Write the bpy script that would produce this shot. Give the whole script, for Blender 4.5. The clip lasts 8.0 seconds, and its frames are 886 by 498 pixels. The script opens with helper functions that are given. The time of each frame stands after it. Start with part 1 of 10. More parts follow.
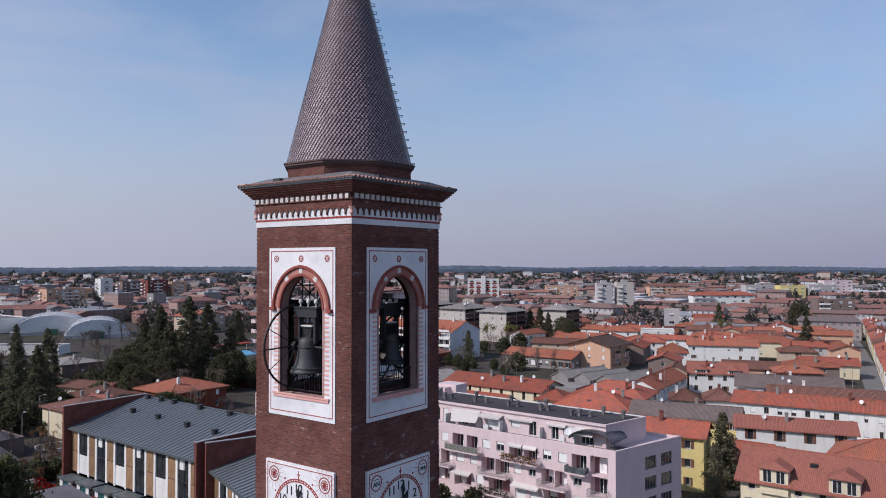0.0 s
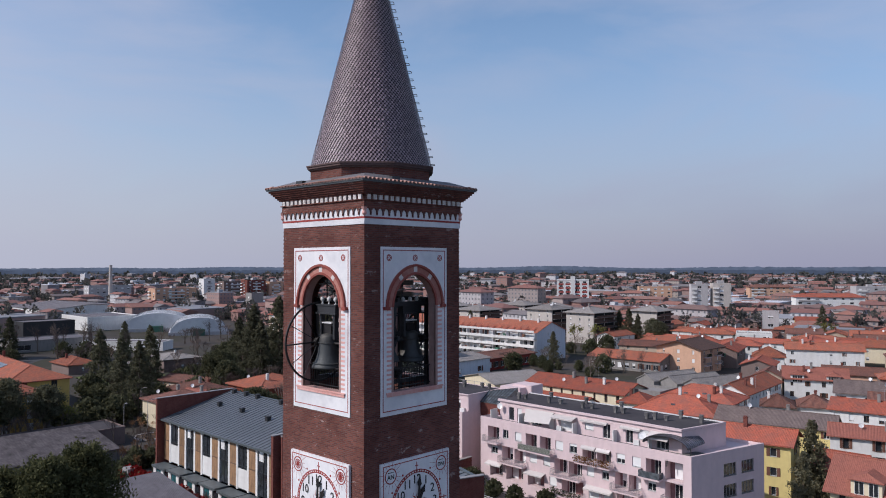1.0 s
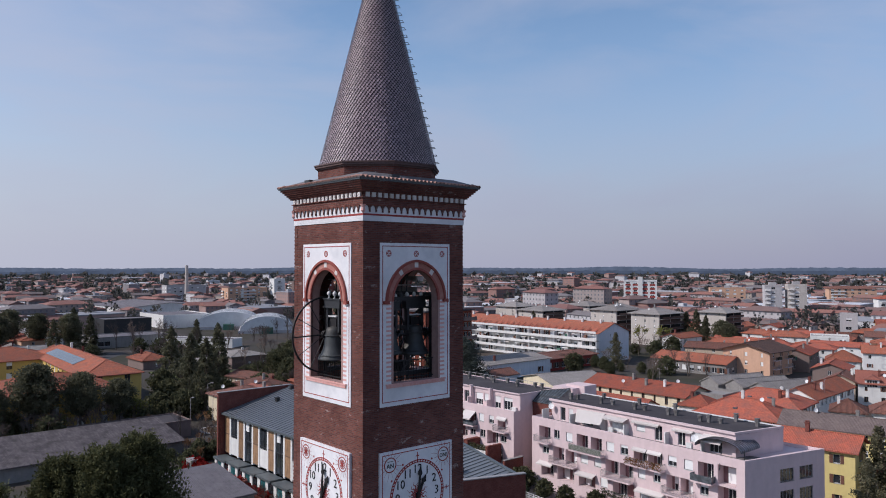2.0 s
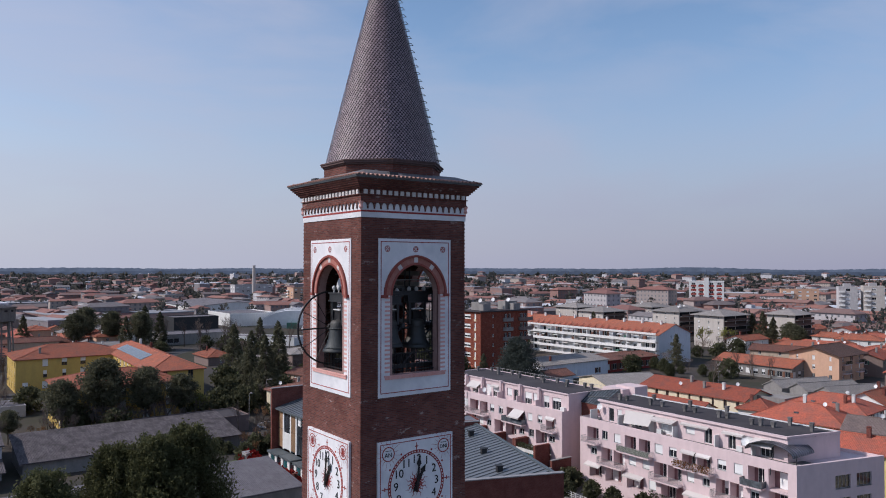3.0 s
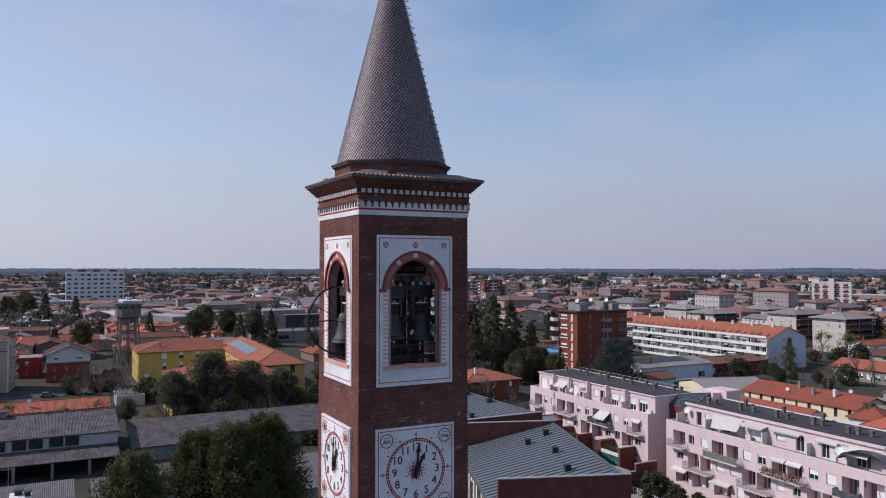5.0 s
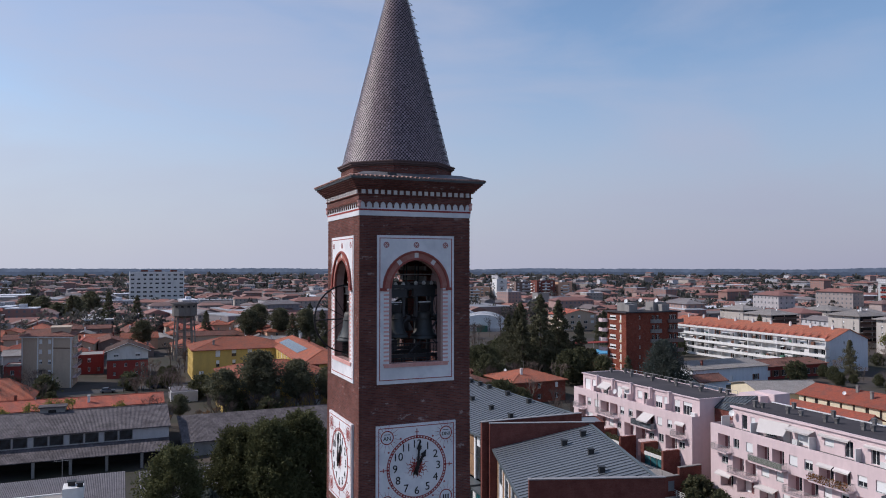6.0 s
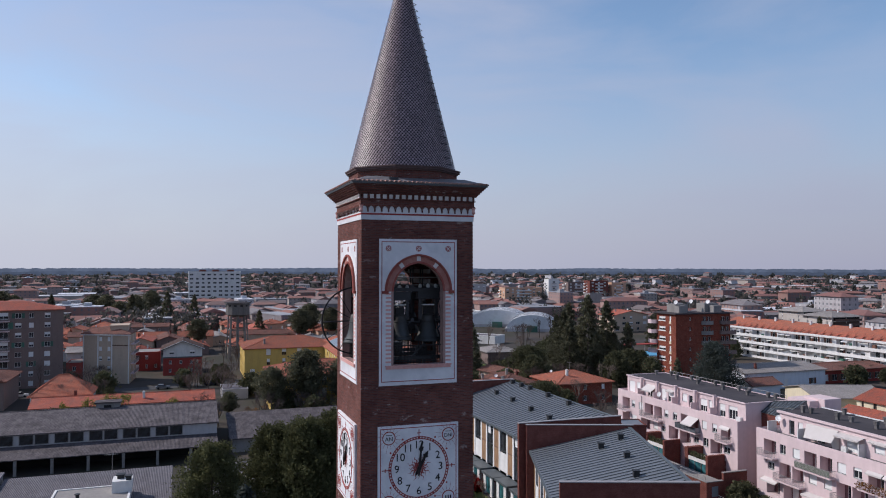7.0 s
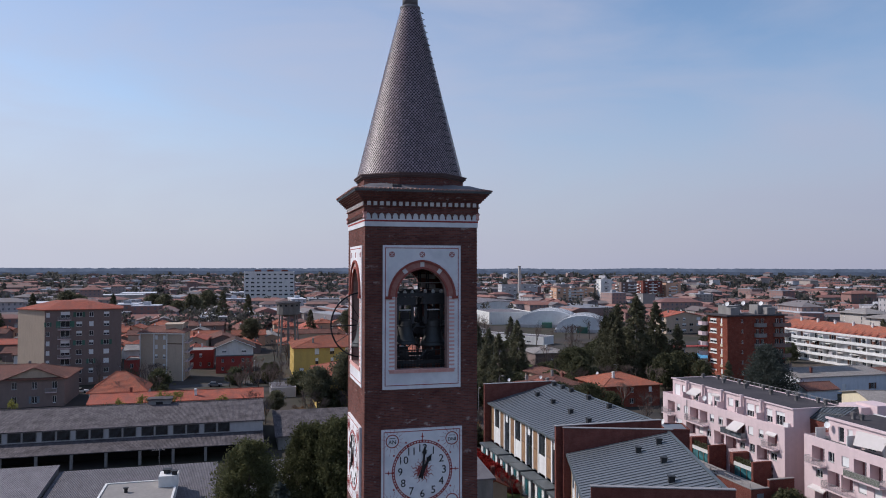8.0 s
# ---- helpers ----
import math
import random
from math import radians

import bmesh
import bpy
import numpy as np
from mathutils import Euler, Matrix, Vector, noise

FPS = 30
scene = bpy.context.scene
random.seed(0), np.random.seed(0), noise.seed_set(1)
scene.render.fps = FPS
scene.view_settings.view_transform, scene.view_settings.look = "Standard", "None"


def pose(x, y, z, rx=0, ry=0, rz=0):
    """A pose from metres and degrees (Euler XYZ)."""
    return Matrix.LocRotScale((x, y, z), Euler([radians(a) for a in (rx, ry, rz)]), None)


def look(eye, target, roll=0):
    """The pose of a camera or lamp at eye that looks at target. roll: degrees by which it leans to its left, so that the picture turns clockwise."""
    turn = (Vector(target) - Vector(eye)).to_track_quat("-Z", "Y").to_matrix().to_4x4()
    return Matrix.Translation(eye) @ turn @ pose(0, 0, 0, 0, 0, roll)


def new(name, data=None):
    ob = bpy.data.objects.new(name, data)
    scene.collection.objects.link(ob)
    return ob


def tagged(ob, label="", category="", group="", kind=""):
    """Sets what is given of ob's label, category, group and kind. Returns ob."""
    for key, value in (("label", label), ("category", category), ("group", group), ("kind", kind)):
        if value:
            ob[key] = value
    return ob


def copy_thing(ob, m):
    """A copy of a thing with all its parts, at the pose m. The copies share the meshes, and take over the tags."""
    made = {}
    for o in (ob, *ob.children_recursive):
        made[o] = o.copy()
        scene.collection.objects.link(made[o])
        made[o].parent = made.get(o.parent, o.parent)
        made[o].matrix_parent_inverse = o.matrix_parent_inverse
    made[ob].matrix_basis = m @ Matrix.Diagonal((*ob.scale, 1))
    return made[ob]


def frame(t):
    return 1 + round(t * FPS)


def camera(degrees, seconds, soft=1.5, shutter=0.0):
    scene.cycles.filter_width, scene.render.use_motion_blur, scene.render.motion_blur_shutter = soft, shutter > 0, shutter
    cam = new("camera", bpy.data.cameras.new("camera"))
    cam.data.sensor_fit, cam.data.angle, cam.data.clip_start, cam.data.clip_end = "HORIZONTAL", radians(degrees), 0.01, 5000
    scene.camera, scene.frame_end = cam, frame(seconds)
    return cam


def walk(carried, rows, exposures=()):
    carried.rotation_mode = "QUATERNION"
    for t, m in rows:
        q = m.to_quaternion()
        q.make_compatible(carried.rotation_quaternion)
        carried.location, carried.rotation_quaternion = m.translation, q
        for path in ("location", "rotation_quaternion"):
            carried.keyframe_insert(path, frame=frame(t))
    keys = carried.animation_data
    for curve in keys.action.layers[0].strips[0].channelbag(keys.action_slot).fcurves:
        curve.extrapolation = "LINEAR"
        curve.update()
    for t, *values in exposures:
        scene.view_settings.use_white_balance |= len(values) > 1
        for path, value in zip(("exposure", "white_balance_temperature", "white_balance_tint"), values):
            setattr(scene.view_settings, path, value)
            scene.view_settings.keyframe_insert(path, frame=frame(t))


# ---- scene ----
cam = camera(61.5, 8.0, soft=1.0)
EYE = 37.8
# seconds, x, y, height above the first eye, yaw, pitch, roll
ROWS = [
    (0.0, -0.001, -0.002, 0.003, 36.607, 1.210, -0.008),
    (0.5, 1.414, 0.823, -0.006, 40.278, 1.223, -0.009),
    (1.0, 2.808, 1.687, -0.066, 43.701, 1.254, -0.040),
    (1.5, 4.112, 2.439, -0.165, 46.383, 1.281, -0.037),
    (3.0, 7.773, 5.064, -0.524, 53.847, 1.341, 0.059),
    (3.5, 8.792, 5.945, -0.623, 56.103, 1.365, 0.080),
    (4.0, 9.793, 6.881, -0.693, 58.333, 1.365, 0.043),
    (4.5, 10.626, 7.832, -0.732, 60.326, 1.362, 0.050),
    (6.0, 12.900, 10.955, -0.783, 66.564, 1.377, 0.032),
    (6.5, 13.510, 11.983, -0.729, 68.547, 1.374, 0.036),
    (7.0, 14.161, 13.116, -0.618, 70.697, 1.361, 0.061),
    (7.5, 14.740, 14.176, -0.475, 72.700, 1.354, 0.071),
    (8.0, 15.266, 15.298, -0.330, 74.782, 1.344, 0.074),
]
walk(cam, [(t, pose(x, y, EYE + z, 0, 0, yaw) @ pose(0, 0, 0, 90 + pitch) @ pose(0, 0, 0, 0, 0, roll))
           for t, x, y, z, yaw, pitch, roll in ROWS])

# ---------------------------------------------------------------- light
SUN_DIR = Vector((-0.42, -0.70, 0.66)).normalized()      # towards the sun
SUN_EL = math.asin(SUN_DIR.z)
SUN_AZ = math.atan2(SUN_DIR.x, SUN_DIR.y)
world = bpy.data.worlds.new("sky")
scene.world = world
world.use_nodes = True
wn, wl = world.node_tree.nodes, world.node_tree.links
wn.clear()
w_out = wn.new("ShaderNodeOutputWorld")
w_bg = wn.new("ShaderNodeBackground")
w_sky = wn.new("ShaderNodeTexSky")
w_sky.sky_type = "NISHITA"
w_sky.sun_disc = False
w_sky.sun_elevation = SUN_EL
w_sky.sun_rotation = SUN_AZ
w_sky.air_density, w_sky.dust_density, w_sky.ozone_density = 1.0, 0.4, 3.0
w_tc = wn.new("ShaderNodeTexCoord")
w_map = wn.new("ShaderNodeMapping")
w_map.inputs["Scale"].default_value = (1.0, 1.0, 3.2)
w_map.inputs["Rotation"].default_value = (0.15, 0.2, 0.4)
w_cl = wn.new("ShaderNodeTexNoise")
w_cl.inputs["Scale"].default_value = 2.4
w_cl.inputs["Detail"].default_value = 7.0
w_cl.inputs["Roughness"].default_value = 0.52
w_cl.inputs["Distortion"].default_value = 0.5
w_rmp = wn.new("ShaderNodeValToRGB")
w_rmp.color_ramp.elements[0].position, w_rmp.color_ramp.elements[0].color = 0.40, (0, 0, 0, 1)
w_rmp.color_ramp.elements[1].position, w_rmp.color_ramp.elements[1].color = 0.72, (0.6, 0.6, 0.6, 1)
w_mix = wn.new("ShaderNodeMix")
w_mix.data_type = "RGBA"
w_mix.inputs[7].default_value = (3.92, 4.05, 5.1, 1)
wl.new(w_tc.outputs["Generated"], w_map.inputs["Vector"])
wl.new(w_map.outputs["Vector"], w_cl.inputs["Vector"])
wl.new(w_cl.outputs["Fac"], w_rmp.inputs["Fac"])
wl.new(w_rmp.outputs["Color"], w_mix.inputs[0])
w_tint = wn.new("ShaderNodeMix")                         # thin bright veil over the whole sky
w_tint.data_type, w_tint.blend_type = "RGBA", "MULTIPLY"
w_tint.inputs[0].default_value = 1.0
w_tint.inputs[7].default_value = (1.10, 1.09, 1.10, 1)
wl.new(w_sky.outputs["Color"], w_tint.inputs[6])
wl.new(w_tint.outputs[2], w_mix.inputs[6])
w_sep = wn.new("ShaderNodeSeparateXYZ")
w_hz = wn.new("ShaderNodeMapRange")                      # haze that thickens towards the horizon
w_hz.interpolation_type = "SMOOTHSTEP"
w_hz.inputs[1].default_value, w_hz.inputs[2].default_value = -0.02, 0.33
w_hz.inputs[3].default_value, w_hz.inputs[4].default_value = 0.95, 0.0
w_hmix = wn.new("ShaderNodeMix")
w_hmix.data_type = "RGBA"
w_dot = wn.new("ShaderNodeVectorMath")                   # brighter haze on the sun's side
w_dot.operation = "DOT_PRODUCT"
w_dot.inputs[1].default_value = (SUN_DIR.x, SUN_DIR.y, 0.0)
w_side = wn.new("ShaderNodeMapRange")
w_side.inputs[1].default_value, w_side.inputs[2].default_value = -0.62, 0.72
w_hcol = wn.new("ShaderNodeMix")
w_hcol.data_type = "RGBA"
w_hcol.inputs[6].default_value = (2.14, 2.20, 3.30, 1)
w_hcol.inputs[7].default_value = (4.28, 4.50, 5.45, 1)
wl.new(w_tc.outputs["Generated"], w_dot.inputs[0])
wl.new(w_dot.outputs["Value"], w_side.inputs[0])
wl.new(w_side.outputs[0], w_hcol.inputs[0])
wl.new(w_hcol.outputs[2], w_hmix.inputs[7])
wl.new(w_tc.outputs["Generated"], w_sep.inputs[0])
wl.new(w_sep.outputs[2], w_hz.inputs[0])
wl.new(w_hz.outputs[0], w_hmix.inputs[0])
wl.new(w_mix.outputs[2], w_hmix.inputs[6])
wl.new(w_hmix.outputs[2], w_bg.inputs["Color"])
wl.new(w_bg.outputs["Background"], w_out.inputs["Surface"])
w_bg.inputs["Strength"].default_value = 0.13

sun_lamp = bpy.data.lights.new("sun", "SUN")
sun_lamp.energy, sun_lamp.angle, sun_lamp.color = 3.6, radians(0.6), (1.0, 0.935, 0.92)
sun_ob = new("sun", sun_lamp)
sun_ob.matrix_world = look(SUN_DIR * 200, (0, 0, 0))
scene.view_settings.exposure = 0.0


# ---------------------------------------------------------------- materials
def node_mat(name):
    m = bpy.data.materials.new(name)
    m.use_nodes = True
    nt = m.node_tree
    return m, nt.nodes, nt.links, nt.nodes["Principled BSDF"]


def rgb_mix(n, l, fac, a, b, mode="MIX"):
    x = n.new("ShaderNodeMix")
    x.data_type, x.blend_type = "RGBA", mode
    for sock, v in ((0, fac), (6, a), (7, b)):
        if isinstance(v, (int, float)):
            x.inputs[sock].default_value = v
        elif isinstance(v, tuple):
            x.inputs[sock].default_value = (*v, 1) if len(v) == 3 else v
        else:
            l.new(v, x.inputs[sock])
    return x.outputs[2]


def fnode(n, l, op, a, b=None):
    x = n.new("ShaderNodeMath")
    x.operation = op
    for i, v in enumerate((a, b)):
        if v is None:
            continue
        if isinstance(v, (int, float)):
            x.inputs[i].default_value = v
        else:
            l.new(v, x.inputs[i])
    return x.outputs[0]


def noise_fac(n, l, vec, scale, detail=4.0, lo=0.35, hi=0.65, rough=0.55):
    t = n.new("ShaderNodeTexNoise")
    t.inputs["Scale"].default_value, t.inputs["Detail"].default_value, t.inputs["Roughness"].default_value = scale, detail, rough
    l.new(vec, t.inputs["Vector"])
    r = n.new("ShaderNodeMapRange")
    r.inputs[1].default_value, r.inputs[2].default_value = lo, hi
    l.new(t.outputs["Fac"], r.inputs[0])
    return r.outputs[0]


def add_bump(n, l, bsdf, height, strength, dist):
    b = n.new("ShaderNodeBump")
    b.inputs["Strength"].default_value, b.inputs["Distance"].default_value = strength, dist
    l.new(height, b.inputs["Height"])
    l.new(b.outputs["Normal"], bsdf.inputs["Normal"])


def surface(name, c, c2=None, stain=None, big=0.35, fine=6.0, rough=0.8, metal=0.0, vary=0.12, bump=0.3, dist=0.02, amount=0.5, streak=False):
    """Two scales of colour change, fine relief, and a shade that differs from thing to thing."""
    m, n, l, bs = node_mat(name)
    tc = n.new("ShaderNodeTexCoord")
    vec = tc.outputs["Object"]
    c2 = c2 or tuple(v * 0.72 for v in c)
    col = rgb_mix(n, l, fnode(n, l, "MULTIPLY", noise_fac(n, l, vec, fine, 3.0), 0.6), c, c2)
    if stain or streak:
        mp = n.new("ShaderNodeMapping")
        mp.inputs["Scale"].default_value = (1, 1, 0.22 if streak else 1)
        l.new(vec, mp.inputs["Vector"])
        f = noise_fac(n, l, mp.outputs["Vector"], big * (3 if streak else 1), 5.0, 0.45, 0.75)
        col = rgb_mix(n, l, fnode(n, l, "MULTIPLY", f, amount), col, stain or tuple(v * 0.6 for v in c))
    else:
        f = noise_fac(n, l, vec, big, 3.0)
        col = rgb_mix(n, l, fnode(n, l, "MULTIPLY", f, amount), col, c2)
    oi = n.new("ShaderNodeObjectInfo")
    v = n.new("ShaderNodeHueSaturation")
    r = n.new("ShaderNodeMapRange")
    r.inputs[3].default_value, r.inputs[4].default_value = 1 - vary, 1 + vary
    l.new(oi.outputs["Random"], r.inputs[0])
    l.new(r.outputs[0], v.inputs["Value"])
    l.new(col, v.inputs["Color"])
    l.new(v.outputs["Color"], bs.inputs["Base Color"])
    bs.inputs["Roughness"].default_value, bs.inputs["Metallic"].default_value = rough, metal
    bs.inputs["Specular IOR Level"].default_value = 0.15 if rough >= 0.8 else 0.5
    if bump:
        add_bump(n, l, bs, noise_fac(n, l, vec, fine * 2.5, 3.0, 0.2, 0.8), bump, dist)
    return m


def tiled(name, c, c2, stain, tile_u=0.24, tile_v=0.36, rough=0.85, vary=0.15, depth=0.05, amount=0.6, wave=True, metal=0.0):
    """Roof covering laid in columns (u across the slope, v up it): each tile its own shade, ribs in relief."""
    m, n, l, bs = node_mat(name)
    uv = n.new("ShaderNodeUVMap")
    uv.uv_map = "metric"
    sx = n.new("ShaderNodeSeparateXYZ")
    l.new(uv.outputs["UV"], sx.inputs[0])
    u = fnode(n, l, "DIVIDE", sx.outputs[0], tile_u)
    v = fnode(n, l, "DIVIDE", sx.outputs[1], tile_v)
    cx = n.new("ShaderNodeCombineXYZ")
    l.new(fnode(n, l, "FLOOR", u), cx.inputs[0])
    l.new(fnode(n, l, "FLOOR", v), cx.inputs[1])
    wn_ = n.new("ShaderNodeTexWhiteNoise")
    l.new(cx.outputs[0], wn_.inputs["Vector"])
    tc = n.new("ShaderNodeTexCoord")
    col = rgb_mix(n, l, wn_.outputs["Value"], c, c2)
    col = rgb_mix(n, l, fnode(n, l, "MULTIPLY", noise_fac(n, l, tc.outputs["Object"], 0.45, 6.0, 0.42, 0.7, 0.65), amount), col, stain)
    col = rgb_mix(n, l, fnode(n, l, "MULTIPLY", noise_fac(n, l, tc.outputs["Object"], 3.0, 3.0, 0.5, 0.7), 0.35), col, tuple(x * 0.55 for x in stain))
    oi = n.new("ShaderNodeObjectInfo")
    hv = n.new("ShaderNodeHueSaturation")
    r = n.new("ShaderNodeMapRange")
    r.inputs[3].default_value, r.inputs[4].default_value = 1 - vary, 1 + vary
    l.new(oi.outputs["Random"], r.inputs[0])
    l.new(r.outputs[0], hv.inputs["Value"])
    l.new(col, hv.inputs["Color"])
    l.new(hv.outputs["Color"], bs.inputs["Base Color"])
    bs.inputs["Roughness"].default_value, bs.inputs["Metallic"].default_value = rough, metal
    bs.inputs["Specular IOR Level"].default_value = 0.15 if rough >= 0.8 else 0.5
    s = fnode(n, l, "SINE", fnode(n, l, "MULTIPLY", u, 2 * math.pi))
    h = fnode(n, l, "ADD", s, fnode(n, l, "MULTIPLY", fnode(n, l, "FRACT", v), -0.8 if wave else 0.0))
    add_bump(n, l, bs, h, 0.8, depth)
    return m


def bricks(name, c, c2, mortar, patch=None, row=0.075, length=0.27, joint=0.010, vary=0.05, amount=0.5, rough=0.9):
    m, n, l, bs = node_mat(name)
    uv = n.new("ShaderNodeUVMap")
    uv.uv_map = "metric"
    b = n.new("ShaderNodeTexBrick")
    b.inputs["Scale"].default_value = 1.0
    b.inputs["Brick Width"].default_value, b.inputs["Row Height"].default_value = length, row
    b.inputs["Mortar Size"].default_value = joint
    b.inputs["Mortar Smooth"].default_value = 0.3
    b.inputs["Color1"].default_value, b.inputs["Color2"].default_value, b.inputs["Mortar"].default_value = (*c, 1), (*c2, 1), (*mortar, 1)
    l.new(uv.outputs["UV"], b.inputs["Vector"])
    tc = n.new("ShaderNodeTexCoord")
    dark = tuple(x * 0.55 for x in c2)
    col = rgb_mix(n, l, fnode(n, l, "MULTIPLY", noise_fac(n, l, tc.outputs["Object"], 0.8, 6.0, 0.42, 0.68, 0.65), amount), b.outputs["Color"], dark)
    if patch:
        mp = n.new("ShaderNodeMapping")
        mp.inputs["Scale"].default_value = (1.0, 1.0, 2.2)
        l.new(tc.outputs["Object"], mp.inputs["Vector"])
        col = rgb_mix(n, l, fnode(n, l, "MULTIPLY", noise_fac(n, l, mp.outputs["Vector"], 1.1, 7.0, 0.605, 0.66, 0.7), 0.5), col, patch)
    oi = n.new("ShaderNodeObjectInfo")
    hv = n.new("ShaderNodeHueSaturation")
    r = n.new("ShaderNodeMapRange")
    r.inputs[3].default_value, r.inputs[4].default_value = 1 - vary, 1 + vary
    l.new(oi.outputs["Random"], r.inputs[0])
    l.new(r.outputs[0], hv.inputs["Value"])
    l.new(col, hv.inputs["Color"])
    l.new(hv.outputs["Color"], bs.inputs["Base Color"])
    bs.inputs["Roughness"].default_value = rough
    bs.inputs["Specular IOR Level"].default_value = 0.08
    h = fnode(n, l, "SUBTRACT", noise_fac(n, l, tc.outputs["Object"], 14.0, 3.0), fnode(n, l, "MULTIPLY", b.outputs["Fac"], 2.0))
    add_bump(n, l, bs, h, 0.7, 0.012)
    return m


def leafy(name, c, c2, vary=0.2, rough=0.75, through_light=0.4):
    m, n, l, bs = node_mat(name)
    g = n.new("ShaderNodeNewGeometry")
    tc = n.new("ShaderNodeTexCoord")
    col = rgb_mix(n, l, g.outputs["Random Per Island"], c, c2)
    col = rgb_mix(n, l, fnode(n, l, "MULTIPLY", noise_fac(n, l, tc.outputs["Object"], 0.6, 3.0), 0.5), col, tuple(x * 0.6 for x in c))
    oi = n.new("ShaderNodeObjectInfo")
    hv = n.new("ShaderNodeHueSaturation")
    r = n.new("ShaderNodeMapRange")
    r.inputs[3].default_value, r.inputs[4].default_value = 1 - vary, 1 + vary
    l.new(oi.outputs["Random"], r.inputs[0])
    l.new(r.outputs[0], hv.inputs["Value"])
    l.new(col, hv.inputs["Color"])
    l.new(hv.outputs["Color"], bs.inputs["Base Color"])
    bs.inputs["Roughness"].default_value = rough
    bs.inputs["Specular IOR Level"].default_value = 0.06
    if through_light:
        tr = n.new("ShaderNodeBsdfTranslucent")
        mx = n.new("ShaderNodeMixShader")
        mx.inputs[0].default_value = through_light
        l.new(hv.outputs["Color"], tr.inputs["Color"])
        l.new(bs.outputs[0], mx.inputs[1])
        l.new(tr.outputs[0], mx.inputs[2])
        l.new(mx.outputs[0], n["Material Output"].inputs["Surface"])
    return m


def island_mat(name, cols, rough=0.85):
    """A colour picked per island from a few: for far things joined into one mesh."""
    m, n, l, bs = node_mat(name)
    g = n.new("ShaderNodeNewGeometry")
    r = n.new("ShaderNodeValToRGB")
    r.color_ramp.interpolation = "CONSTANT"
    e = r.color_ramp.elements
    while len(e) < len(cols):
        e.new(1.0)
    for i, c in enumerate(cols):
        e[i].position, e[i].color = i / len(cols), (*c, 1)
    l.new(g.outputs["Random Per Island"], r.inputs["Fac"])
    tc = n.new("ShaderNodeTexCoord")
    col = rgb_mix(n, l, fnode(n, l, "MULTIPLY", noise_fac(n, l, tc.outputs["Object"], 0.5, 4.0), 0.4), r.outputs["Color"], tuple(sum(c[k] for c in cols) / len(cols) * 0.6 for k in range(3)))
    l.new(col, bs.inputs["Base Color"])
    bs.inputs["Roughness"].default_value = rough
    return m


def glassy(name, c, rough=0.08):
    m, n, l, bs = node_mat(name)
    tc = n.new("ShaderNodeTexCoord")
    l.new(rgb_mix(n, l, noise_fac(n, l, tc.outputs["Object"], 0.9, 2.0), c, tuple(x * 0.4 for x in c)), bs.inputs["Base Color"])
    bs.inputs["Roughness"].default_value = rough
    bs.inputs["Specular IOR Level"].default_value = 0.6
    return m


M = {}
M["brick_tower"] = bricks("tower brick", (0.235, 0.086, 0.066), (0.125, 0.046, 0.040), (0.15, 0.102, 0.092), patch=(0.50, 0.42, 0.39), row=0.075, length=0.25, joint=0.013, amount=0.5)
M["brick_school"] = bricks("dark red brick", (0.22, 0.075, 0.06), (0.17, 0.055, 0.045), (0.20, 0.10, 0.085), row=0.08)
M["brick_block"] = bricks("orange red brick", (0.27, 0.070, 0.045), (0.20, 0.05, 0.034), (0.25, 0.11, 0.08), patch=(0.36, 0.2, 0.15))
M["plaster_panel"] = surface("white lime plaster", (0.80, 0.79, 0.80), (0.68, 0.68, 0.70), stain=(0.40, 0.40, 0.43), big=0.55, fine=3.0, rough=0.9, vary=0.02, bump=0.15, amount=0.5)
M["paint_red"] = surface("faded red paint", (0.36, 0.065, 0.06), (0.29, 0.06, 0.055), fine=9.0, rough=0.85, vary=0.05, bump=0.1)
M["paint_pink"] = surface("faded pink paint", (0.66, 0.32, 0.28), (0.74, 0.48, 0.44), fine=6.0, rough=0.85, vary=0.05, bump=0.1)
M["terracotta"] = surface("terracotta moulding", (0.44, 0.19, 0.155), (0.33, 0.125, 0.10), stain=(0.55, 0.36, 0.32), big=1.4, fine=7.0, rough=0.85, vary=0.08, amount=0.5)
M["plaster_pink"] = surface("pinkish weathered plaster", (0.42, 0.27, 0.245), (0.33, 0.20, 0.18), stain=(0.20, 0.15, 0.145), big=1.2, fine=5.0, rough=0.9, vary=0.06, amount=0.55)
M["hood_red"] = surface("dark red hood moulding", (0.30, 0.085, 0.068), (0.22, 0.06, 0.05), stain=(0.40, 0.18, 0.15), big=1.4, fine=7.0, rough=0.85, vary=0.06, amount=0.4)
M["stone_pale"] = surface("pale stone", (0.70, 0.66, 0.64), (0.58, 0.54, 0.52), fine=5.0, rough=0.85, vary=0.08)
M["scale_under"] = surface("shingle underlay", (0.055, 0.043, 0.046), (0.035, 0.028, 0.03), stain=(0.07, 0.045, 0.04), big=0.5, fine=4.0, rough=0.7, vary=0.1, bump=0.15, amount=0.45)
M["drum_mould"] = surface("sooty moulded brick", (0.15, 0.10, 0.095), (0.10, 0.07, 0.068), fine=5.0, rough=0.85, vary=0.1)
M["scale"] = leafy("dark fish-scale shingle", (0.41, 0.315, 0.345), (0.21, 0.158, 0.178), 0.05, 0.42, 0.0)
M["scale"].node_tree.nodes["Principled BSDF"].inputs["Specular IOR Level"].default_value = 0.6
M["lead"] = surface("weathered lead sheet", (0.20, 0.19, 0.195), (0.14, 0.13, 0.135), fine=3.0, rough=0.6, metal=0.3, bump=0.1)
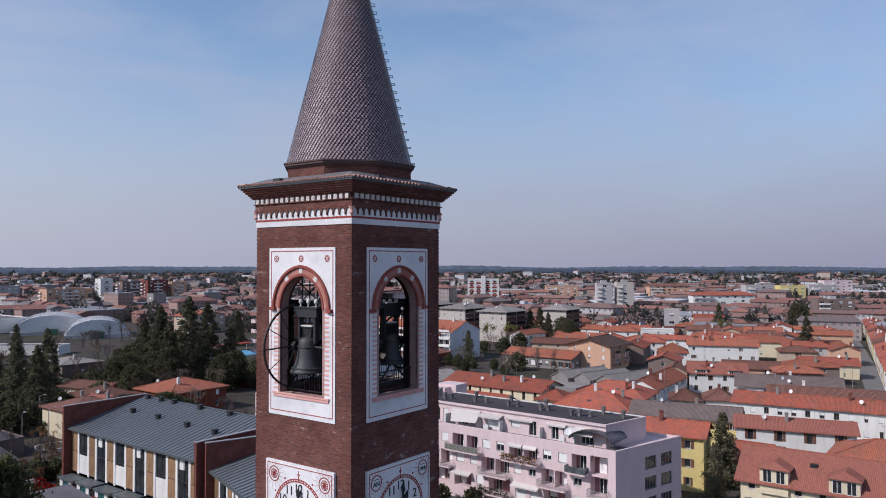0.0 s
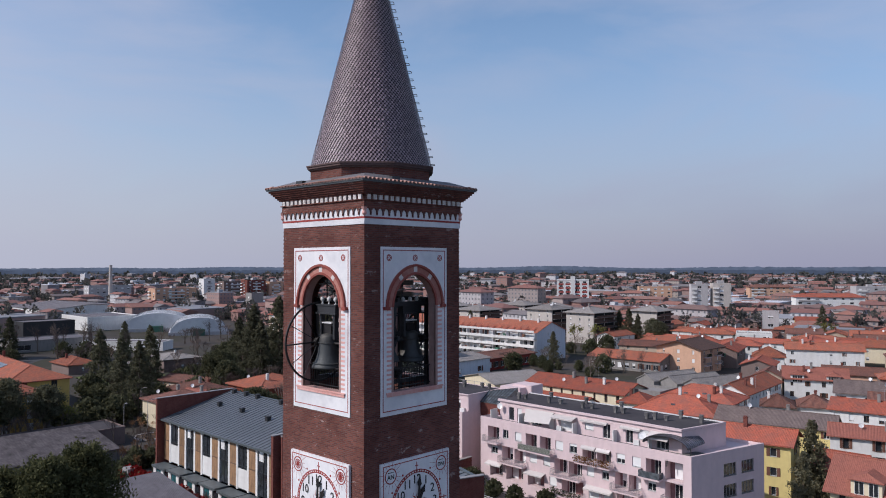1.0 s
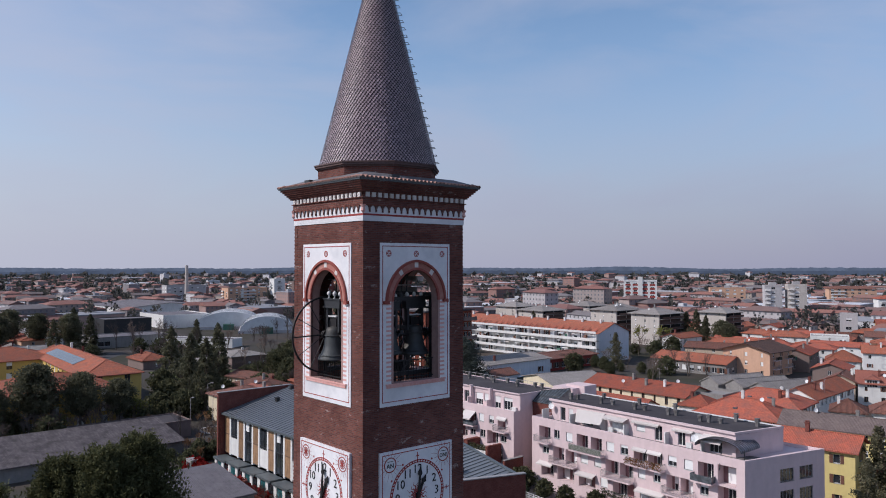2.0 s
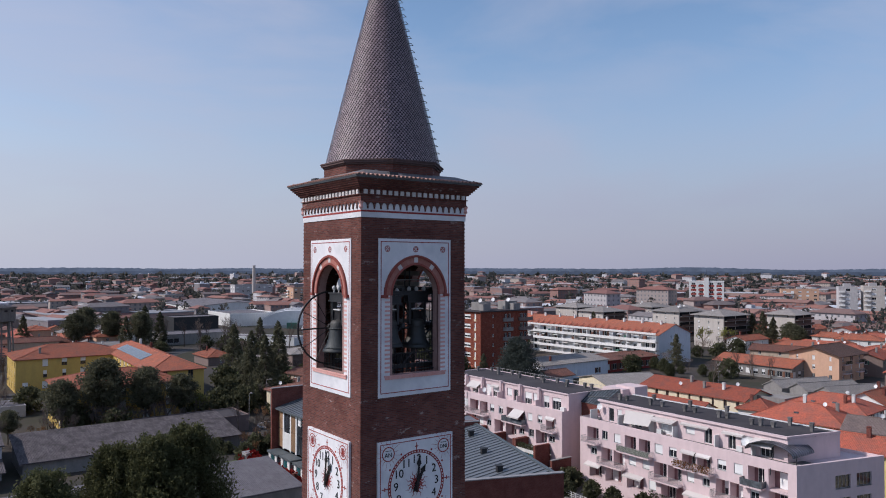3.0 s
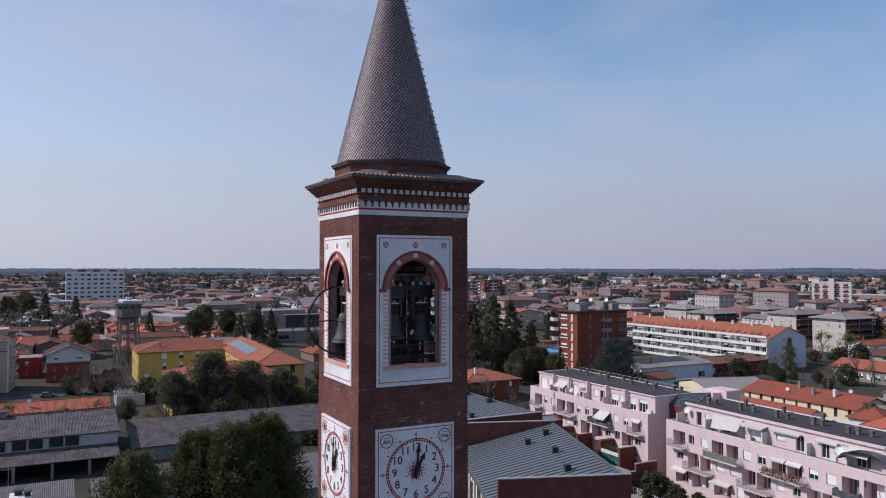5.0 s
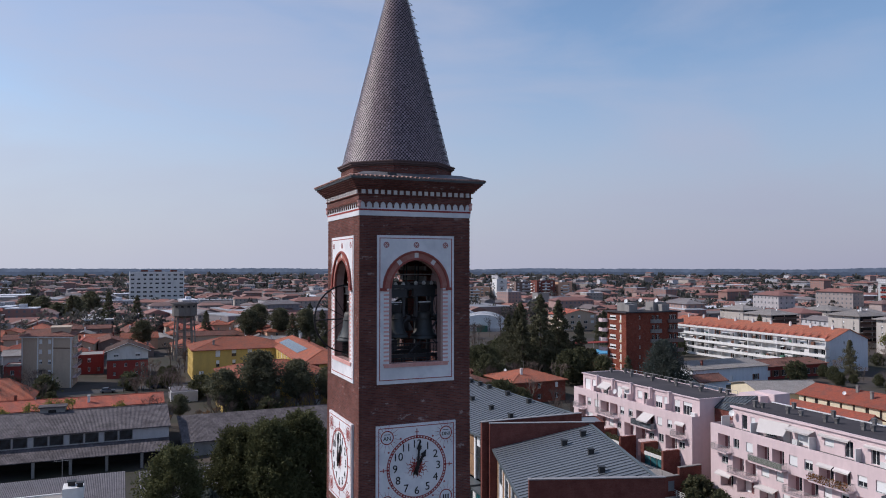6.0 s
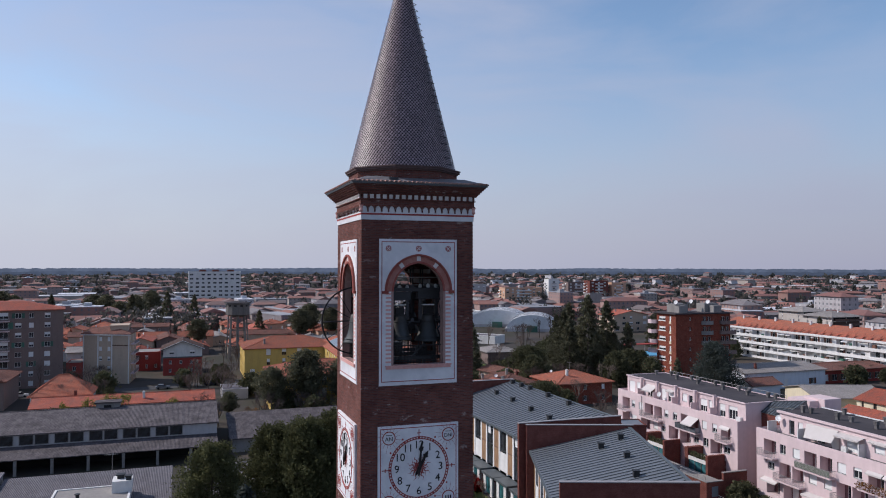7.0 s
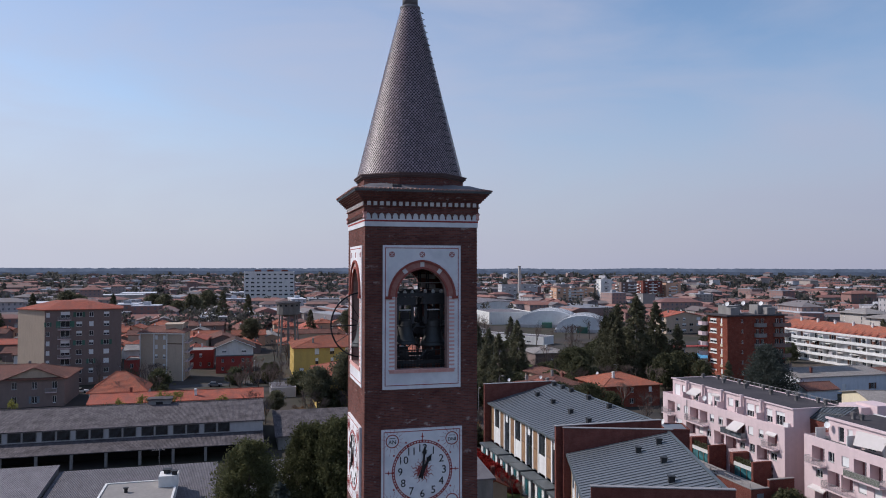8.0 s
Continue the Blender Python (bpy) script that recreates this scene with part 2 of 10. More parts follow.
M["iron"] = surface("black iron", (0.02, 0.02, 0.022), (0.035, 0.03, 0.03), fine=9.0, rough=0.55, metal=0.4, bump=0.1)
M["iron_paint"] = surface("dark grey painted steel", (0.045, 0.047, 0.052), fine=6.0, rough=0.5, metal=0.3, bump=0.1)
M["bronze"] = surface("weathered bronze", (0.055, 0.060, 0.062), (0.036, 0.042, 0.045), stain=(0.085, 0.065, 0.048), big=1.0, fine=4.0, rough=0.6, metal=0.35, vary=0.1, amount=0.6)
M["membrane"] = surface("grey-white weathered membrane", (0.60, 0.60, 0.61), (0.52, 0.52, 0.53), stain=(0.36, 0.36, 0.37), big=0.12, fine=0.6, rough=0.7, vary=0.05, bump=0.05, amount=0.6)
M["membrane_seam"] = surface("grey membrane seam", (0.33, 0.34, 0.36), fine=1.0, rough=0.7, vary=0.0, bump=0)
M["rail_grey"] = surface("grey painted railing", (0.36, 0.34, 0.34), fine=6.0, rough=0.6, metal=0.2, vary=0.1, bump=0)
M["white_metal"] = surface("white painted metal", (0.75, 0.75, 0.74), fine=4.0, rough=0.5, vary=0.05, bump=0.05)
M["tile_red"] = tiled("red clay roof tiles", (0.45, 0.120, 0.074), (0.32, 0.092, 0.062), (0.21, 0.098, 0.080), amount=0.8, depth=0.03, vary=0.24)
M["tile_orange"] = tiled("orange clay roof tiles", (0.46, 0.145, 0.085), (0.34, 0.110, 0.068), (0.25, 0.12, 0.09), amount=0.85, vary=0.2)
M["tile_brown"] = tiled("weathered brown roof tiles", (0.26, 0.115, 0.085), (0.17, 0.078, 0.062), (0.12, 0.085, 0.075), vary=0.2)
M["tile_dark"] = tiled("dark brown roof tiles", (0.13, 0.075, 0.06), (0.09, 0.055, 0.048), (0.07, 0.055, 0.05))
M["tile_plain"] = tiled("even red-brown roof tiles", (0.35, 0.132, 0.098), (0.30, 0.112, 0.084), (0.24, 0.102, 0.082), amount=0.45, vary=0.05, depth=0.03)
M["tile_greyed"] = tiled("greyed brown roof tiles", (0.215, 0.165, 0.15), (0.165, 0.125, 0.115), (0.13, 0.10, 0.095), amount=0.7, vary=0.05, depth=0.03)
M["tile_eave"] = surface("clay eave tile", (0.46, 0.27, 0.22), (0.34, 0.18, 0.145), fine=8.0, rough=0.85, vary=0.25)
M["roof_grey"] = tiled("grey cement roof", (0.34, 0.31, 0.29), (0.28, 0.255, 0.24), (0.22, 0.195, 0.18), tile_u=0.3, tile_v=0.5)
M["corrugated"] = tiled("corrugated fibre cement", (0.142, 0.123, 0.125), (0.092, 0.080, 0.085), (0.045, 0.038, 0.040), tile_u=0.24, tile_v=1.4, depth=0.025, wave=False, amount=0.95)
M["corrugated_pale"] = tiled("pale corrugated sheet", (0.195, 0.18, 0.192), (0.165, 0.153, 0.165), (0.10, 0.09, 0.095), tile_u=0.24, tile_v=2.0, depth=0.03, wave=False, amount=0.5)
M["zinc"] = surface("grey standing-seam zinc", (0.185, 0.197, 0.214), (0.155, 0.165, 0.18), fine=1.2, big=0.15, rough=0.42, metal=0.35, vary=0.04, bump=0.05)
M["zinc_dark"] = surface("dark seam zinc", (0.12, 0.14, 0.15), fine=1.2, rough=0.5, metal=0.3, vary=0.04)
M["bitumen"] = surface("dark bitumen roofing", (0.060, 0.054, 0.059), (0.048, 0.043, 0.048), stain=(0.10, 0.09, 0.092), big=0.2, fine=2.5, rough=0.9, vary=0.06)
M["pink"] = surface("pink rendered wall", (0.66, 0.525, 0.53), (0.61, 0.48, 0.485), stain=(0.46, 0.37, 0.38), big=0.25, fine=1.5, rough=0.9, vary=0.02, amount=0.35, streak=True)
# the wall's pink made darker, so the loggias' shade is in the colour
M["pink_in_shade"] = surface("pink darkened with recess shade", (0.30, 0.165, 0.17), fine=2.0, rough=0.9, vary=0.05)
M["white_wall"] = surface("white rendered wall", (0.72, 0.71, 0.69), (0.64, 0.63, 0.61), stain=(0.45, 0.43, 0.41), big=0.3, fine=1.5, rough=0.9, vary=0.08, amount=0.4, streak=True)
M["cream_wall"] = surface("cream rendered wall", (0.66, 0.58, 0.42), (0.60, 0.52, 0.38), stain=(0.42, 0.36, 0.28), big=0.3, fine=1.5, rough=0.9, vary=0.06, amount=0.35, streak=True)
M["beige_wall"] = surface("beige rendered wall", (0.47, 0.37, 0.285), (0.42, 0.33, 0.255), stain=(0.30, 0.25, 0.20), big=0.3, fine=1.5, rough=0.9, vary=0.06, amount=0.35, streak=True)
M["yellow_wall"] = surface("ochre yellow rendered wall", (0.56, 0.39, 0.12), (0.50, 0.345, 0.11), stain=(0.36, 0.27, 0.10), big=0.3, fine=1.5, rough=0.9, vary=0.05, amount=0.35, streak=True)
M["lemon_wall"] = surface("pale yellow rendered wall", (0.70, 0.58, 0.25), (0.64, 0.52, 0.23), fine=1.5, rough=0.9, vary=0.05, streak=True, amount=0.3)
M["salmon_wall"] = surface("salmon rendered wall", (0.58, 0.36, 0.25), (0.52, 0.32, 0.23), fine=1.5, rough=0.9, vary=0.06, streak=True, amount=0.3)
M["red_wall"] = surface("red rendered wall", (0.31, 0.060, 0.050), (0.26, 0.052, 0.045), fine=1.5, rough=0.9, vary=0.06, streak=True, amount=0.3)
M["grey_wall"] = surface("grey-brown rendered wall", (0.215, 0.160, 0.145), (0.185, 0.138, 0.124), fine=1.5, rough=0.9, vary=0.06, streak=True, amount=0.35)
M["pale_render"] = surface("pale grey rendered wall", (0.46, 0.44, 0.44), (0.40, 0.38, 0.385), stain=(0.28, 0.26, 0.26), big=0.3, fine=1.5, rough=0.9, vary=0.05, streak=True, amount=0.4)
M["condo_wall"] = surface("pale warm grey rendered wall", (0.50, 0.455, 0.42), (0.45, 0.41, 0.375), stain=(0.33, 0.29, 0.265), big=0.3, fine=1.5, rough=0.9, vary=0.06, streak=True, amount=0.4)
M["loggia_brown"] = surface("dark brown rails and recess shade", (0.13, 0.085, 0.07), (0.10, 0.066, 0.055), fine=3.0, rough=0.85, vary=0.15)
M["blue_wall"] = surface("pale blue rendered wall", (0.62, 0.65, 0.70), (0.57, 0.60, 0.65), fine=1.5, rough=0.9, vary=0.05, streak=True, amount=0.35)
M["old_concrete"] = surface("grimy old concrete", (0.20, 0.185, 0.172), (0.15, 0.14, 0.13), stain=(0.09, 0.085, 0.08), big=0.3, fine=2.0, rough=0.9, vary=0.05, amount=0.6, streak=True)
M["concrete"] = surface("weathered concrete", (0.27, 0.255, 0.245), (0.22, 0.21, 0.20), stain=(0.14, 0.13, 0.125), big=0.3, fine=2.0, rough=0.9, vary=0.06, amount=0.5, streak=True)
M["frame_white"] = surface("white window frame", (0.72, 0.72, 0.71), fine=5.0, rough=0.6, vary=0.05, bump=0.05)
M["frame_brown"] = surface("brown window frame", (0.15, 0.085, 0.055), fine=5.0, rough=0.65, vary=0.1, bump=0.05)
M["blind"] = surface("white roller blind", (0.74, 0.74, 0.73), (0.68, 0.68, 0.68), fine=12.0, rough=0.7, vary=0.08, bump=0.1)
M["shutter_green"] = surface("green wooden shutter", (0.05, 0.14, 0.10), fine=8.0, rough=0.7, vary=0.2)
M["shutter_brown"] = surface("brown wooden shutter", (0.16, 0.07, 0.045), fine=8.0, rough=0.7, vary=0.2)
M["shutter_grey"] = surface("grey-blue wooden shutter", (0.20, 0.23, 0.26), fine=8.0, rough=0.7, vary=0.15)
M["wood_panel"] = surface("varnished wood infill panel", (0.29, 0.17, 0.09), (0.20, 0.112, 0.06), stain=(0.075, 0.045, 0.03), big=0.8, fine=3.0, rough=0.6, vary=0.25, streak=True, amount=0.65)
M["glass"] = glassy("window glass", (0.035, 0.04, 0.048))
M["glass_teal"] = glassy("teal tinted glass", (0.05, 0.19, 0.21))
# near black: the darkness inside rooms and openings is put into the colour
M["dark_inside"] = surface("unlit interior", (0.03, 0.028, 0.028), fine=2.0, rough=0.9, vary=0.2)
M["awning"] = surface("cream awning cloth", (0.60, 0.56, 0.54), (0.55, 0.51, 0.49), fine=1.0, rough=0.9, vary=0.1, bump=0.0)
M["trunk"] = surface("bark", (0.13, 0.105, 0.085), (0.085, 0.07, 0.058), fine=6.0, rough=0.95, vary=0.2)
M["twig"] = surface("bare twigs", (0.165, 0.125, 0.105), (0.12, 0.09, 0.08), fine=4.0, rough=0.95, vary=0.2, bump=0)
M["willow_twig"] = surface("orange-brown willow twigs", (0.30, 0.16, 0.075), (0.22, 0.13, 0.075), fine=4.0, rough=0.95, vary=0.15, bump=0)
M["needles"] = leafy("dark conifer needles", (0.100, 0.102, 0.066), (0.185, 0.176, 0.112))
M["fir_green"] = leafy("grey-green fir needles", (0.150, 0.145, 0.090), (0.25, 0.225, 0.145))
M["needles_olive"] = leafy("olive cypress foliage", (0.088, 0.093, 0.046), (0.150, 0.150, 0.070), through_light=0.3)
M["needles_blue"] = leafy("blue cedar needles", (0.066, 0.078, 0.068), (0.100, 0.112, 0.098))
M["leaves"] = leafy("evergreen leaves", (0.080, 0.086, 0.050), (0.140, 0.136, 0.076))
M["buds"] = leafy("spring yellow-green leaves", (0.20, 0.21, 0.055), (0.30, 0.28, 0.08))
M["red_leaves"] = leafy("red photinia leaves", (0.26, 0.018, 0.018), (0.18, 0.022, 0.018))
M["asphalt"] = surface("asphalt", (0.075, 0.073, 0.075), (0.06, 0.058, 0.06), stain=(0.11, 0.105, 0.10), big=0.2, fine=4.0, rough=0.9, vary=0.0)
M["street_grey"] = surface("worn pale asphalt", (0.17, 0.165, 0.165), (0.13, 0.127, 0.128), stain=(0.22, 0.21, 0.205), big=0.2, fine=3.0, rough=0.9, vary=0.0)
M["paving"] = surface("pale paving", (0.30, 0.28, 0.26), (0.24, 0.22, 0.21), fine=2.0, rough=0.9, vary=0.0)
M["lawn"] = surface("spring lawn", (0.075, 0.105, 0.030), (0.10, 0.11, 0.045), stain=(0.16, 0.12, 0.07), big=0.15, fine=3.0, rough=0.95, vary=0.1)
M["car_white"] = surface("white car paint", (0.70, 0.70, 0.70), fine=2.0, rough=0.3, vary=0.05, bump=0)
M["car_grey"] = surface("silver-grey car paint", (0.25, 0.26, 0.28), fine=2.0, rough=0.3, metal=0.4, vary=0.2, bump=0)
M["car_dark"] = surface("dark blue car paint", (0.025, 0.032, 0.055), fine=2.0, rough=0.3, vary=0.2, bump=0)
M["rubber"] = surface("black rubber", (0.02, 0.02, 0.02), fine=8.0, rough=0.9, bump=0)
M["pool_blue"] = surface("bright blue pool cover", (0.10, 0.36, 0.55), (0.08, 0.30, 0.48), fine=1.0, rough=0.5, vary=0.0)
M["dish"] = surface("white dish", (0.78, 0.78, 0.78), fine=3.0, rough=0.6, bump=0)


def ground_mat():
    m, n, l, bs = node_mat("town ground")
    tc = n.new("ShaderNodeTexCoord")
    v = tc.outputs["Object"]
    col = rgb_mix(n, l, noise_fac(n, l, v, 0.035, 4.0, 0.42, 0.58), (0.070, 0.062, 0.060), (0.050, 0.050, 0.035))
    col = rgb_mix(n, l, noise_fac(n, l, v, 0.06, 5.0, 0.5, 0.66), col, (0.095, 0.074, 0.060))
    col = rgb_mix(n, l, fnode(n, l, "MULTIPLY", noise_fac(n, l, v, 0.8, 4.0), 0.5), col, (0.065, 0.056, 0.049))
    l.new(col, bs.inputs["Base Color"])
    bs.inputs["Roughness"].default_value = 0.95
    bs.inputs["Specular IOR Level"].default_value = 0.1
    return m


M["ground"] = ground_mat()


# ---------------------------------------------------------------- mesh building
class Geo:
    """Collects plain vertices and faces for one mesh."""

    def __init__(self):
        self.v, self.f = [], []

    def poly(self, *pts):
        i = len(self.v)
        self.v += [tuple(p) for p in pts]
        self.f.append(tuple(range(i, i + len(pts))))
        return self

    def box(self, x0, x1, y0, y1, z0, z1):
        i = len(self.v)
        self.v += [(x, y, z) for z in (z0, z1) for x, y in ((x0, y0), (x1, y0), (x1, y1), (x0, y1))]
        self.f += [tuple(i + k for k in q) for q in ((3, 2, 1, 0), (4, 5, 6, 7), (0, 1, 5, 4), (1, 2, 6, 5), (2, 3, 7, 6), (3, 0, 4, 7))]
        return self

    def prism(self, pts, z0, z1, top=None):
        """A prism on a footprint that runs anticlockwise; top: another outline for its upper end."""
        i, n = len(self.v), len(pts)
        self.v += [(p[0], p[1], z0) for p in pts] + [(p[0], p[1], z1) for p in (top or pts)]
        self.f.append(tuple(range(i + n - 1, i - 1, -1)))
        self.f.append(tuple(range(i + n, i + 2 * n)))
        for k in range(n):
            self.f.append((i + k, i + (k + 1) % n, i + n + (k + 1) % n, i + n + k))
        return self

    def tube(self, p, q, r0, r1=None, n=8, caps=True):
        p, q = Vector(p), Vector(q)
        r1 = r0 if r1 is None else r1
        d = (q - p).normalized()
        a = d.orthogonal().normalized()
        b = d.cross(a)
        i = len(self.v)
        for c, r in ((p, r0), (q, r1)):
            self.v += [tuple(c + (a * math.cos(t) + b * math.sin(t)) * r) for t in (2 * math.pi * k / n for k in range(n))]
        for k in range(n):
            self.f.append((i + k, i + (k + 1) % n, i + n + (k + 1) % n, i + n + k))
        if caps:
            self.f.append(tuple(range(i + n - 1, i - 1, -1)))
            self.f.append(tuple(range(i + n, i + 2 * n)))
        return self

    def lathe(self, prof, cx=0, cy=0, n=24):
        """A turned body round an upright axis; prof: radius and height from bottom to top."""
        i = len(self.v)
        for r, z in prof:
            self.v += [(cx + r * math.cos(2 * math.pi * k / n), cy + r * math.sin(2 * math.pi * k / n), z) for k in range(n)]
        for j in range(len(prof) - 1):
            for k in range(n):
                a, b = i + j * n + k, i + j * n + (k + 1) % n
                self.f.append((a, b, b + n, a + n))
        self.f.append(tuple(range(i + n - 1, i - 1, -1)))
        self.f.append(tuple(range(i + (len(prof) - 1) * n, i + len(prof) * n)))
        return self

    def ring(self, m, r0, r1, t, n=32):
        """A flat ring of thickness t in the plane given by the matrix m (its z is the axis)."""
        i = len(self.v)
        for k in range(n):
            a = 2 * math.pi * k / n
            for r, z in ((r0, 0), (r1, 0), (r1, t), (r0, t)):
                self.v.append(tuple(m @ Vector((r * math.cos(a), r * math.sin(a), z))))
        for k in range(n):
            a, b = i + 4 * k, i + 4 * ((k + 1) % n)
            for s in range(4):
                self.f.append((a + s, b + s, b + (s + 1) % 4, a + (s + 1) % 4))
        return self

    def strip(self, inner, outer, d, m):
        """A band between two open outlines of equal length, thickened by d along the z of m."""
        n = len(inner)
        for k in range(n - 1):
            a, b, c, e = inner[k], inner[k + 1], outer[k + 1], outer[k]
            lo = [tuple(m @ Vector((*p, 0))) for p in (a, b, c, e)]
            hi = [tuple(m @ Vector((*p, d))) for p in (a, b, c, e)]
            self.poly(*hi)
            self.poly(lo[0], lo[1], hi[1], hi[0])
            self.poly(lo[2], lo[3], hi[3], hi[2])
            if k == 0:
                self.poly(lo[3], lo[0], hi[0], hi[3])
            if k == n - 2:
                self.poly(lo[1], lo[2], hi[2], hi[1])
        return self

    def add(self, other, m=None):
        i = len(self.v)
        self.v += [tuple(m @ Vector(p)) for p in other.v] if m else other.v
        self.f += [tuple(i + k for k in q) for q in other.f]
        return self

    def mesh(self, name, material, smooth=False, uv=True):
        me = bpy.data.meshes.new(name)
        me.from_pydata(self.v, [], self.f)
        if uv:
            layer = me.uv_layers.new(name="metric")
            out = []
            for poly in me.polygons:
                nx, ny, nz = poly.normal
                h = math.hypot(nx, ny)
                tx, ty = (-ny / h, nx / h) if h > 1e-4 else (1.0, 0.0)
                bx, by, bz = -nz * ty, nz * tx, nx * ty - ny * tx
                for k in poly.vertices:
                    x, y, z = self.v[k]
                    out += (x * tx + y * ty, x * bx + y * by + z * bz)
            layer.data.foreach_set("uv", out)
        me.materials.append(material)
        if smooth:
            me.polygons.foreach_set("use_smooth", [True] * len(me.polygons))
        return me


def thing(name, label, category, loc=(0, 0, 0), rz=0.0, group="", kind=""):
    ob = new(name)
    ob.empty_display_size = 0.2
    ob.matrix_world = pose(*loc, 0, 0, rz)
    return tagged(ob, label, category, group, kind)


def part(name, geo, material, parent=None, label="", smooth=False, uv=True, at=None):
    """One mesh object under a thing or part. geo may be a finished mesh, shared between alike pieces."""
    me = geo if isinstance(geo, bpy.types.Mesh) else geo.mesh(name, M[material] if isinstance(material, str) else material, smooth, uv)
    ob = new(name, me)
    if parent:
        ob.parent = parent
    if at is not None:
        ob.matrix_basis = at
    if label:
        ob["label"] = label
    return ob


SHARED = {}


def many(name, pieces, uv=True):
    """One mesh from several (geo, material) pairs."""
    me = bpy.data.meshes.new(name)
    v, f, idx = [], [], []
    for k, (g, mat) in enumerate(pieces):
        i = len(v)
        v += g.v
        f += [tuple(i + q for q in p) for p in g.f]
        idx += [k] * len(g.f)
        me.materials.append(M[mat] if isinstance(mat, str) else mat)
    me.from_pydata(v, [], f)
    me.polygons.foreach_set("material_index", idx)
    if uv:
        layer = me.uv_layers.new(name="metric")
        out = []
        for poly in me.polygons:
            nx, ny, nz = poly.normal
            h = math.hypot(nx, ny)
            tx, ty = (-ny / h, nx / h) if h > 1e-4 else (1.0, 0.0)
            bx, by, bz = -nz * ty, nz * tx, nx * ty - ny * tx
            for q in poly.vertices:
                x, y, z = v[q]
                out += (x * tx + y * ty, x * bx + y * by + z * bz)
        layer.data.foreach_set("uv", out)
    return me


def shared(key, make):
    if key not in SHARED:
        SHARED[key] = make()
    return SHARED[key]


# ---------------------------------------------------------------- walls with openings
def wall_with_holes(geo, p, q, z0, z1, holes, depth0=0.18):
    """A wall from p to q (outside on the right hand), holes as (u0, u1, v0, v1) along it and above z0, with reveals that deep."""
    p, q = Vector((*p, 0)), Vector((*q, 0))
    d = (q - p)
    length = d.length
    d.normalize()
    inward = Vector((-d.y, d.x, 0))
    us = sorted({0, length, *(h[0] for h in holes), *(h[1] for h in holes)})
    vs = sorted({0, z1 - z0, *(h[2] for h in holes), *(h[3] for h in holes)})

    def at(u, v, k=0.0):
        w = p + d * u + inward * k
        return (w.x, w.y, z0 + v)
    for i in range(len(us) - 1):
        run = None
        for j in range(len(vs) - 1):
            um, vm = (us[i] + us[i + 1]) / 2, (vs[j] + vs[j + 1]) / 2
            solid = not any(h[0] < um < h[1] and h[2] < vm < h[3] for h in holes)
            if solid and run is None:
                run = vs[j]
            if run is not None and (not solid or j == len(vs) - 2):
                top = vs[j + 1] if solid else vs[j]
                geo.poly(at(us[i], run), at(us[i + 1], run), at(us[i + 1], top), at(us[i], top))
                run = None
    for h in holes:
        u0, u1, v0, v1 = h[:4]
        depth = h[4] if len(h) > 4 else depth0
        geo.poly(at(u0, v0), at(u0, v0, depth), at(u0, v1, depth), at(u0, v1))
        geo.poly(at(u1, v0, depth), at(u1, v0), at(u1, v1), at(u1, v1, depth))
        geo.poly(at(u0, v0), at(u1, v0), at(u1, v0, depth), at(u0, v0, depth))
        geo.poly(at(u0, v1, depth), at(u1, v1, depth), at(u1, v1), at(u0, v1))


def wall_frame(p, q):
    """The matrix whose x runs along the wall from p to q, z up, y inwards."""
    d = Vector((q[0] - p[0], q[1] - p[1], 0)).normalized()
    return Matrix(((d.x, -d.y, 0, p[0]), (d.y, d.x, 0, p[1]), (0, 0, 1, 0), (0, 0, 0, 1)))


def welded(me):
    """Joins the vertices that coincide, so that a frame is one piece."""
    bm = bmesh.new()
    bm.from_mesh(me)
    bmesh.ops.remove_doubles(bm, verts=bm.verts, dist=1e-5)
    bm.to_mesh(me)
    bm.free()
    return me


def frame_grid(w, h, t, bars):
    """A window frame with upright bars, and its panes set back in it."""
    fr, gl = Geo(), Geo()
    xs = [0, t]
    for k in range(bars):
        x = w * (k + 1) / (bars + 1)
        xs += [x - 0.04, x + 0.04]
    xs += [w - t, w]
    zs = (0, t, h - t, h)
    for i in range(len(xs) - 1):
        for j in range(3):
            c = [(xs[i], zs[j]), (xs[i + 1], zs[j]), (xs[i + 1], zs[j + 1]), (xs[i], zs[j + 1])]
            if j == 1 and i % 2 == 1:
                gl.poly(*[(x, 0.04, z) for x, z in c])
                for e, f in zip(c, c[1:] + c[:1]):
                    fr.poly((e[0], 0, e[1]), (f[0], 0, f[1]), (f[0], 0.04, f[1]), (e[0], 0.04, e[1]))
            else:
                fr.poly(*[(x, 0, z) for x, z in c])
    for e, f in (((0, 0), (w, 0)), ((w, 0), (w, h)), ((w, h), (0, h)), ((0, h), (0, 0))):
        fr.poly((e[0], 0, e[1]), (e[0], 0.06, e[1]), (f[0], 0.06, f[1]), (f[0], 0, f[1]))
    return fr, gl


def far_window(w, h, style, frame_mat, depth):
    """A window seen from far off: frame, pane and blind in one mesh."""
    fr, gl = frame_grid(w, h, 0.08, 1)
    fr.box(0, w, -depth - 0.05, 0, -0.06, 0)
    out = [(fr, frame_mat), (gl, "glass")]
    k = {"blind": 1.0, "half": 0.55, "third": 0.3}.get(style)
    if k:
        out.append((Geo().box(0.03, w - 0.03, -0.03, 0, h * (1 - k) + 0.02, h - 0.02), "blind"))
    if style.startswith("shutter"):
        sh = Geo()
        for x in (-w / 2, w):
            sh.box(x, x + w / 2 - 0.02, -depth - 0.06, -depth - 0.015, 0, h)
        out.append((sh, style))
    me = welded(many("window", out, uv=False))
    return me


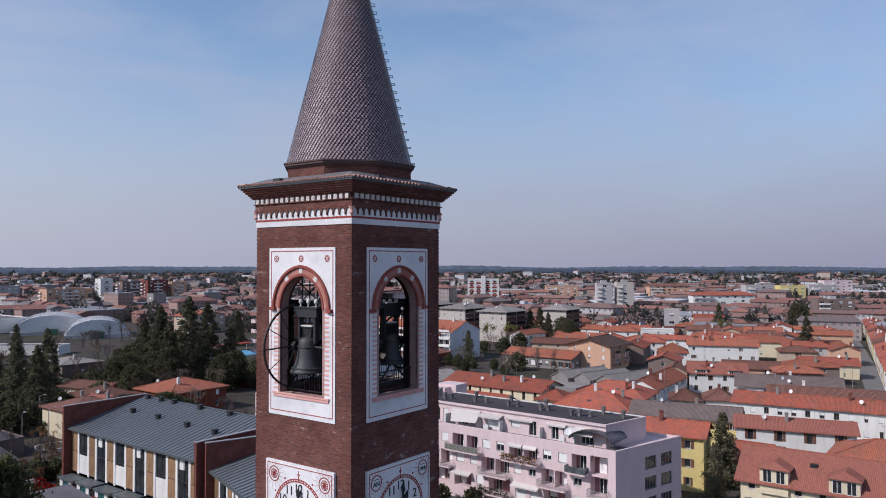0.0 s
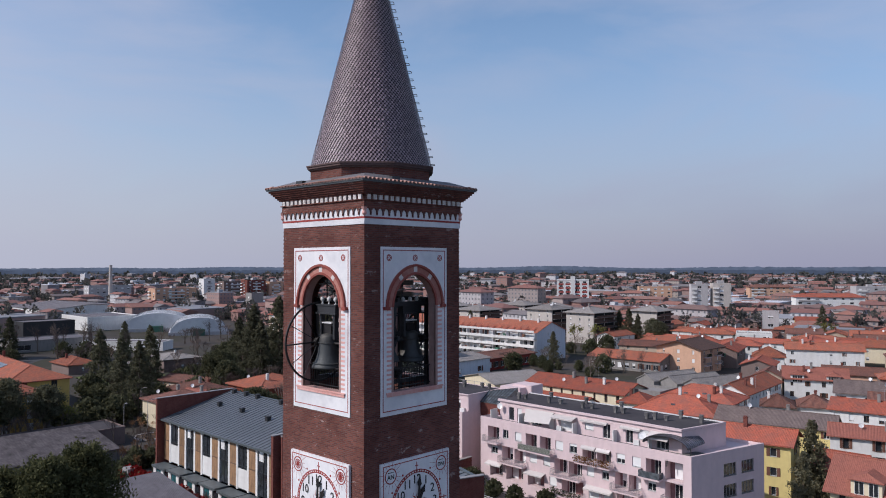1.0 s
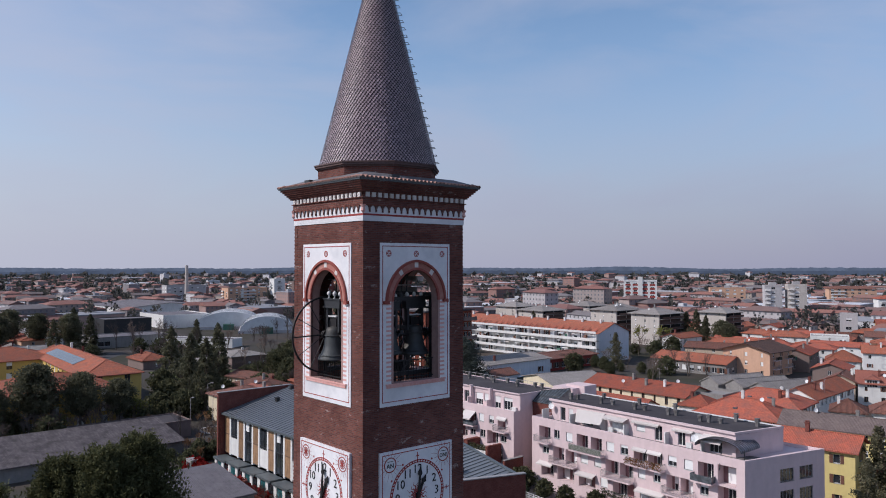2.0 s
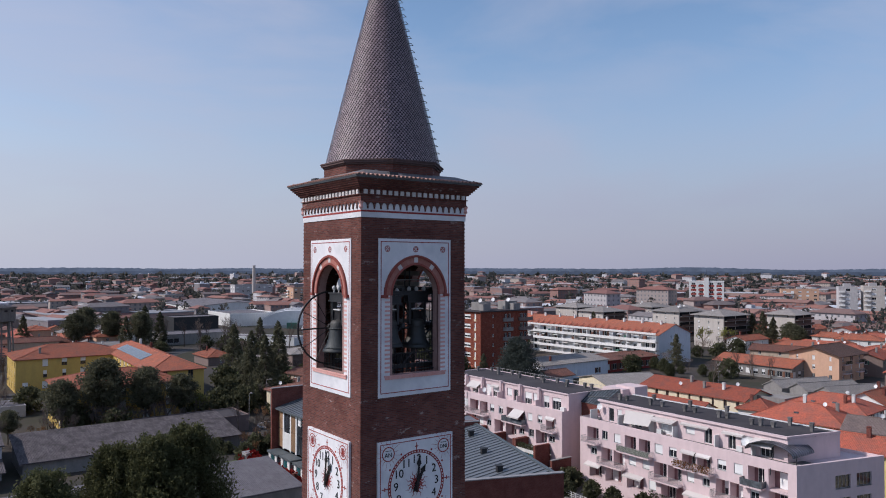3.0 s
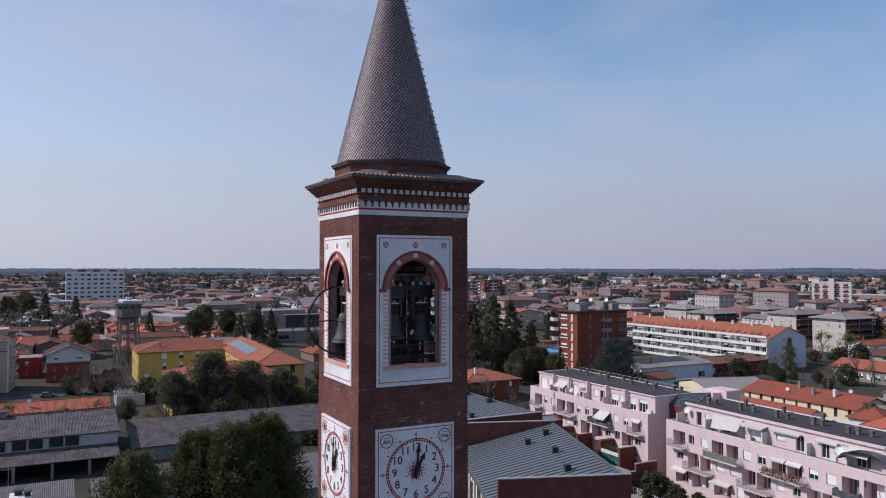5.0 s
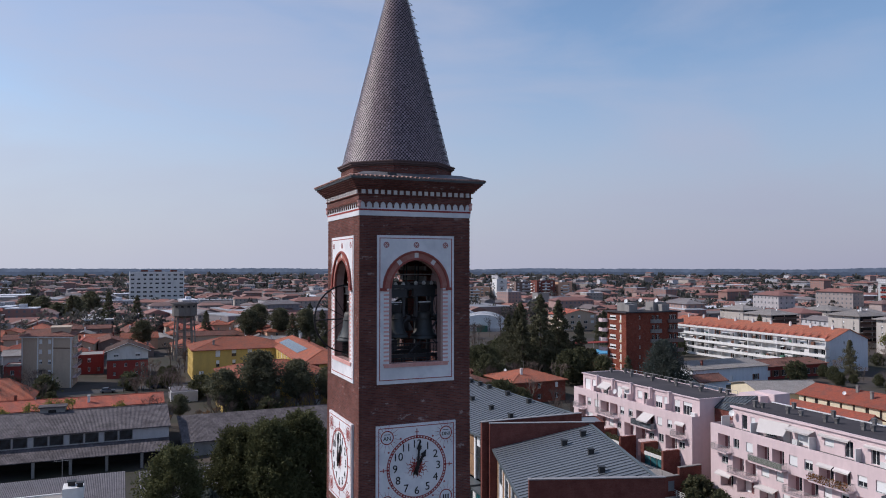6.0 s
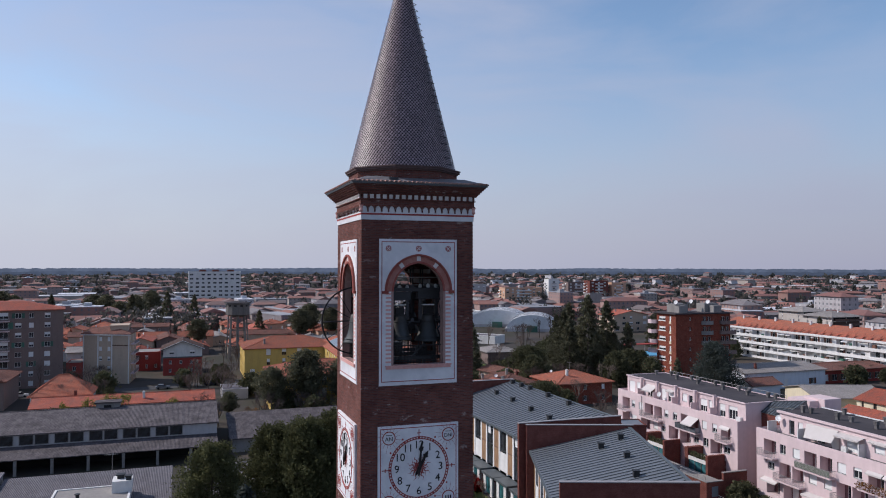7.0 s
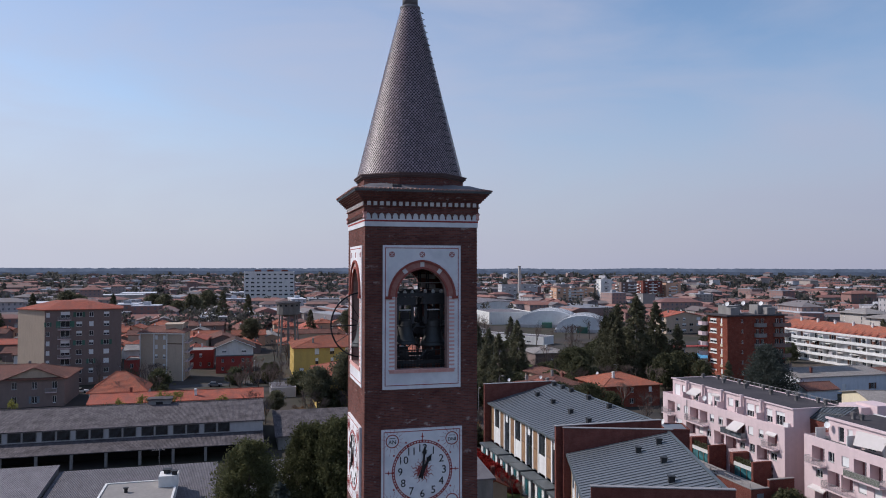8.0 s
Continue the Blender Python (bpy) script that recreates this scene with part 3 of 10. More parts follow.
def window(parent, wm, u, v, w, h, style="glass", frame_mat="frame_white", depth=0.16, sill=True, near=False):
    """A window in its hole: frame with bars, pane, and a blind or shutters where it has them. (u, v) is its lower left corner."""
    if not near:
        me = shared(("far", round(w, 2), round(h, 2), style, frame_mat, depth), lambda: far_window(w, h, style, frame_mat, depth))
        return part("window", me, None, parent, at=wm @ pose(u, depth, v))

    def make_frame():
        bars = max(1, round(w / 0.75)) - 1
        g, _ = frame_grid(w, h, 0.07, bars)
        if sill:
            g.box(0, w, -depth - 0.06, 0.0, -0.05, 0.0)
        return welded(g.mesh("window", M[frame_mat], uv=False))
    fr = part("window", shared(("fr", round(w, 2), round(h, 2), frame_mat, sill, depth), make_frame), None, parent, at=wm @ pose(u, depth, v))
    pane = shared(("pane", round(w, 2), round(h, 2), style == "teal"), lambda: Geo().box(0.05, w - 0.05, 0.035, 0.05, 0.05, h - 0.05).mesh("pane", M["glass_teal" if style == "teal" else "glass"], uv=False))
    part("pane", pane, None, fr)
    if style in ("blind", "half", "third"):
        k = {"blind": 1.0, "half": 0.55, "third": 0.3}[style]
        part("blind", shared(("blind", round(w, 2), round(h, 2), k), lambda: Geo().box(0.03, w - 0.03, -0.035, 0.0, h * (1 - k) + 0.02, h - 0.02).mesh("blind", M["blind"], uv=False)), None, fr)
    if style.startswith("shutter"):
        def make_sh():
            g = Geo().box(0, w / 2, -0.02, 0.025, 0, h)
            return g.mesh("shutter", M[style], uv=False)
        sm = shared(("sh", round(w, 2), round(h, 2), style), make_sh)
        part("shutter", sm, None, fr, at=pose(-w / 2 - 0.02, -depth - 0.03, 0))
        part("shutter", sm, None, fr, at=pose(w + 0.02, -depth - 0.03, 0))
    return fr


def roof_geo(kind, x0, x1, y0, y1, h, rise, over=0.6, thick=0.22):
    """A pitched roof over a rectangle. kind: gable_x, gable_y (ridge along that axis), hip, mono_n, mono_w (rising that way), flat."""
    g = Geo()
    X0, X1, Y0, Y1 = x0 - over, x1 + over, y0 - over, y1 + over
    mx, my = (x0 + x1) / 2, (y0 + y1) / 2
    if kind == "gable_x":
        s = rise / (my - y0)
        e, r = h - s * over, h + rise
        for a, b in (((X0, Y0, e), (X1, Y0, e)), ((X1, Y1, e), (X0, Y1, e))):
            slab(g, (a, b, (b[0], my, r), (a[0], my, r)), thick)
    elif kind == "gable_y":
        s = rise / (mx - x0)
        e, r = h - s * over, h + rise
        for a, b in (((X1, Y0, e), (X1, Y1, e)), ((X0, Y1, e), (X0, Y0, e))):
            slab(g, (a, b, (mx, b[1], r), (mx, a[1], r)), thick)
    elif kind == "hip":
        half = min(x1 - x0, y1 - y0) / 2
        s = rise / half
        e, r = h - s * over, h + rise
        if x1 - x0 >= y1 - y0:
            a, b = (x0 + half, my, r), (x1 - half, my, r)
            if b[0] - a[0] < 0.3:
                b = (a[0] + 0.3, my, r)
            slab(g, ((X0, Y0, e), (X1, Y0, e), b, a), thick)
            slab(g, ((X1, Y1, e), (X0, Y1, e), a, b), thick)
            slab(g, ((X1, Y0, e), (X1, Y1, e), b), thick)
            slab(g, ((X0, Y1, e), (X0, Y0, e), a), thick)
        else:
            a, b = (mx, y0 + half, r), (mx, y1 - half, r)
            slab(g, ((X1, Y0, e), (X1, Y1, e), b, a), thick)
            slab(g, ((X0, Y1, e), (X0, Y0, e), a, b), thick)
            slab(g, ((X0, Y0, e), (X1, Y0, e), a), thick)
            slab(g, ((X1, Y1, e), (X0, Y1, e), b), thick)
    elif kind == "mono_n":
        slab(g, ((X0, Y0, h), (X1, Y0, h), (X1, Y1, h + rise), (X0, Y1, h + rise)), thick)
    elif kind == "mono_w":
        slab(g, ((X1, Y0, h), (X1, Y1, h), (X0, Y1, h + rise), (X0, Y0, h + rise)), thick)
    else:
        g.box(X0, X1, Y0, Y1, h, h + thick)
    return g


def slab(g, pts, thick):
    """A plate with its upper face at the points (anticlockwise from above)."""
    n = len(pts)
    low = [(p[0], p[1], p[2] - thick) for p in pts]
    g.poly(*pts)
    g.poly(*reversed(low))
    for k in range(n):
        j = (k + 1) % n
        g.poly(low[k], low[j], pts[j], pts[k])


def chimney(parent, x, y, z, w=0.6, h=1.4, mat="concrete"):
    g = Geo().box(-w / 2, w / 2, -w / 2, w / 2, -0.6, h).box(-w / 2 - 0.08, w / 2 + 0.08, -w / 2 - 0.08, w / 2 + 0.08, h + 0.0, h + 0.1)
    g.box(-w / 2, w / 2, -w / 2, w / 2, h + 0.25, h + 0.33)
    for a in (-1, 1):
        for b in (-1, 1):
            g.box(a * (w / 2 - 0.1) - 0.05, a * (w / 2 - 0.1) + 0.05, b * (w / 2 - 0.1) - 0.05, b * (w / 2 - 0.1) + 0.05, h + 0.1, h + 0.25)
    return part("chimney", shared(("chim", w, h, mat), lambda: g.mesh("chimney", M[mat])), None, parent, at=pose(x, y, z))


def dish(parent, x, y, z, rz=20.0, r=0.45):
    def make():
        g = Geo()
        g.tube((0, 0, -0.6), (0, 0, 0.1), 0.03, n=6)
        i, n = len(g.v), 14
        for q, d in ((0.0, 0.0), (0.6, 0.05), (1.0, 0.14)):
            g.v += [(q * r * math.cos(2 * math.pi * k / n), -0.1 - d, 0.1 + q * r * math.sin(2 * math.pi * k / n)) for k in range(n)]
        for j in range(2):
            for k in range(n):
                a, b = i + j * n + k, i + j * n + (k + 1) % n
                g.f.append((a, b, b + n, a + n))
        g.tube((0, -0.1, 0.1 - r), (0, -0.5, 0.1), 0.02, n=5)
        return g.mesh("satellite_dish", M["dish"], uv=False)
    return part("satellite_dish", shared(("dish", r), make), None, parent, "white satellite dish", at=pose(x, y, z, -20, 0, rz))


def roof_height(kind, x, y, x0, x1, y0, y1, h, rise):
    mx, my = (x0 + x1) / 2, (y0 + y1) / 2
    if kind == "gable_x":
        return h + rise * (1 - abs(y - my) / (my - y0))
    if kind == "gable_y":
        return h + rise * (1 - abs(x - mx) / (mx - x0))
    if kind == "hip":
        half = min(x1 - x0, y1 - y0) / 2
        return h + rise * min(1, min(x - x0, x1 - x, y - y0, y1 - y) / half)
    return h + 0.2


RNG = random.Random(11)
ROOF_WORD = {"tile_red": "red clay-tile", "tile_orange": "orange clay-tile", "tile_brown": "weathered brown tile", "tile_dark": "dark brown tile",
             "roof_grey": "grey cement-tile", "corrugated": "grey corrugated", "corrugated_pale": "pale corrugated", "bitumen": "flat grey", "zinc": "grey zinc"}


def house(name, label, x0, x1, y0, y1, h, roof, rise, wall="white_wall", roof_mat="tile_red", floors=2, gap=2.6, over=0.6, rz=0.0, win=(1.0, 1.35),
          style=("glass", "blind", "half", "shutter_brown"), frame_mat="frame_white", sides="se", chimneys=1, dishes=0, category="house", group="", base=0.0, win_low=0.95, door=False, near=False):
    """A house on a rectangle: walls pierced by windows on the sides named, roof, chimneys, dishes."""
    cx, cy = (x0 + x1) / 2, (y0 + y1) / 2
    t = thing(name, label, category, (cx, cy, 0), rz, group)
    a, b = (x1 - x0) / 2, (y1 - y0) / 2
    corners = [(-a, -b), (a, -b), (a, b), (-a, b)]
    g = Geo()
    fh = (h - base) / floors
    jobs = []
    for k, side in enumerate("senw"):
        p, q = corners[k], corners[(k + 1) % 4]
        length = math.dist(p, q)
        holes = []
        if side in sides:
            n = max(1, int((length - 1.0) / gap))
            pitch = length / n
            for f in range(floors):
                for c in range(n):
                    if RNG.random() < 0.08:
                        continue
                    w, hh = win
                    if RNG.random() < 0.2:
                        w *= 0.7
                    u = pitch * (c + 0.5) - w / 2
                    v = base + f * fh + min(win_low, fh - hh - 0.3)
                    if f == 0 and door and c == n // 2:
                        v, hh = 0.02, 2.2
                    holes.append((u, u + w, v, v + hh))
                    jobs.append((p, q, u, v, w, hh))
        wall_with_holes(g, p, q, 0, h, holes)
    if roof == "gable_x":
        g.poly((a, -b, h), (a, b, h), (a, 0, h + rise)).poly((-a, b, h), (-a, -b, h), (-a, 0, h + rise))
    if roof == "gable_y":
        g.poly((-a, -b, h), (a, -b, h), (0, -b, h + rise)).poly((a, b, h), (-a, b, h), (0, b, h + rise))
    if roof == "mono_n":
        g.poly((a, -b, h), (a, b, h), (a, b, h + rise)).poly((-a, b, h), (-a, -b, h), (-a, b, h + rise)).poly((a, b, h), (-a, b, h), (-a, b, h + rise), (a, b, h + rise))
    if roof == "mono_w":
        g.poly((-a, -b, h), (a, -b, h), (-a, -b, h + rise)).poly((a, b, h), (-a, b, h), (-a, b, h + rise)).poly((-a, b, h), (-a, -b, h), (-a, -b, h + rise), (-a, b, h + rise))
    if roof == "flat":
        g.poly((-a, -b, h), (a, -b, h), (a, b, h), (-a, b, h))
    part("wall", g, wall, t)
    for p, q, u, v, w, hh in jobs:
        window(t, wall_frame(p, q), u, v, w, hh, RNG.choice(style), frame_mat, near=near)
    if roof == "flat":
        part("roof", Geo().box(-a + 0.25, a - 0.25, -b + 0.25, b - 0.25, h + 0.004, h + 0.12), roof_mat, t)
        gg = Geo().box(-a - 0.05, a + 0.05, -b - 0.05, -b + 0.25, h - 0.1, h + rise).box(-a - 0.05, a + 0.05, b - 0.25, b + 0.05, h - 0.1, h + rise)
        gg.box(-a - 0.05, -a + 0.25, -b + 0.25, b - 0.25, h - 0.1, h + rise).box(a - 0.25, a + 0.05, -b + 0.25, b - 0.25, h - 0.1, h + rise)
        part("parapet", gg, wall, t)
    else:
        part("roof", roof_geo(roof, -a, a, -b, b, h + 0.15, rise, over), roof_mat, t)
        if "gable" in roof or roof == "hip":
            ridge = Geo()
            if roof == "gable_x":
                ridge.tube((-a - over, 0, h + rise + 0.15), (a + over, 0, h + rise + 0.15), 0.14, n=6)
            elif roof == "gable_y":
                ridge.tube((0, -b - over, h + rise + 0.15), (0, b + over, h + rise + 0.15), 0.14, n=6)
            else:
                half, e = min(a, b), h + 0.15 - rise / min(a, b) * over
                r1, r2 = ((-a + half, 0), (a - half, 0)) if a >= b else ((0, -b + half), (0, b - half))
                if math.dist(r1, r2) > 0.3:
                    ridge.tube((*r1, h + rise + 0.15), (*r2, h + rise + 0.15), 0.13, n=6)
                for c in corners:
                    r = min((r1, r2), key=lambda s: math.dist(s, c))
                    ridge.tube((c[0] + math.copysign(over, c[0]), c[1] + math.copysign(over, c[1]), e), (*r, h + rise + 0.15), 0.12, n=6)
            part("ridge", ridge, roof_mat, t)
    for _ in range(chimneys):
        x, y = RNG.uniform(-a * 0.7, a * 0.7), RNG.uniform(-b * 0.6, b * 0.6)
        chimney(t, x, y, roof_height(roof, x, y, -a, a, -b, b, h, rise) + 0.1, mat=RNG.choice(("concrete", "white_wall", "brick_school")))
    for _ in range(dishes):
        x, y = RNG.uniform(-a * 0.8, a * 0.8), RNG.uniform(-b * 0.7, b * 0.2)
        dish(t, x, y, roof_height(roof, x, y, -a, a, -b, b, h, rise) + 0.7, RNG.uniform(-30, 40))
    return t


def block(name, label, pts, h, roof_mat, rise, wall, floors, specs, category="apartment block", over=0.6, base=0.0, style=("glass", "blind", "half"), frame_mat="frame_white", group=""):
    """A building on any footprint (anticlockwise). specs: edge number -> list of (share along the edge, width, height)."""
    c = Vector((sum(p[0] for p in pts) / len(pts), sum(p[1] for p in pts) / len(pts)))
    loc = [(p[0] - c.x, p[1] - c.y) for p in pts]
    t = thing(name, label, category, (c.x, c.y, 0), group=group)
    g, jobs = Geo(), []
    fh = (h - base) / floors
    for k in range(len(loc)):
        p, q = loc[k], loc[(k + 1) % len(loc)]
        length = math.dist(p, q)
        holes = []
        for s, w, hh in specs.get(k, ()):
            for f in range(floors):
                u, v = s * length - w / 2, base + f * fh + (fh - hh) * 0.55
                holes.append((u, u + w, v, v + hh))
                jobs.append((p, q, u, v, w, hh))
        wall_with_holes(g, p, q, 0, h, holes)
    g.poly(*[(x, y, h) for x, y in loc])
    part("wall", g, wall, t)
    for p, q, u, v, w, hh in jobs:
        window(t, wall_frame(p, q), u, v, w, hh, RNG.choice(style), frame_mat)
    big = [(x * (1 + over / max(1, math.hypot(x, y))), y * (1 + over / max(1, math.hypot(x, y)))) for x, y in loc]
    small = [(x * 0.3, y * 0.3) for x, y in loc]
    g = Geo().prism(big, h + 0.02, h + 0.3)
    if rise:
        g.prism(big, h + 0.3, h + 0.3 + rise, small)
    part("roof", g, roof_mat, t)
    return t


NP = np.random.RandomState(5)


def sprig_mesh(name, pos, out, size, mat, flat=0.45):
    """Small kite-shaped sprays of leaves at the points, each turned its own way about its outward direction."""
    n = len(pos)
    out = out / np.maximum(np.linalg.norm(out, axis=1, keepdims=True), 1e-6)
    rnd = NP.normal(size=(n, 3))
    side = np.cross(out, rnd)
    side /= np.maximum(np.linalg.norm(side, axis=1, keepdims=True), 1e-6)
    s = size[:, None]
    bend = np.cross(out, side) * s * NP.uniform(-0.25, 0.25, (n, 1))
    v = np.stack([pos - out * s * 0.5, pos + side * s * flat + bend, pos + out * s * 0.6, pos - side * s * flat + bend], 1).reshape(-1, 3)
    me = bpy.data.meshes.new(name)
    me.vertices.add(4 * n)
    me.vertices.foreach_set("co", v.astype(np.float32).ravel())
    me.loops.add(4 * n)
    me.loops.foreach_set("vertex_index", np.arange(4 * n, dtype=np.int32))
    me.polygons.add(n)
    me.polygons.foreach_set("loop_start", np.arange(0, 4 * n, 4, dtype=np.int32))
    me.update(calc_edges=True)
    me.materials.append(M[mat])
    return me


# ---------------------------------------------------------------- ground
def build_ground():
    g = Geo()
    g.poly((-4500, -4500, 0), (2500, -4500, 0), (2500, 4500, 0), (-4500, 4500, 0))
    part("ground", g, "ground").update_tag()
    tagged(bpy.data.objects["ground"], "grey-green town ground of asphalt, soil and grass", "ground", kind="structure")


build_ground()


def strip_sheet(name, label, pts, width, mat, z=0.02):
    """A road or path of even width along a line."""
    g = Geo()
    left, right = [], []
    for i, p in enumerate(pts):
        a, b = pts[max(0, i - 1)], pts[min(len(pts) - 1, i + 1)]
        d = Vector((b[0] - a[0], b[1] - a[1])).normalized()
        left.append((p[0] - d.y * width / 2, p[1] + d.x * width / 2, z))
        right.append((p[0] + d.y * width / 2, p[1] - d.x * width / 2, z))
    for i in range(len(pts) - 1):
        g.poly(right[i], right[i + 1], left[i + 1], left[i])
    return tagged(part(name, g, mat), label, "road", kind="structure")


def sheet(name, label, x0, x1, y0, y1, mat, z=0.03, category="ground"):
    return tagged(part(name, Geo().poly((x0, y0, z), (x1, y0, z), (x1, y1, z), (x0, y1, z)), mat), label, category, kind="structure")


strip_sheet("road", "grey asphalt street between old town houses", [(-6, 100), (-15, 175), (-24, 227.7), (-31.4, 271.5), (-49.7, 374.5), (-83, 552.5), (-119, 727), (-140, 820)], 6.4, "street_grey")
strip_sheet("road", "asphalt lane beside the school gardens", [(-150, 58), (-175, 66), (-200, 78), (-235, 100), (-300, 125)], 6.0, "asphalt", 0.024)
strip_sheet("road", "asphalt street behind the low workshops", [(-225, -80), (-228, -10), (-236, 30), (-262, 60), (-330, 110)], 7.0, "asphalt", 0.028)
sheet("pavement", "pale paved forecourt under the pink apartments", -130, -38, 82, 99, "paving")
sheet("lawn", "spring grass strip beside the school", -132, -84, 50, 60, "lawn", 0.034)
sheet("lawn", "small green lawn beyond the yellow building", -262, -232, 98, 122, "lawn", 0.03)
sheet("lawn", "rough green field between town blocks", -640, -470, 520, 640, "lawn", 0.03)

# ---------------------------------------------------------------- bell tower
TX, TY, TH = -22.85, 23.85, 2.8
Z_SILL, Z_IMP, Z_TOP = 32.5, 36.0, 39.0
W_IN = 0.40                                   # thickness of the belfry walls
A_HW, A_C = 1.25, 0.104                       # opening: half width, offset of the two arc centres


def text_mesh(body, size, material, depth=0.012):
    """Flat raised lettering in the built-in font, centred, in the x-z plane facing -y."""
    cu = bpy.data.curves.new("lettering", "FONT")
    cu.body, cu.size, cu.extrude, cu.align_x, cu.align_y = body, size, depth, "CENTER", "CENTER"
    cu.resolution_u = 3
    ob = new("lettering", cu)
    me = bpy.data.meshes.new_from_object(ob.evaluated_get(bpy.context.evaluated_depsgraph_get()))
    bpy.data.objects.remove(ob)
    me.transform(pose(0, 0, 0, 90))
    me.materials.clear()
    me.materials.append(M[material])
    return me


def arch_line(hw, n=9):
    """Pointed arch from the left impost over the apex to the right one, as (u, height above the impost)."""
    r = hw + A_C
    top = math.acos(A_C / r)
    right = [(-A_C + r * math.cos(top * k / n), r * math.sin(top * k / n)) for k in range(n + 1)]
    return [(-u, v) for u, v in right] + [(u, v) for u, v in reversed(right[:-1])]


def arch_band(w0, w1, y, d):
    """A raised band between two arch lines, its back at y and d proud of it (towards -y)."""
    g = Geo()
    m = Matrix(((1, 0, 0, 0), (0, 0, -1, y), (0, 1, 0, Z_IMP), (0, 0, 0, 1)))
    return g.strip(arch_line(w0), arch_line(w1), d, m)


def belfry_wall(g, rv, y0, y1, z0, z1, half, hw=A_HW, sill=Z_SILL):
    """One pierced wall with outer face y0 and inner face y1; rv takes the plastered sides of its opening."""
    arch = [(u, Z_IMP + v) for u, v in arch_line(hw)]
    line = [(-hw, sill)] + arch + [(hw, sill)]
    for y, flip in ((y0, False), (y1, True)):
        quads = [((-half, z0), (half, z0), (half, sill), (-half, sill)), ((-half, sill), (-hw, sill), (-hw, z1), (-half, z1)), ((hw, sill), (half, sill), (half, z1), (hw, z1))]
        for a, b in zip(arch[:-1], arch[1:]):
            quads.append((a, b, (b[0], z1), (a[0], z1)))
        for q in quads:
            pts = [(u, y, z) for u, z in q]
            g.poly(*(reversed(pts) if flip else pts))
    for a, b in zip(line[:-1], line[1:]):
        rv.poly((a[0], y0, a[1]), (a[0], y1, a[1]), (b[0], y1, b[1]), (b[0], y0, b[1]))
    rv.poly((-hw, y0, sill), (hw, y0, sill), (hw, y1, sill), (-hw, y1, sill))


def bell_geo(r):
    """A bell hung from its crown at height 0, mouth down."""
    prof = [(1.0, -2.0), (0.98, -1.90), (0.86, -1.70), (0.73, -1.42), (0.64, -1.08), (0.585, -0.7), (0.55, -0.4), (0.52, -0.2), (0.44, -0.07), (0.18, -0.02), (0.16, 0.0)]
    g = Geo().lathe([(a * r, b * r) for a, b in prof], n=28)
    g.lathe([(0.93 * r, -1.74 * r), (0.945 * r, -1.71 * r), (0.89 * r, -1.68 * r)], n=28)
    g.lathe([(0.61 * r, -0.58 * r), (0.635 * r, -0.55 * r), (0.60 * r, -0.52 * r)], n=28)
    return g


def wheel_rim(r):
    """The thin iron rim of a bell wheel in the y-z plane."""
    m = Matrix(((0, 0, 1, 0), (1, 0, 0, 0), (0, 1, 0, 0), (0, 0, 0, 1)))
    return Geo().ring(m, r - 0.055, r + 0.02, 0.06, n=48)


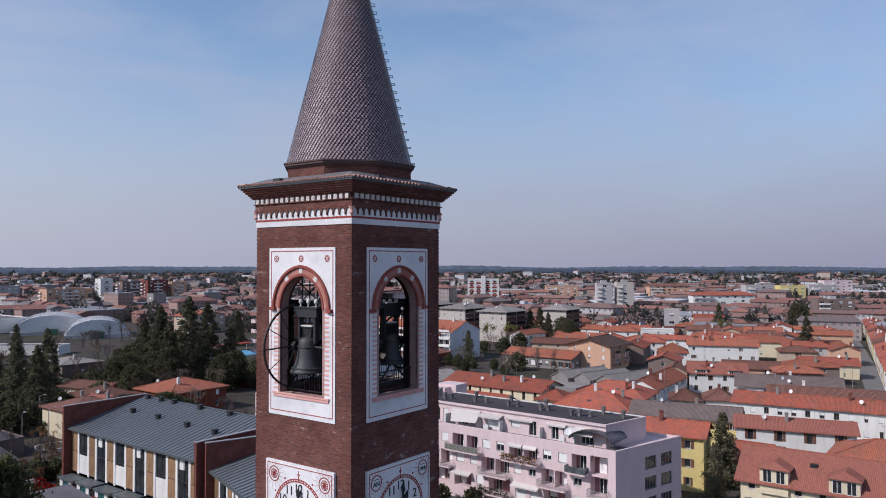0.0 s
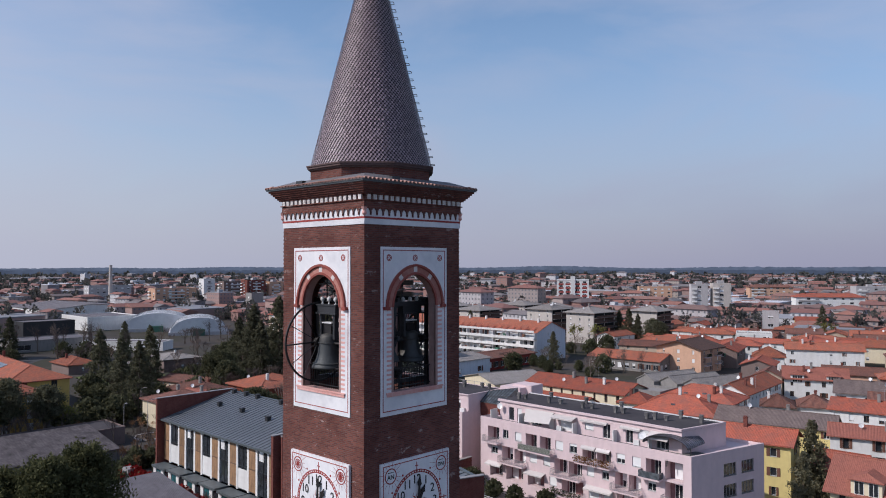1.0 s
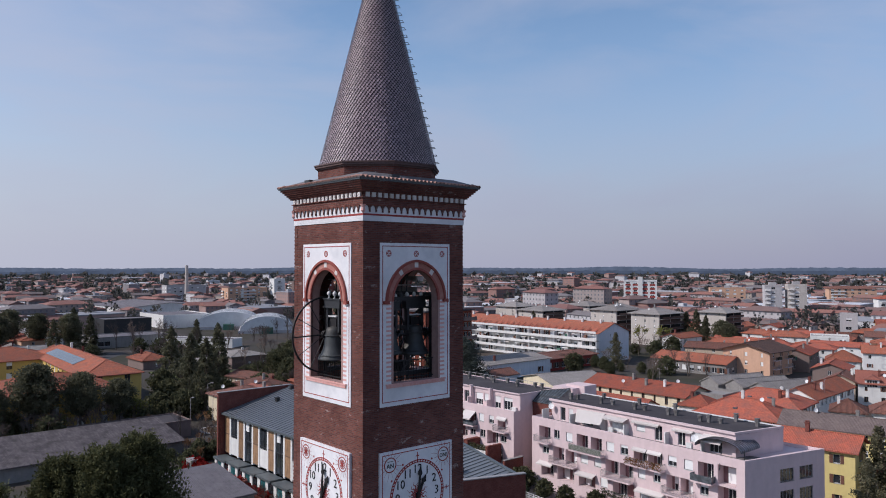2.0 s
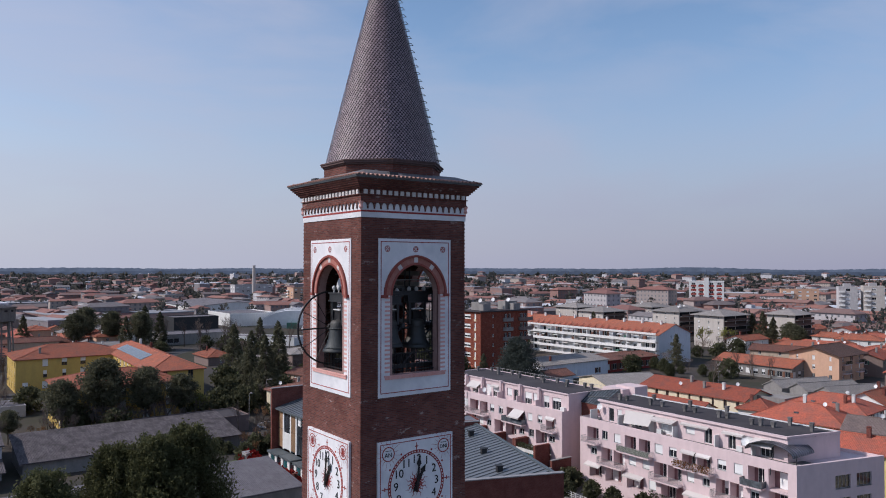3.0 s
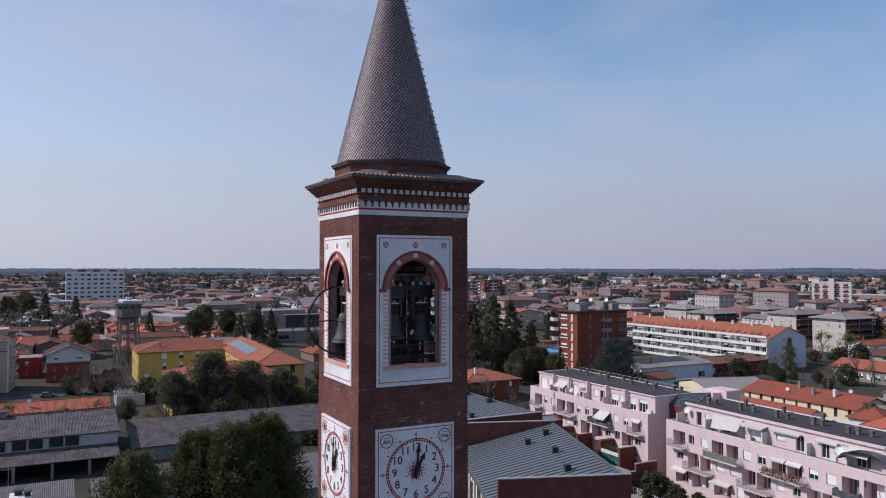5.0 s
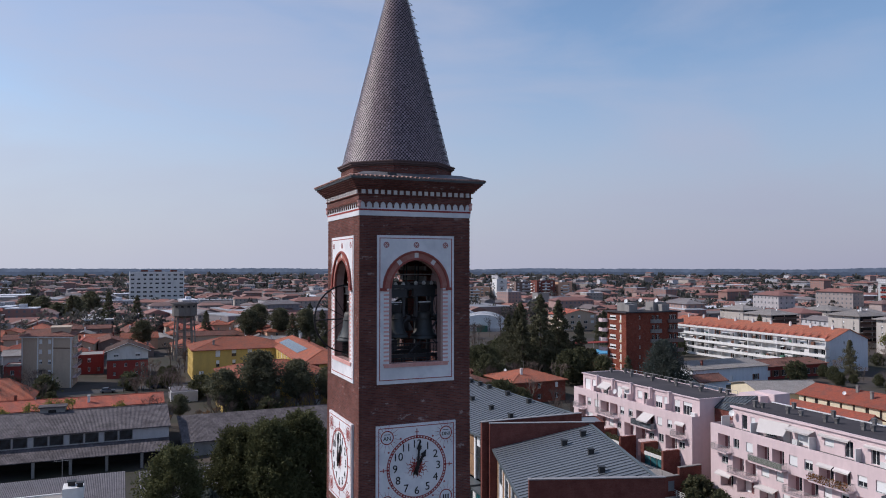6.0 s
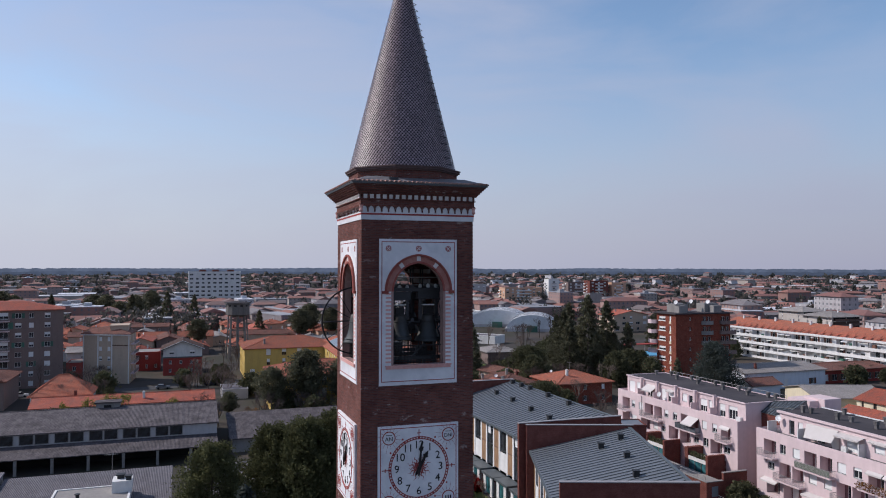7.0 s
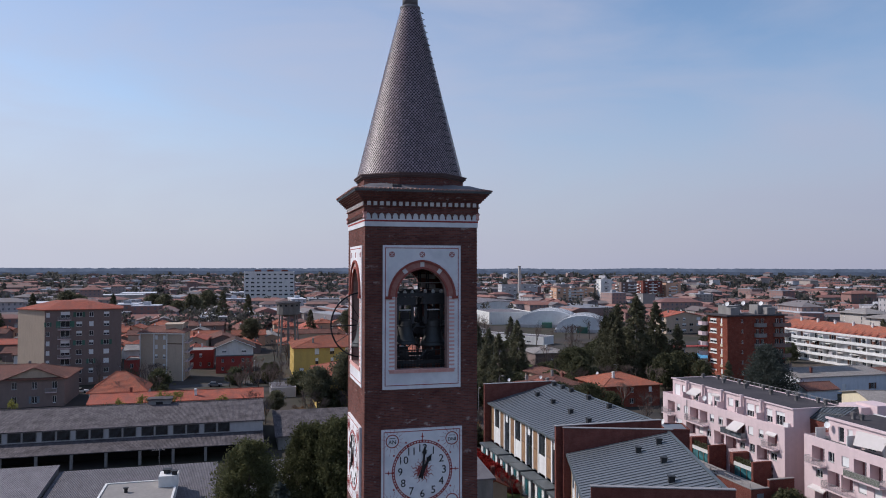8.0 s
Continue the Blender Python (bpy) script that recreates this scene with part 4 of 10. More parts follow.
def build_tower():
    t = thing("bell_tower", "square dark brick bell tower with white panels and conical spire", "bell tower", (TX, TY, 0))
    # shaft and belfry room
    g = Geo()
    lo = TH + 0.10
    g.prism([(-lo, -lo), (lo, -lo), (lo, lo), (-lo, lo)], 0, 31.2, [(-TH, -TH), (TH, -TH), (TH, TH), (-TH, TH)])
    part("shaft", g, "brick_tower", t)
    part("belfry_floor", Geo().box(-TH + 0.02, TH - 0.02, -TH + 0.02, TH - 0.02, 31.2, 31.6), "concrete", t)
    quarter = [pose(0, 0, 0, 0, 0, a) for a in (0, 90, 180, 270)]
    for k, m in enumerate(quarter):
        g, rv = Geo(), Geo()
        belfry_wall(g, rv, -TH, -TH + W_IN, 31.2, Z_TOP, TH if k % 2 == 0 else TH - W_IN - 0.01)
        if k % 2:
            for s in (-1, 1):
                g.poly(*[(s * u, -TH, z) for u, z in (((TH - W_IN - 0.01), 31.2), (TH, 31.2), (TH, Z_TOP), ((TH - W_IN - 0.01), Z_TOP))][::s])
        wall = part("belfry_wall", g, "brick_tower", t, at=m)
        part("reveal", rv, "plaster_pink", wall, "pinkish plaster lining of the arched opening")
    cb = Geo()
    for sx in (-1, 1):
        for sy in (-1, 1):
            for k in range(92):
                z = 24.4 + k * 0.176
                if z > 39.2:
                    continue
                o = TH + (31.2 - min(z, 31.2)) * 0.0032
                cx, cy = sx * o, sy * o
                cb.box(min(cx, cx - sx * 0.28), max(cx, cx - sx * 0.28) , min(cy, cy - sy * 0.13), max(cy, cy - sy * 0.13), z, z + 0.078)
                i = len(cb.v) - 8
                cb.v[i:] = [(x + sx * 0.014, y + sy * 0.014, zz) for x, y, zz in cb.v[i:]]
    tagged(part("corner_brick", cb, "brick_tower", t), kind="stuff")
    # ceiling coloured near black for the shade inside the belfry
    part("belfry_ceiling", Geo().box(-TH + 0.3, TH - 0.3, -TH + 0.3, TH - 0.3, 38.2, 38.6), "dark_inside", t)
    part("head", Geo().box(-TH, TH, -TH, TH, Z_TOP, 40.75), "brick_tower", t)
    # mouldings that run round the head
    for z0, z1, out, mat, name in ((39.40, 40.08, 0.035, "plaster_panel", "frieze"), (39.63, 39.71, 0.045, "paint_red", "stripe"), (40.08, 40.13, 0.09, "brick_tower", "string_course"),
                                   (40.13, 40.36, 0.06, "brick_tower", "band"), (40.36, 40.40, 0.12, "brick_tower", "string_course"), (40.60, 40.66, 0.16, "brick_tower", "corbel_course"),
                                   (40.66, 40.74, 0.22, "brick_tower", "corbel_course"), (40.74, 40.82, 0.29, "brick_tower", "corbel_course"), (40.82, 40.90, 0.36, "brick_tower", "corbel_course"),
                                   (40.90, 40.98, 0.43, "brick_tower", "corbel_course"), (40.98, 41.06, 0.50, "brick_tower", "corbel_course"), (41.06, 41.12, 0.57, "zinc_dark", "gutter_board")):
        h = TH + out
        part(name, Geo().box(-h, h, -h, h, z0, z1), mat, t)
    # dentils, scalloped arches under them, eave tiles
    dent = Geo().box(-0.085, 0.085, -0.07, 0.0, 0.0, 0.20).box(-0.03, 0.03, -0.085, -0.07, 0.08, 0.14).mesh("dentil", M["stone_pale"])
    n_d, n_s = 18, 17
    w = 2 * (TH + 0.05) / n_s
    sc = Geo()
    arc = [(-w / 2 + 0.028 + (w - 0.056) * (0.5 - 0.5 * math.cos(math.pi * k / 10)), -0.32 + 0.27 * math.sin(math.pi * k / 10) ** 0.8) for k in range(11)]
    for a, b in zip(arc[:-1], arc[1:]):
        sc.poly((a[0], 0, a[1]), (b[0], 0, b[1]), (b[0], 0, 0.02), (a[0], 0, 0.02))
        sc.poly((a[0], 0, a[1]), (a[0], 0.06, a[1]), (b[0], 0.06, b[1]), (b[0], 0, b[1]))
    for s in (-1, 1):
        a, b = s * w / 2, s * (w / 2 - 0.03)
        x0, x1 = min(a, b), max(a, b)
        sc.box(x0, x1, 0, 0.06, -0.33, 0.02)
    sc = sc.mesh("scallop", M["brick_tower"])
    tile = Geo()
    for k in range(6):
        a0, a1 = math.pi * k / 6, math.pi * (k + 1) / 6
        p = [(0.085 * math.cos(a), 0.085 * math.sin(a)) for a in (a0, a1)]
        q = [(0.06 * math.cos(a), 0.06 * math.sin(a)) for a in (a0, a1)]
        tile.poly((p[0][0], 0, p[0][1]), (p[0][0], 0.5, p[0][1] + 0.06), (p[1][0], 0.5, p[1][1] + 0.06), (p[1][0], 0, p[1][1]))
        tile.poly((p[0][0], 0, p[0][1]), (p[1][0], 0, p[1][1]), (q[1][0], 0, q[1][1]), (q[0][0], 0, q[0][1]))
        tile.poly((q[0][0], 0, q[0][1]), (q[1][0], 0, q[1][1]), (q[1][0], 0.5, q[1][1] + 0.06), (q[0][0], 0.5, q[0][1] + 0.06))
    tile = tile.mesh("eave_tile", M["tile_eave"])
    for m in quarter:
        for k in range(n_d):
            part("dentil", dent, None, t, at=m @ pose(-TH + 2 * TH * (k + 0.5) / n_d, -TH - 0.06, 40.40))
        part("dentil_backing", Geo().box(-TH - 0.06, TH + 0.06, -TH - 0.06, -TH, 40.40, 40.60), "brick_tower", t, at=m)
        for k in range(n_s):
            part("scallop", sc, None, t, at=m @ pose(-TH - 0.05 + w * (k + 0.5), -TH - 0.085, 40.10))
        for k in range(31):
            part("eave_tile", tile, None, t, at=m @ pose(-3.38 + 6.76 * (k + 0.5) / 31, -3.45, 41.14))
        # corner bracket under the dentils
        part("corner_bracket", Geo().lathe([(0.02, 39.72), (0.10, 39.82), (0.07, 39.95), (0.13, 40.08)], TH + 0.03, -TH - 0.03, 8), "paint_pink", t, at=m)
    # lead skirt and octagonal drum
    g = Geo()
    o8 = lambda ap: [(ap / math.cos(math.pi / 8) * math.cos(math.pi / 8 + k * math.pi / 4), ap / math.cos(math.pi / 8) * math.sin(math.pi / 8 + k * math.pi / 4)) for k in range(8)]
    g.prism([(-3.4, -3.4), (3.4, -3.4), (3.4, 3.4), (-3.4, 3.4)], 41.12, 41.18)
    g.prism([(-3.36, -3.36), (3.36, -3.36), (3.36, 3.36), (-3.36, 3.36)], 41.18, 41.50, [(-2.5, -2.5), (2.5, -2.5), (2.5, 2.5), (-2.5, 2.5)])
    part("skirt_roof", g, "lead", t)
    for m in quarter:
        hip = Geo()
        hip.poly((3.2, -3.2, 41.25), (2.6, -1.1, 41.47), (1.9, -1.9, 41.60)).poly((3.2, -3.2, 41.25), (1.9, -1.9, 41.60), (1.1, -2.6, 41.47)).poly((3.2, -3.2, 41.20), (1.1, -2.6, 41.2), (2.6, -1.1, 41.2))
        hip.poly((2.6, -1.1, 41.47), (3.2, -3.2, 41.25), (3.2, -3.2, 41.2), (2.6, -1.1, 41.2)).poly((3.2, -3.2, 41.25), (1.1, -2.6, 41.47), (1.1, -2.6, 41.2), (3.2, -3.2, 41.2))
        part("hip_flashing", hip, "lead", t, at=m)
        part("roof_hatch", Geo().box(-0.22, 0.22, -3.05, -2.85, 41.2, 41.42), "iron_paint", t, at=m @ pose(-1.3, 0, 0))
    part("drum", Geo().prism(o8(2.60), 41.2, 41.98), "brick_tower", t)
    g = Geo().prism(o8(2.66), 41.86, 41.93).prism(o8(2.74), 41.93, 42.02).prism(o8(2.78), 42.02, 42.08)
    part("drum_cornice", g, "drum_mould", t)
    # spire
    z0, z1, r0, r1 = 42.06, 51.05, 2.72, 0.46
    spire = part("spire", Geo().lathe([(r0 - 0.05, z0), (r1 - 0.03, z1)], n=64), "scale_under", t, smooth=False)
    g = Geo()
    rows = 98
    for j in range(rows):
        f = j / rows
        z, r = z0 + (z1 - z0) * f, r0 + (r1 - r0) * f
        hgt = (z1 - z0) / rows
        n = max(12, int(2 * math.pi * r / 0.165))
        slope = (r0 - r1) / (z1 - z0)
        for k in range(n):
            a = 2 * math.pi * (k + (j % 2) * 0.5) / n
            da = math.pi / n * 0.58
            up, lift = 1.12 * hgt, 0.055
            rt = r - slope * up
            i = len(g.v)
            wob = 0.012 * math.sin(k * 12.9898 + j * 78.233)
            for aa, rr, zz in ((a - da, rt + 0.02, z + up), (a + da, rt + 0.02, z + up), (a + da, r + lift * 0.6, z + 0.55 * hgt), (a + da * 0.42, r + lift + wob, z), (a - da * 0.42, r + lift + wob, z), (a - da, r + lift * 0.6, z + 0.55 * hgt),
                               (a + da * 0.42, r - 0.03, z + 0.01), (a - da * 0.42, r - 0.03, z + 0.01)):
                g.v.append((rr * math.cos(aa), rr * math.sin(aa), zz))
            g.f += [(i, i + 5, i + 4, i + 3, i + 2, i + 1), (i + 4, i + 7, i + 6, i + 3)]
    tagged(part("shingle", g, "scale", spire, "overlapping dark fish-scale shingles", uv=False), kind="stuff")
    part("collar", Geo().lathe([(0.47, 51.0), (0.53, 51.05), (0.53, 51.13), (0.44, 51.18)], n=24), "lead", t)
    part("finial_cap", Geo().lathe([(0.42, 51.15), (0.40, 51.6), (0.30, 52.6), (0.12, 53.4), (0.05, 53.6)], n=24), "lead", t, smooth=True)
    rung = Geo()
    rung.tube((0, -0.17, 0), (0.18, -0.17, 0.0), 0.014, n=5).tube((0, 0.17, 0), (0.18, 0.17, 0.0), 0.014, n=5).tube((0.18, -0.18, 0), (0.18, 0.18, 0), 0.014, n=5)
    rung = rung.mesh("rung", M["iron"], uv=False)
    for k in range(25):
        f = (k + 0.6) / 25.5
        r = r0 + (r1 - r0) * f
        part("rung", rung, None, spire, at=pose(0, 0, 0, 0, 0, 40) @ pose(r + 0.02, 0, z0 + (z1 - z0) * f))
    # belfry panels, arches, rosettes
    pink_q = Geo().box(0, 0.26, -0.012, 0, 0, 0.085).mesh("quoin", M["paint_pink"])
    rosette = Geo()
    mm = Matrix(((1, 0, 0, 0), (0, 0, -1, 0), (0, 1, 0, 0), (0, 0, 0, 1)))
    rosette.ring(mm, 0.115, 0.14, 0.008, 20)
    for k in range(4):
        a = k * math.pi / 2
        d = Vector((math.cos(a), 0, math.sin(a)))
        e = Vector((-math.sin(a), 0, math.cos(a)))
        p = [d * 0.015, d * 0.1 + e * 0.055, d * 0.1 - e * 0.055]
        rosette.poly(*[(q.x, -0.008, q.z) for q in (p[0], p[2], p[1])])
    rosette = rosette.mesh("rosette", M["paint_red"], uv=False)

    def border(hw, z0, z1, wdt):
        return Geo().box(-hw, hw, -0.008, 0, z0, z0 + wdt).box(-hw, hw, -0.008, 0, z1 - wdt, z1).box(-hw, -hw + wdt, -0.008, 0, z0 + wdt, z1 - wdt).box(hw - wdt, hw, -0.008, 0, z0 + wdt, z1 - wdt)
    border_b = border(1.84, 31.72, 38.38, 0.035).mesh("border", M["paint_red"], uv=False)
    border_c = border(1.90, 25.66, 29.55, 0.035).mesh("border", M["paint_red"], uv=False)
    ray_mesh = Geo()
    for k in range(16):
        a = 2 * math.pi * k / 16 + 0.2
        d, e = Vector((math.cos(a), 0, math.sin(a))), Vector((-math.sin(a), 0, math.cos(a))) * 0.008
        ray_mesh.poly(*[(q.x, -0.006, q.z) for q in (d * 0.36 + e, d * 0.36 - e, d * (0.72 if k % 2 else 0.55) - e * 0.5, d * (0.72 if k % 2 else 0.55) + e * 0.5)])
    ray_mesh = ray_mesh.mesh("ray", M["paint_red"], uv=False)
    med_ring = Geo().ring(mm, 0.28, 0.325, 0.010, 28).mesh("medallion_ring", M["paint_red"], uv=False)
    wheel_med = Geo().ring(mm, 0.28, 0.325, 0.010, 28).ring(mm, 0.18, 0.205, 0.010, 24)
    for k in range(6):
        a = math.pi * k / 6
        d, e = Vector((math.cos(a), 0, math.sin(a))) * 0.19, Vector((-math.sin(a), 0, math.cos(a))) * 0.018
        wheel_med.poly(*[(q.x, -0.011, q.z) for q in (d + e, -d + e, -d - e, d - e)])
    wheel_med = wheel_med.mesh("wheel_medallion", M["paint_red"], uv=False)
    sunburst = Geo().ring(mm, 0.10, 0.16, 0.010, 20)
    for k in range(16):
        a = 2 * math.pi * k / 16
        line = []
        for s in range(7):
            rr, bend = 0.17 + (0.46 if k % 2 else 0.36) * s / 6, 0.05 * math.sin(s * 1.9)
            d, e = Vector((math.cos(a), 0, math.sin(a))), Vector((-math.sin(a), 0, math.cos(a)))
            line.append((d * rr + e * bend, e * (0.045 * (1 - s / 6.5))))
        for (p, e0), (q, e1) in zip(line[:-1], line[1:]):
            sunburst.poly(*[(v.x, -0.009, v.z) for v in (p + e0, p - e0, q - e1, q + e1)])
    sunburst = sunburst.mesh("sunburst", M["paint_red"], uv=False)
    clock_ring = Geo().ring(mm, 1.36, 1.40, 0.012, 72).ring(mm, 1.46, 1.50, 0.012, 72)
    for k in range(60):
        a = 2 * math.pi * k / 60
        d, e = Vector((math.cos(a), 0, math.sin(a))), Vector((-math.sin(a), 0, math.cos(a))) * (0.03 if k % 5 else 0.05)
        clock_ring.poly(*[(v.x, -0.010, v.z) for v in (d * 1.40 + e, d * 1.40 - e, d * 1.46 - e, d * 1.46 + e)])
    clock_ring = clock_ring.mesh("minute_ring", M["paint_red"], uv=False)
    cross = Geo().box(-0.02, 0.02, -0.01, 0, 1.5, 1.82).box(-0.09, 0.09, -0.01, 0, 1.64, 1.68).mesh("cross_mark", M["paint_red"], uv=False)
    knob = Geo().ring(mm, 0.0, 0.045, 0.01, 12).mesh("knob_mark", M["paint_red"], uv=False)
    numerals = {k: text_mesh(str(k), 0.52, "iron") for k in range(1, 13)}
    an, dni = text_mesh("AN", 0.27, "iron"), text_mesh("DNI", 0.24, "iron")
    overline = Geo().box(-0.13, 0.13, -0.01, 0, 0.13, 0.155).mesh("overline", M["iron"], uv=False)
    bars_m = Geo().box(-0.15, -0.09, -0.01, 0, -0.1, 0.1).box(-0.03, 0.03, -0.01, 0, -0.1, 0.1).box(0.09, 0.15, -0.01, 0, -0.1, 0.1).mesh("lettering", M["iron"], uv=False)

    def hand(length, wdt):
        g = Geo()
        out = [(-wdt * 0.6, -0.35), (wdt * 0.6, -0.35), (wdt, 0.0), (wdt * 0.7, length * 0.62), (wdt * 1.9, length * 0.70), (wdt * 1.1, length * 0.78), (0.0, length), (-wdt * 1.1, length * 0.78), (-wdt * 1.9, length * 0.70), (-wdt * 0.7, length * 0.62), (-wdt, 0.0)]
        for y in (-0.02, 0.02):
            g.poly(*[(u, y, v) for u, v in (out if y < 0 else out[::-1])])
        for a, b in zip(out, out[1:] + out[:1]):
            g.poly((a[0], -0.02, a[1]), (a[0], 0.02, a[1]), (b[0], 0.02, b[1]), (b[0], -0.02, b[1]))
        return g.mesh("clock_hand", M["iron"], uv=False)
    minute, hour = hand(1.28, 0.06), hand(0.92, 0.075)
    for k, m in enumerate(quarter):
        g = Geo()
        arch = [(u, Z_IMP + v) for u, v in arch_line(A_HW + 0.10)]
        hw = A_HW + 0.10
        y0, y1 = -TH - 0.035, -TH
        quads = [((-1.95, 31.55), (1.95, 31.55), (1.95, Z_SILL), (-1.95, Z_SILL)), ((-1.95, Z_SILL), (-hw, Z_SILL), (-hw, 38.5), (-1.95, 38.5)), ((hw, Z_SILL), (1.95, Z_SILL), (1.95, 38.5), (hw, 38.5))]
        quads += [(a, b, (b[0], 38.5), (a[0], 38.5)) for a, b in zip(arch[:-1], arch[1:])]
        for q in quads:
            g.poly(*[(u, y0, z) for u, z in q])
        for a, b in (((-1.95, 31.55), (1.95, 31.55)), ((1.95, 31.55), (1.95, 38.5)), ((1.95, 38.5), (-1.95, 38.5)), ((-1.95, 38.5), (-1.95, 31.55))):
            g.poly((a[0], y0, a[1]), (a[0], y1, a[1]), (b[0], y1, b[1]), (b[0], y0, b[1]))
        panel = part("belfry_panel", g, "plaster_panel", t, "white plaster panel with a thin red border", at=m)
        part("border", border_b, None, panel, at=pose(0, y0, 0))
        for u in (-1.5, 0.0, 1.5):
            part("rosette", rosette, None, panel, at=pose(u, y0, 38.05))
        for s in (-1, 1):
            part("jamb_line", Geo().box(min(s * 1.25, s * 1.36), max(s * 1.25, s * 1.36), y0 - 0.012, -TH + 0.05, Z_SILL + 0.02, Z_IMP), "plaster_pink", panel)
            for j in range(18):
                part("quoin", pink_q, None, panel, at=pose(1.37 if s > 0 else -1.63, y0, Z_SILL + 0.12 + j * 0.19))
        part("sill", Geo().box(-1.62, 1.62, -TH - 0.08, -TH - 0.02, Z_SILL - 0.18, Z_SILL - 0.06).box(-1.66, 1.66, -TH - 0.11, -TH - 0.02, Z_SILL - 0.06, Z_SILL), "paint_pink", panel)
        part("arch_edge", arch_band(A_HW, A_HW + 0.09, -TH + 0.05, 0.13), "hood_red", panel)
        part("arch_brick", arch_band(A_HW + 0.09, A_HW + 0.34, -TH, 0.055), "terracotta", panel, "terracotta arch ring with three pale stones")
        part("hood_mould", arch_band(A_HW + 0.34, A_HW + 0.44, -TH, 0.13), "hood_red", panel)
        for a in (90, 52, 128):
            rr = (A_HW + A_C)
            cu, sg = (-A_C, 1) if a < 90 else ((A_C, -1) if a > 90 else (0, 0))
            d = Vector((math.cos(math.radians(a)), math.sin(math.radians(a))))
            base = Vector((cu, 0)) + d * (rr + 0.09) if sg else Vector((0, 1.35 + 0.10))
            g2 = Geo().box(-0.10, 0.10, -0.066, 0.0, 0.0, 0.24)
            part("arch_stone", g2, "stone_pale", panel, at=pose(base.x, -TH, Z_IMP + base.y) @ pose(0, 0, 0, 0, 90 - a, 0))
        for s in (-1, 1):
            part("hood_corbel", Geo().box(s * 1.66 - 0.14, s * 1.66 + 0.14, -TH - 0.16, -TH, Z_IMP - 0.10, Z_IMP + 0.03), "hood_red", panel)
        # railing in the opening
        rail = part("railing", Geo().box(-A_HW, A_HW, -TH + 0.3, -TH + 0.34, 33.35, 33.40).box(-A_HW, A_HW, -TH + 0.3, -TH + 0.34, 32.6, 32.64), "iron", t, at=m)
        bar = shared("bar", lambda: Geo().tube((0, 0, 32.5), (0, 0, 33.38), 0.014, n=6).mesh("baluster", M["iron"], uv=False))
        for j in range(17):
            part("baluster", bar, None, rail, at=pose(-A_HW + 2 * A_HW * (j + 0.5) / 17, -TH + 0.32, 0))
        # clock face
        face = part("clock_face", Geo().box(-2.0, 2.0, -TH - 0.125, -TH, 25.55, 29.65), "plaster_panel", t, "white painted clock face with red ring and black numerals", at=m)
        f0 = pose(0, -TH - 0.126, 27.6)
        part("border", border_c, None, face, at=pose(0, -TH - 0.126, 0))
        part("minute_ring", clock_ring, None, face, at=f0)
        part("sunburst", sunburst, None, face, at=f0)
        for j in range(12):
            a = math.radians(90 - 30 * (j + 1))
            part("numeral", numerals[j + 1], None, face, at=f0 @ pose(1.09 * math.cos(a), -0.006, 1.09 * math.sin(a)))
            if j % 3 != 2:
                part("knob_mark", knob, None, face, at=f0 @ pose(1.62 * math.cos(a), 0, 1.62 * math.sin(a)))
        for a in (0, 90, 180, 270):
            part("cross_mark", cross, None, face, at=f0 @ pose(0, 0, 0, 0, a, 0))
        for u, v, word in ((-1.48, 1.5, an), (1.48, 1.5, dni), (-1.48, -1.5, bars_m), (1.48, -1.5, bars_m)):
            at = f0 @ pose(u, 0, v)
            if k == 0:
                part("wheel_medallion", wheel_med, None, face, at=at)
            else:
                part("medallion_ring", med_ring, None, face, at=at)
                part("lettering", word, None, face, at=at @ pose(0, -0.006, -0.05 if v > 0 else -0.02))
                if v > 0:
                    part("overline", overline, None, face, at=at)
                if v > 0:
                    part("overline", shared("overline", lambda: Geo().box(-0.15, 0.15, -0.01, 0, 0, 0.02).mesh("overline", M["iron"], uv=False)), None, face, at=at @ pose(0, 0, 0.13))
            tagged(part("ray", ray_mesh, None, face, at=at), kind="stuff")
        part("clock_hand", minute, None, face, at=f0 @ pose(0, -0.10, 0, 0, 5, 0))
        part("clock_hand", hour, None, face, at=f0 @ pose(0, -0.06, 0, 0, 29, 0))
        part("hub", Geo().ring(mm, 0.0, 0.09, 0.13, 16), "iron", face, at=f0)
    return t


build_tower()


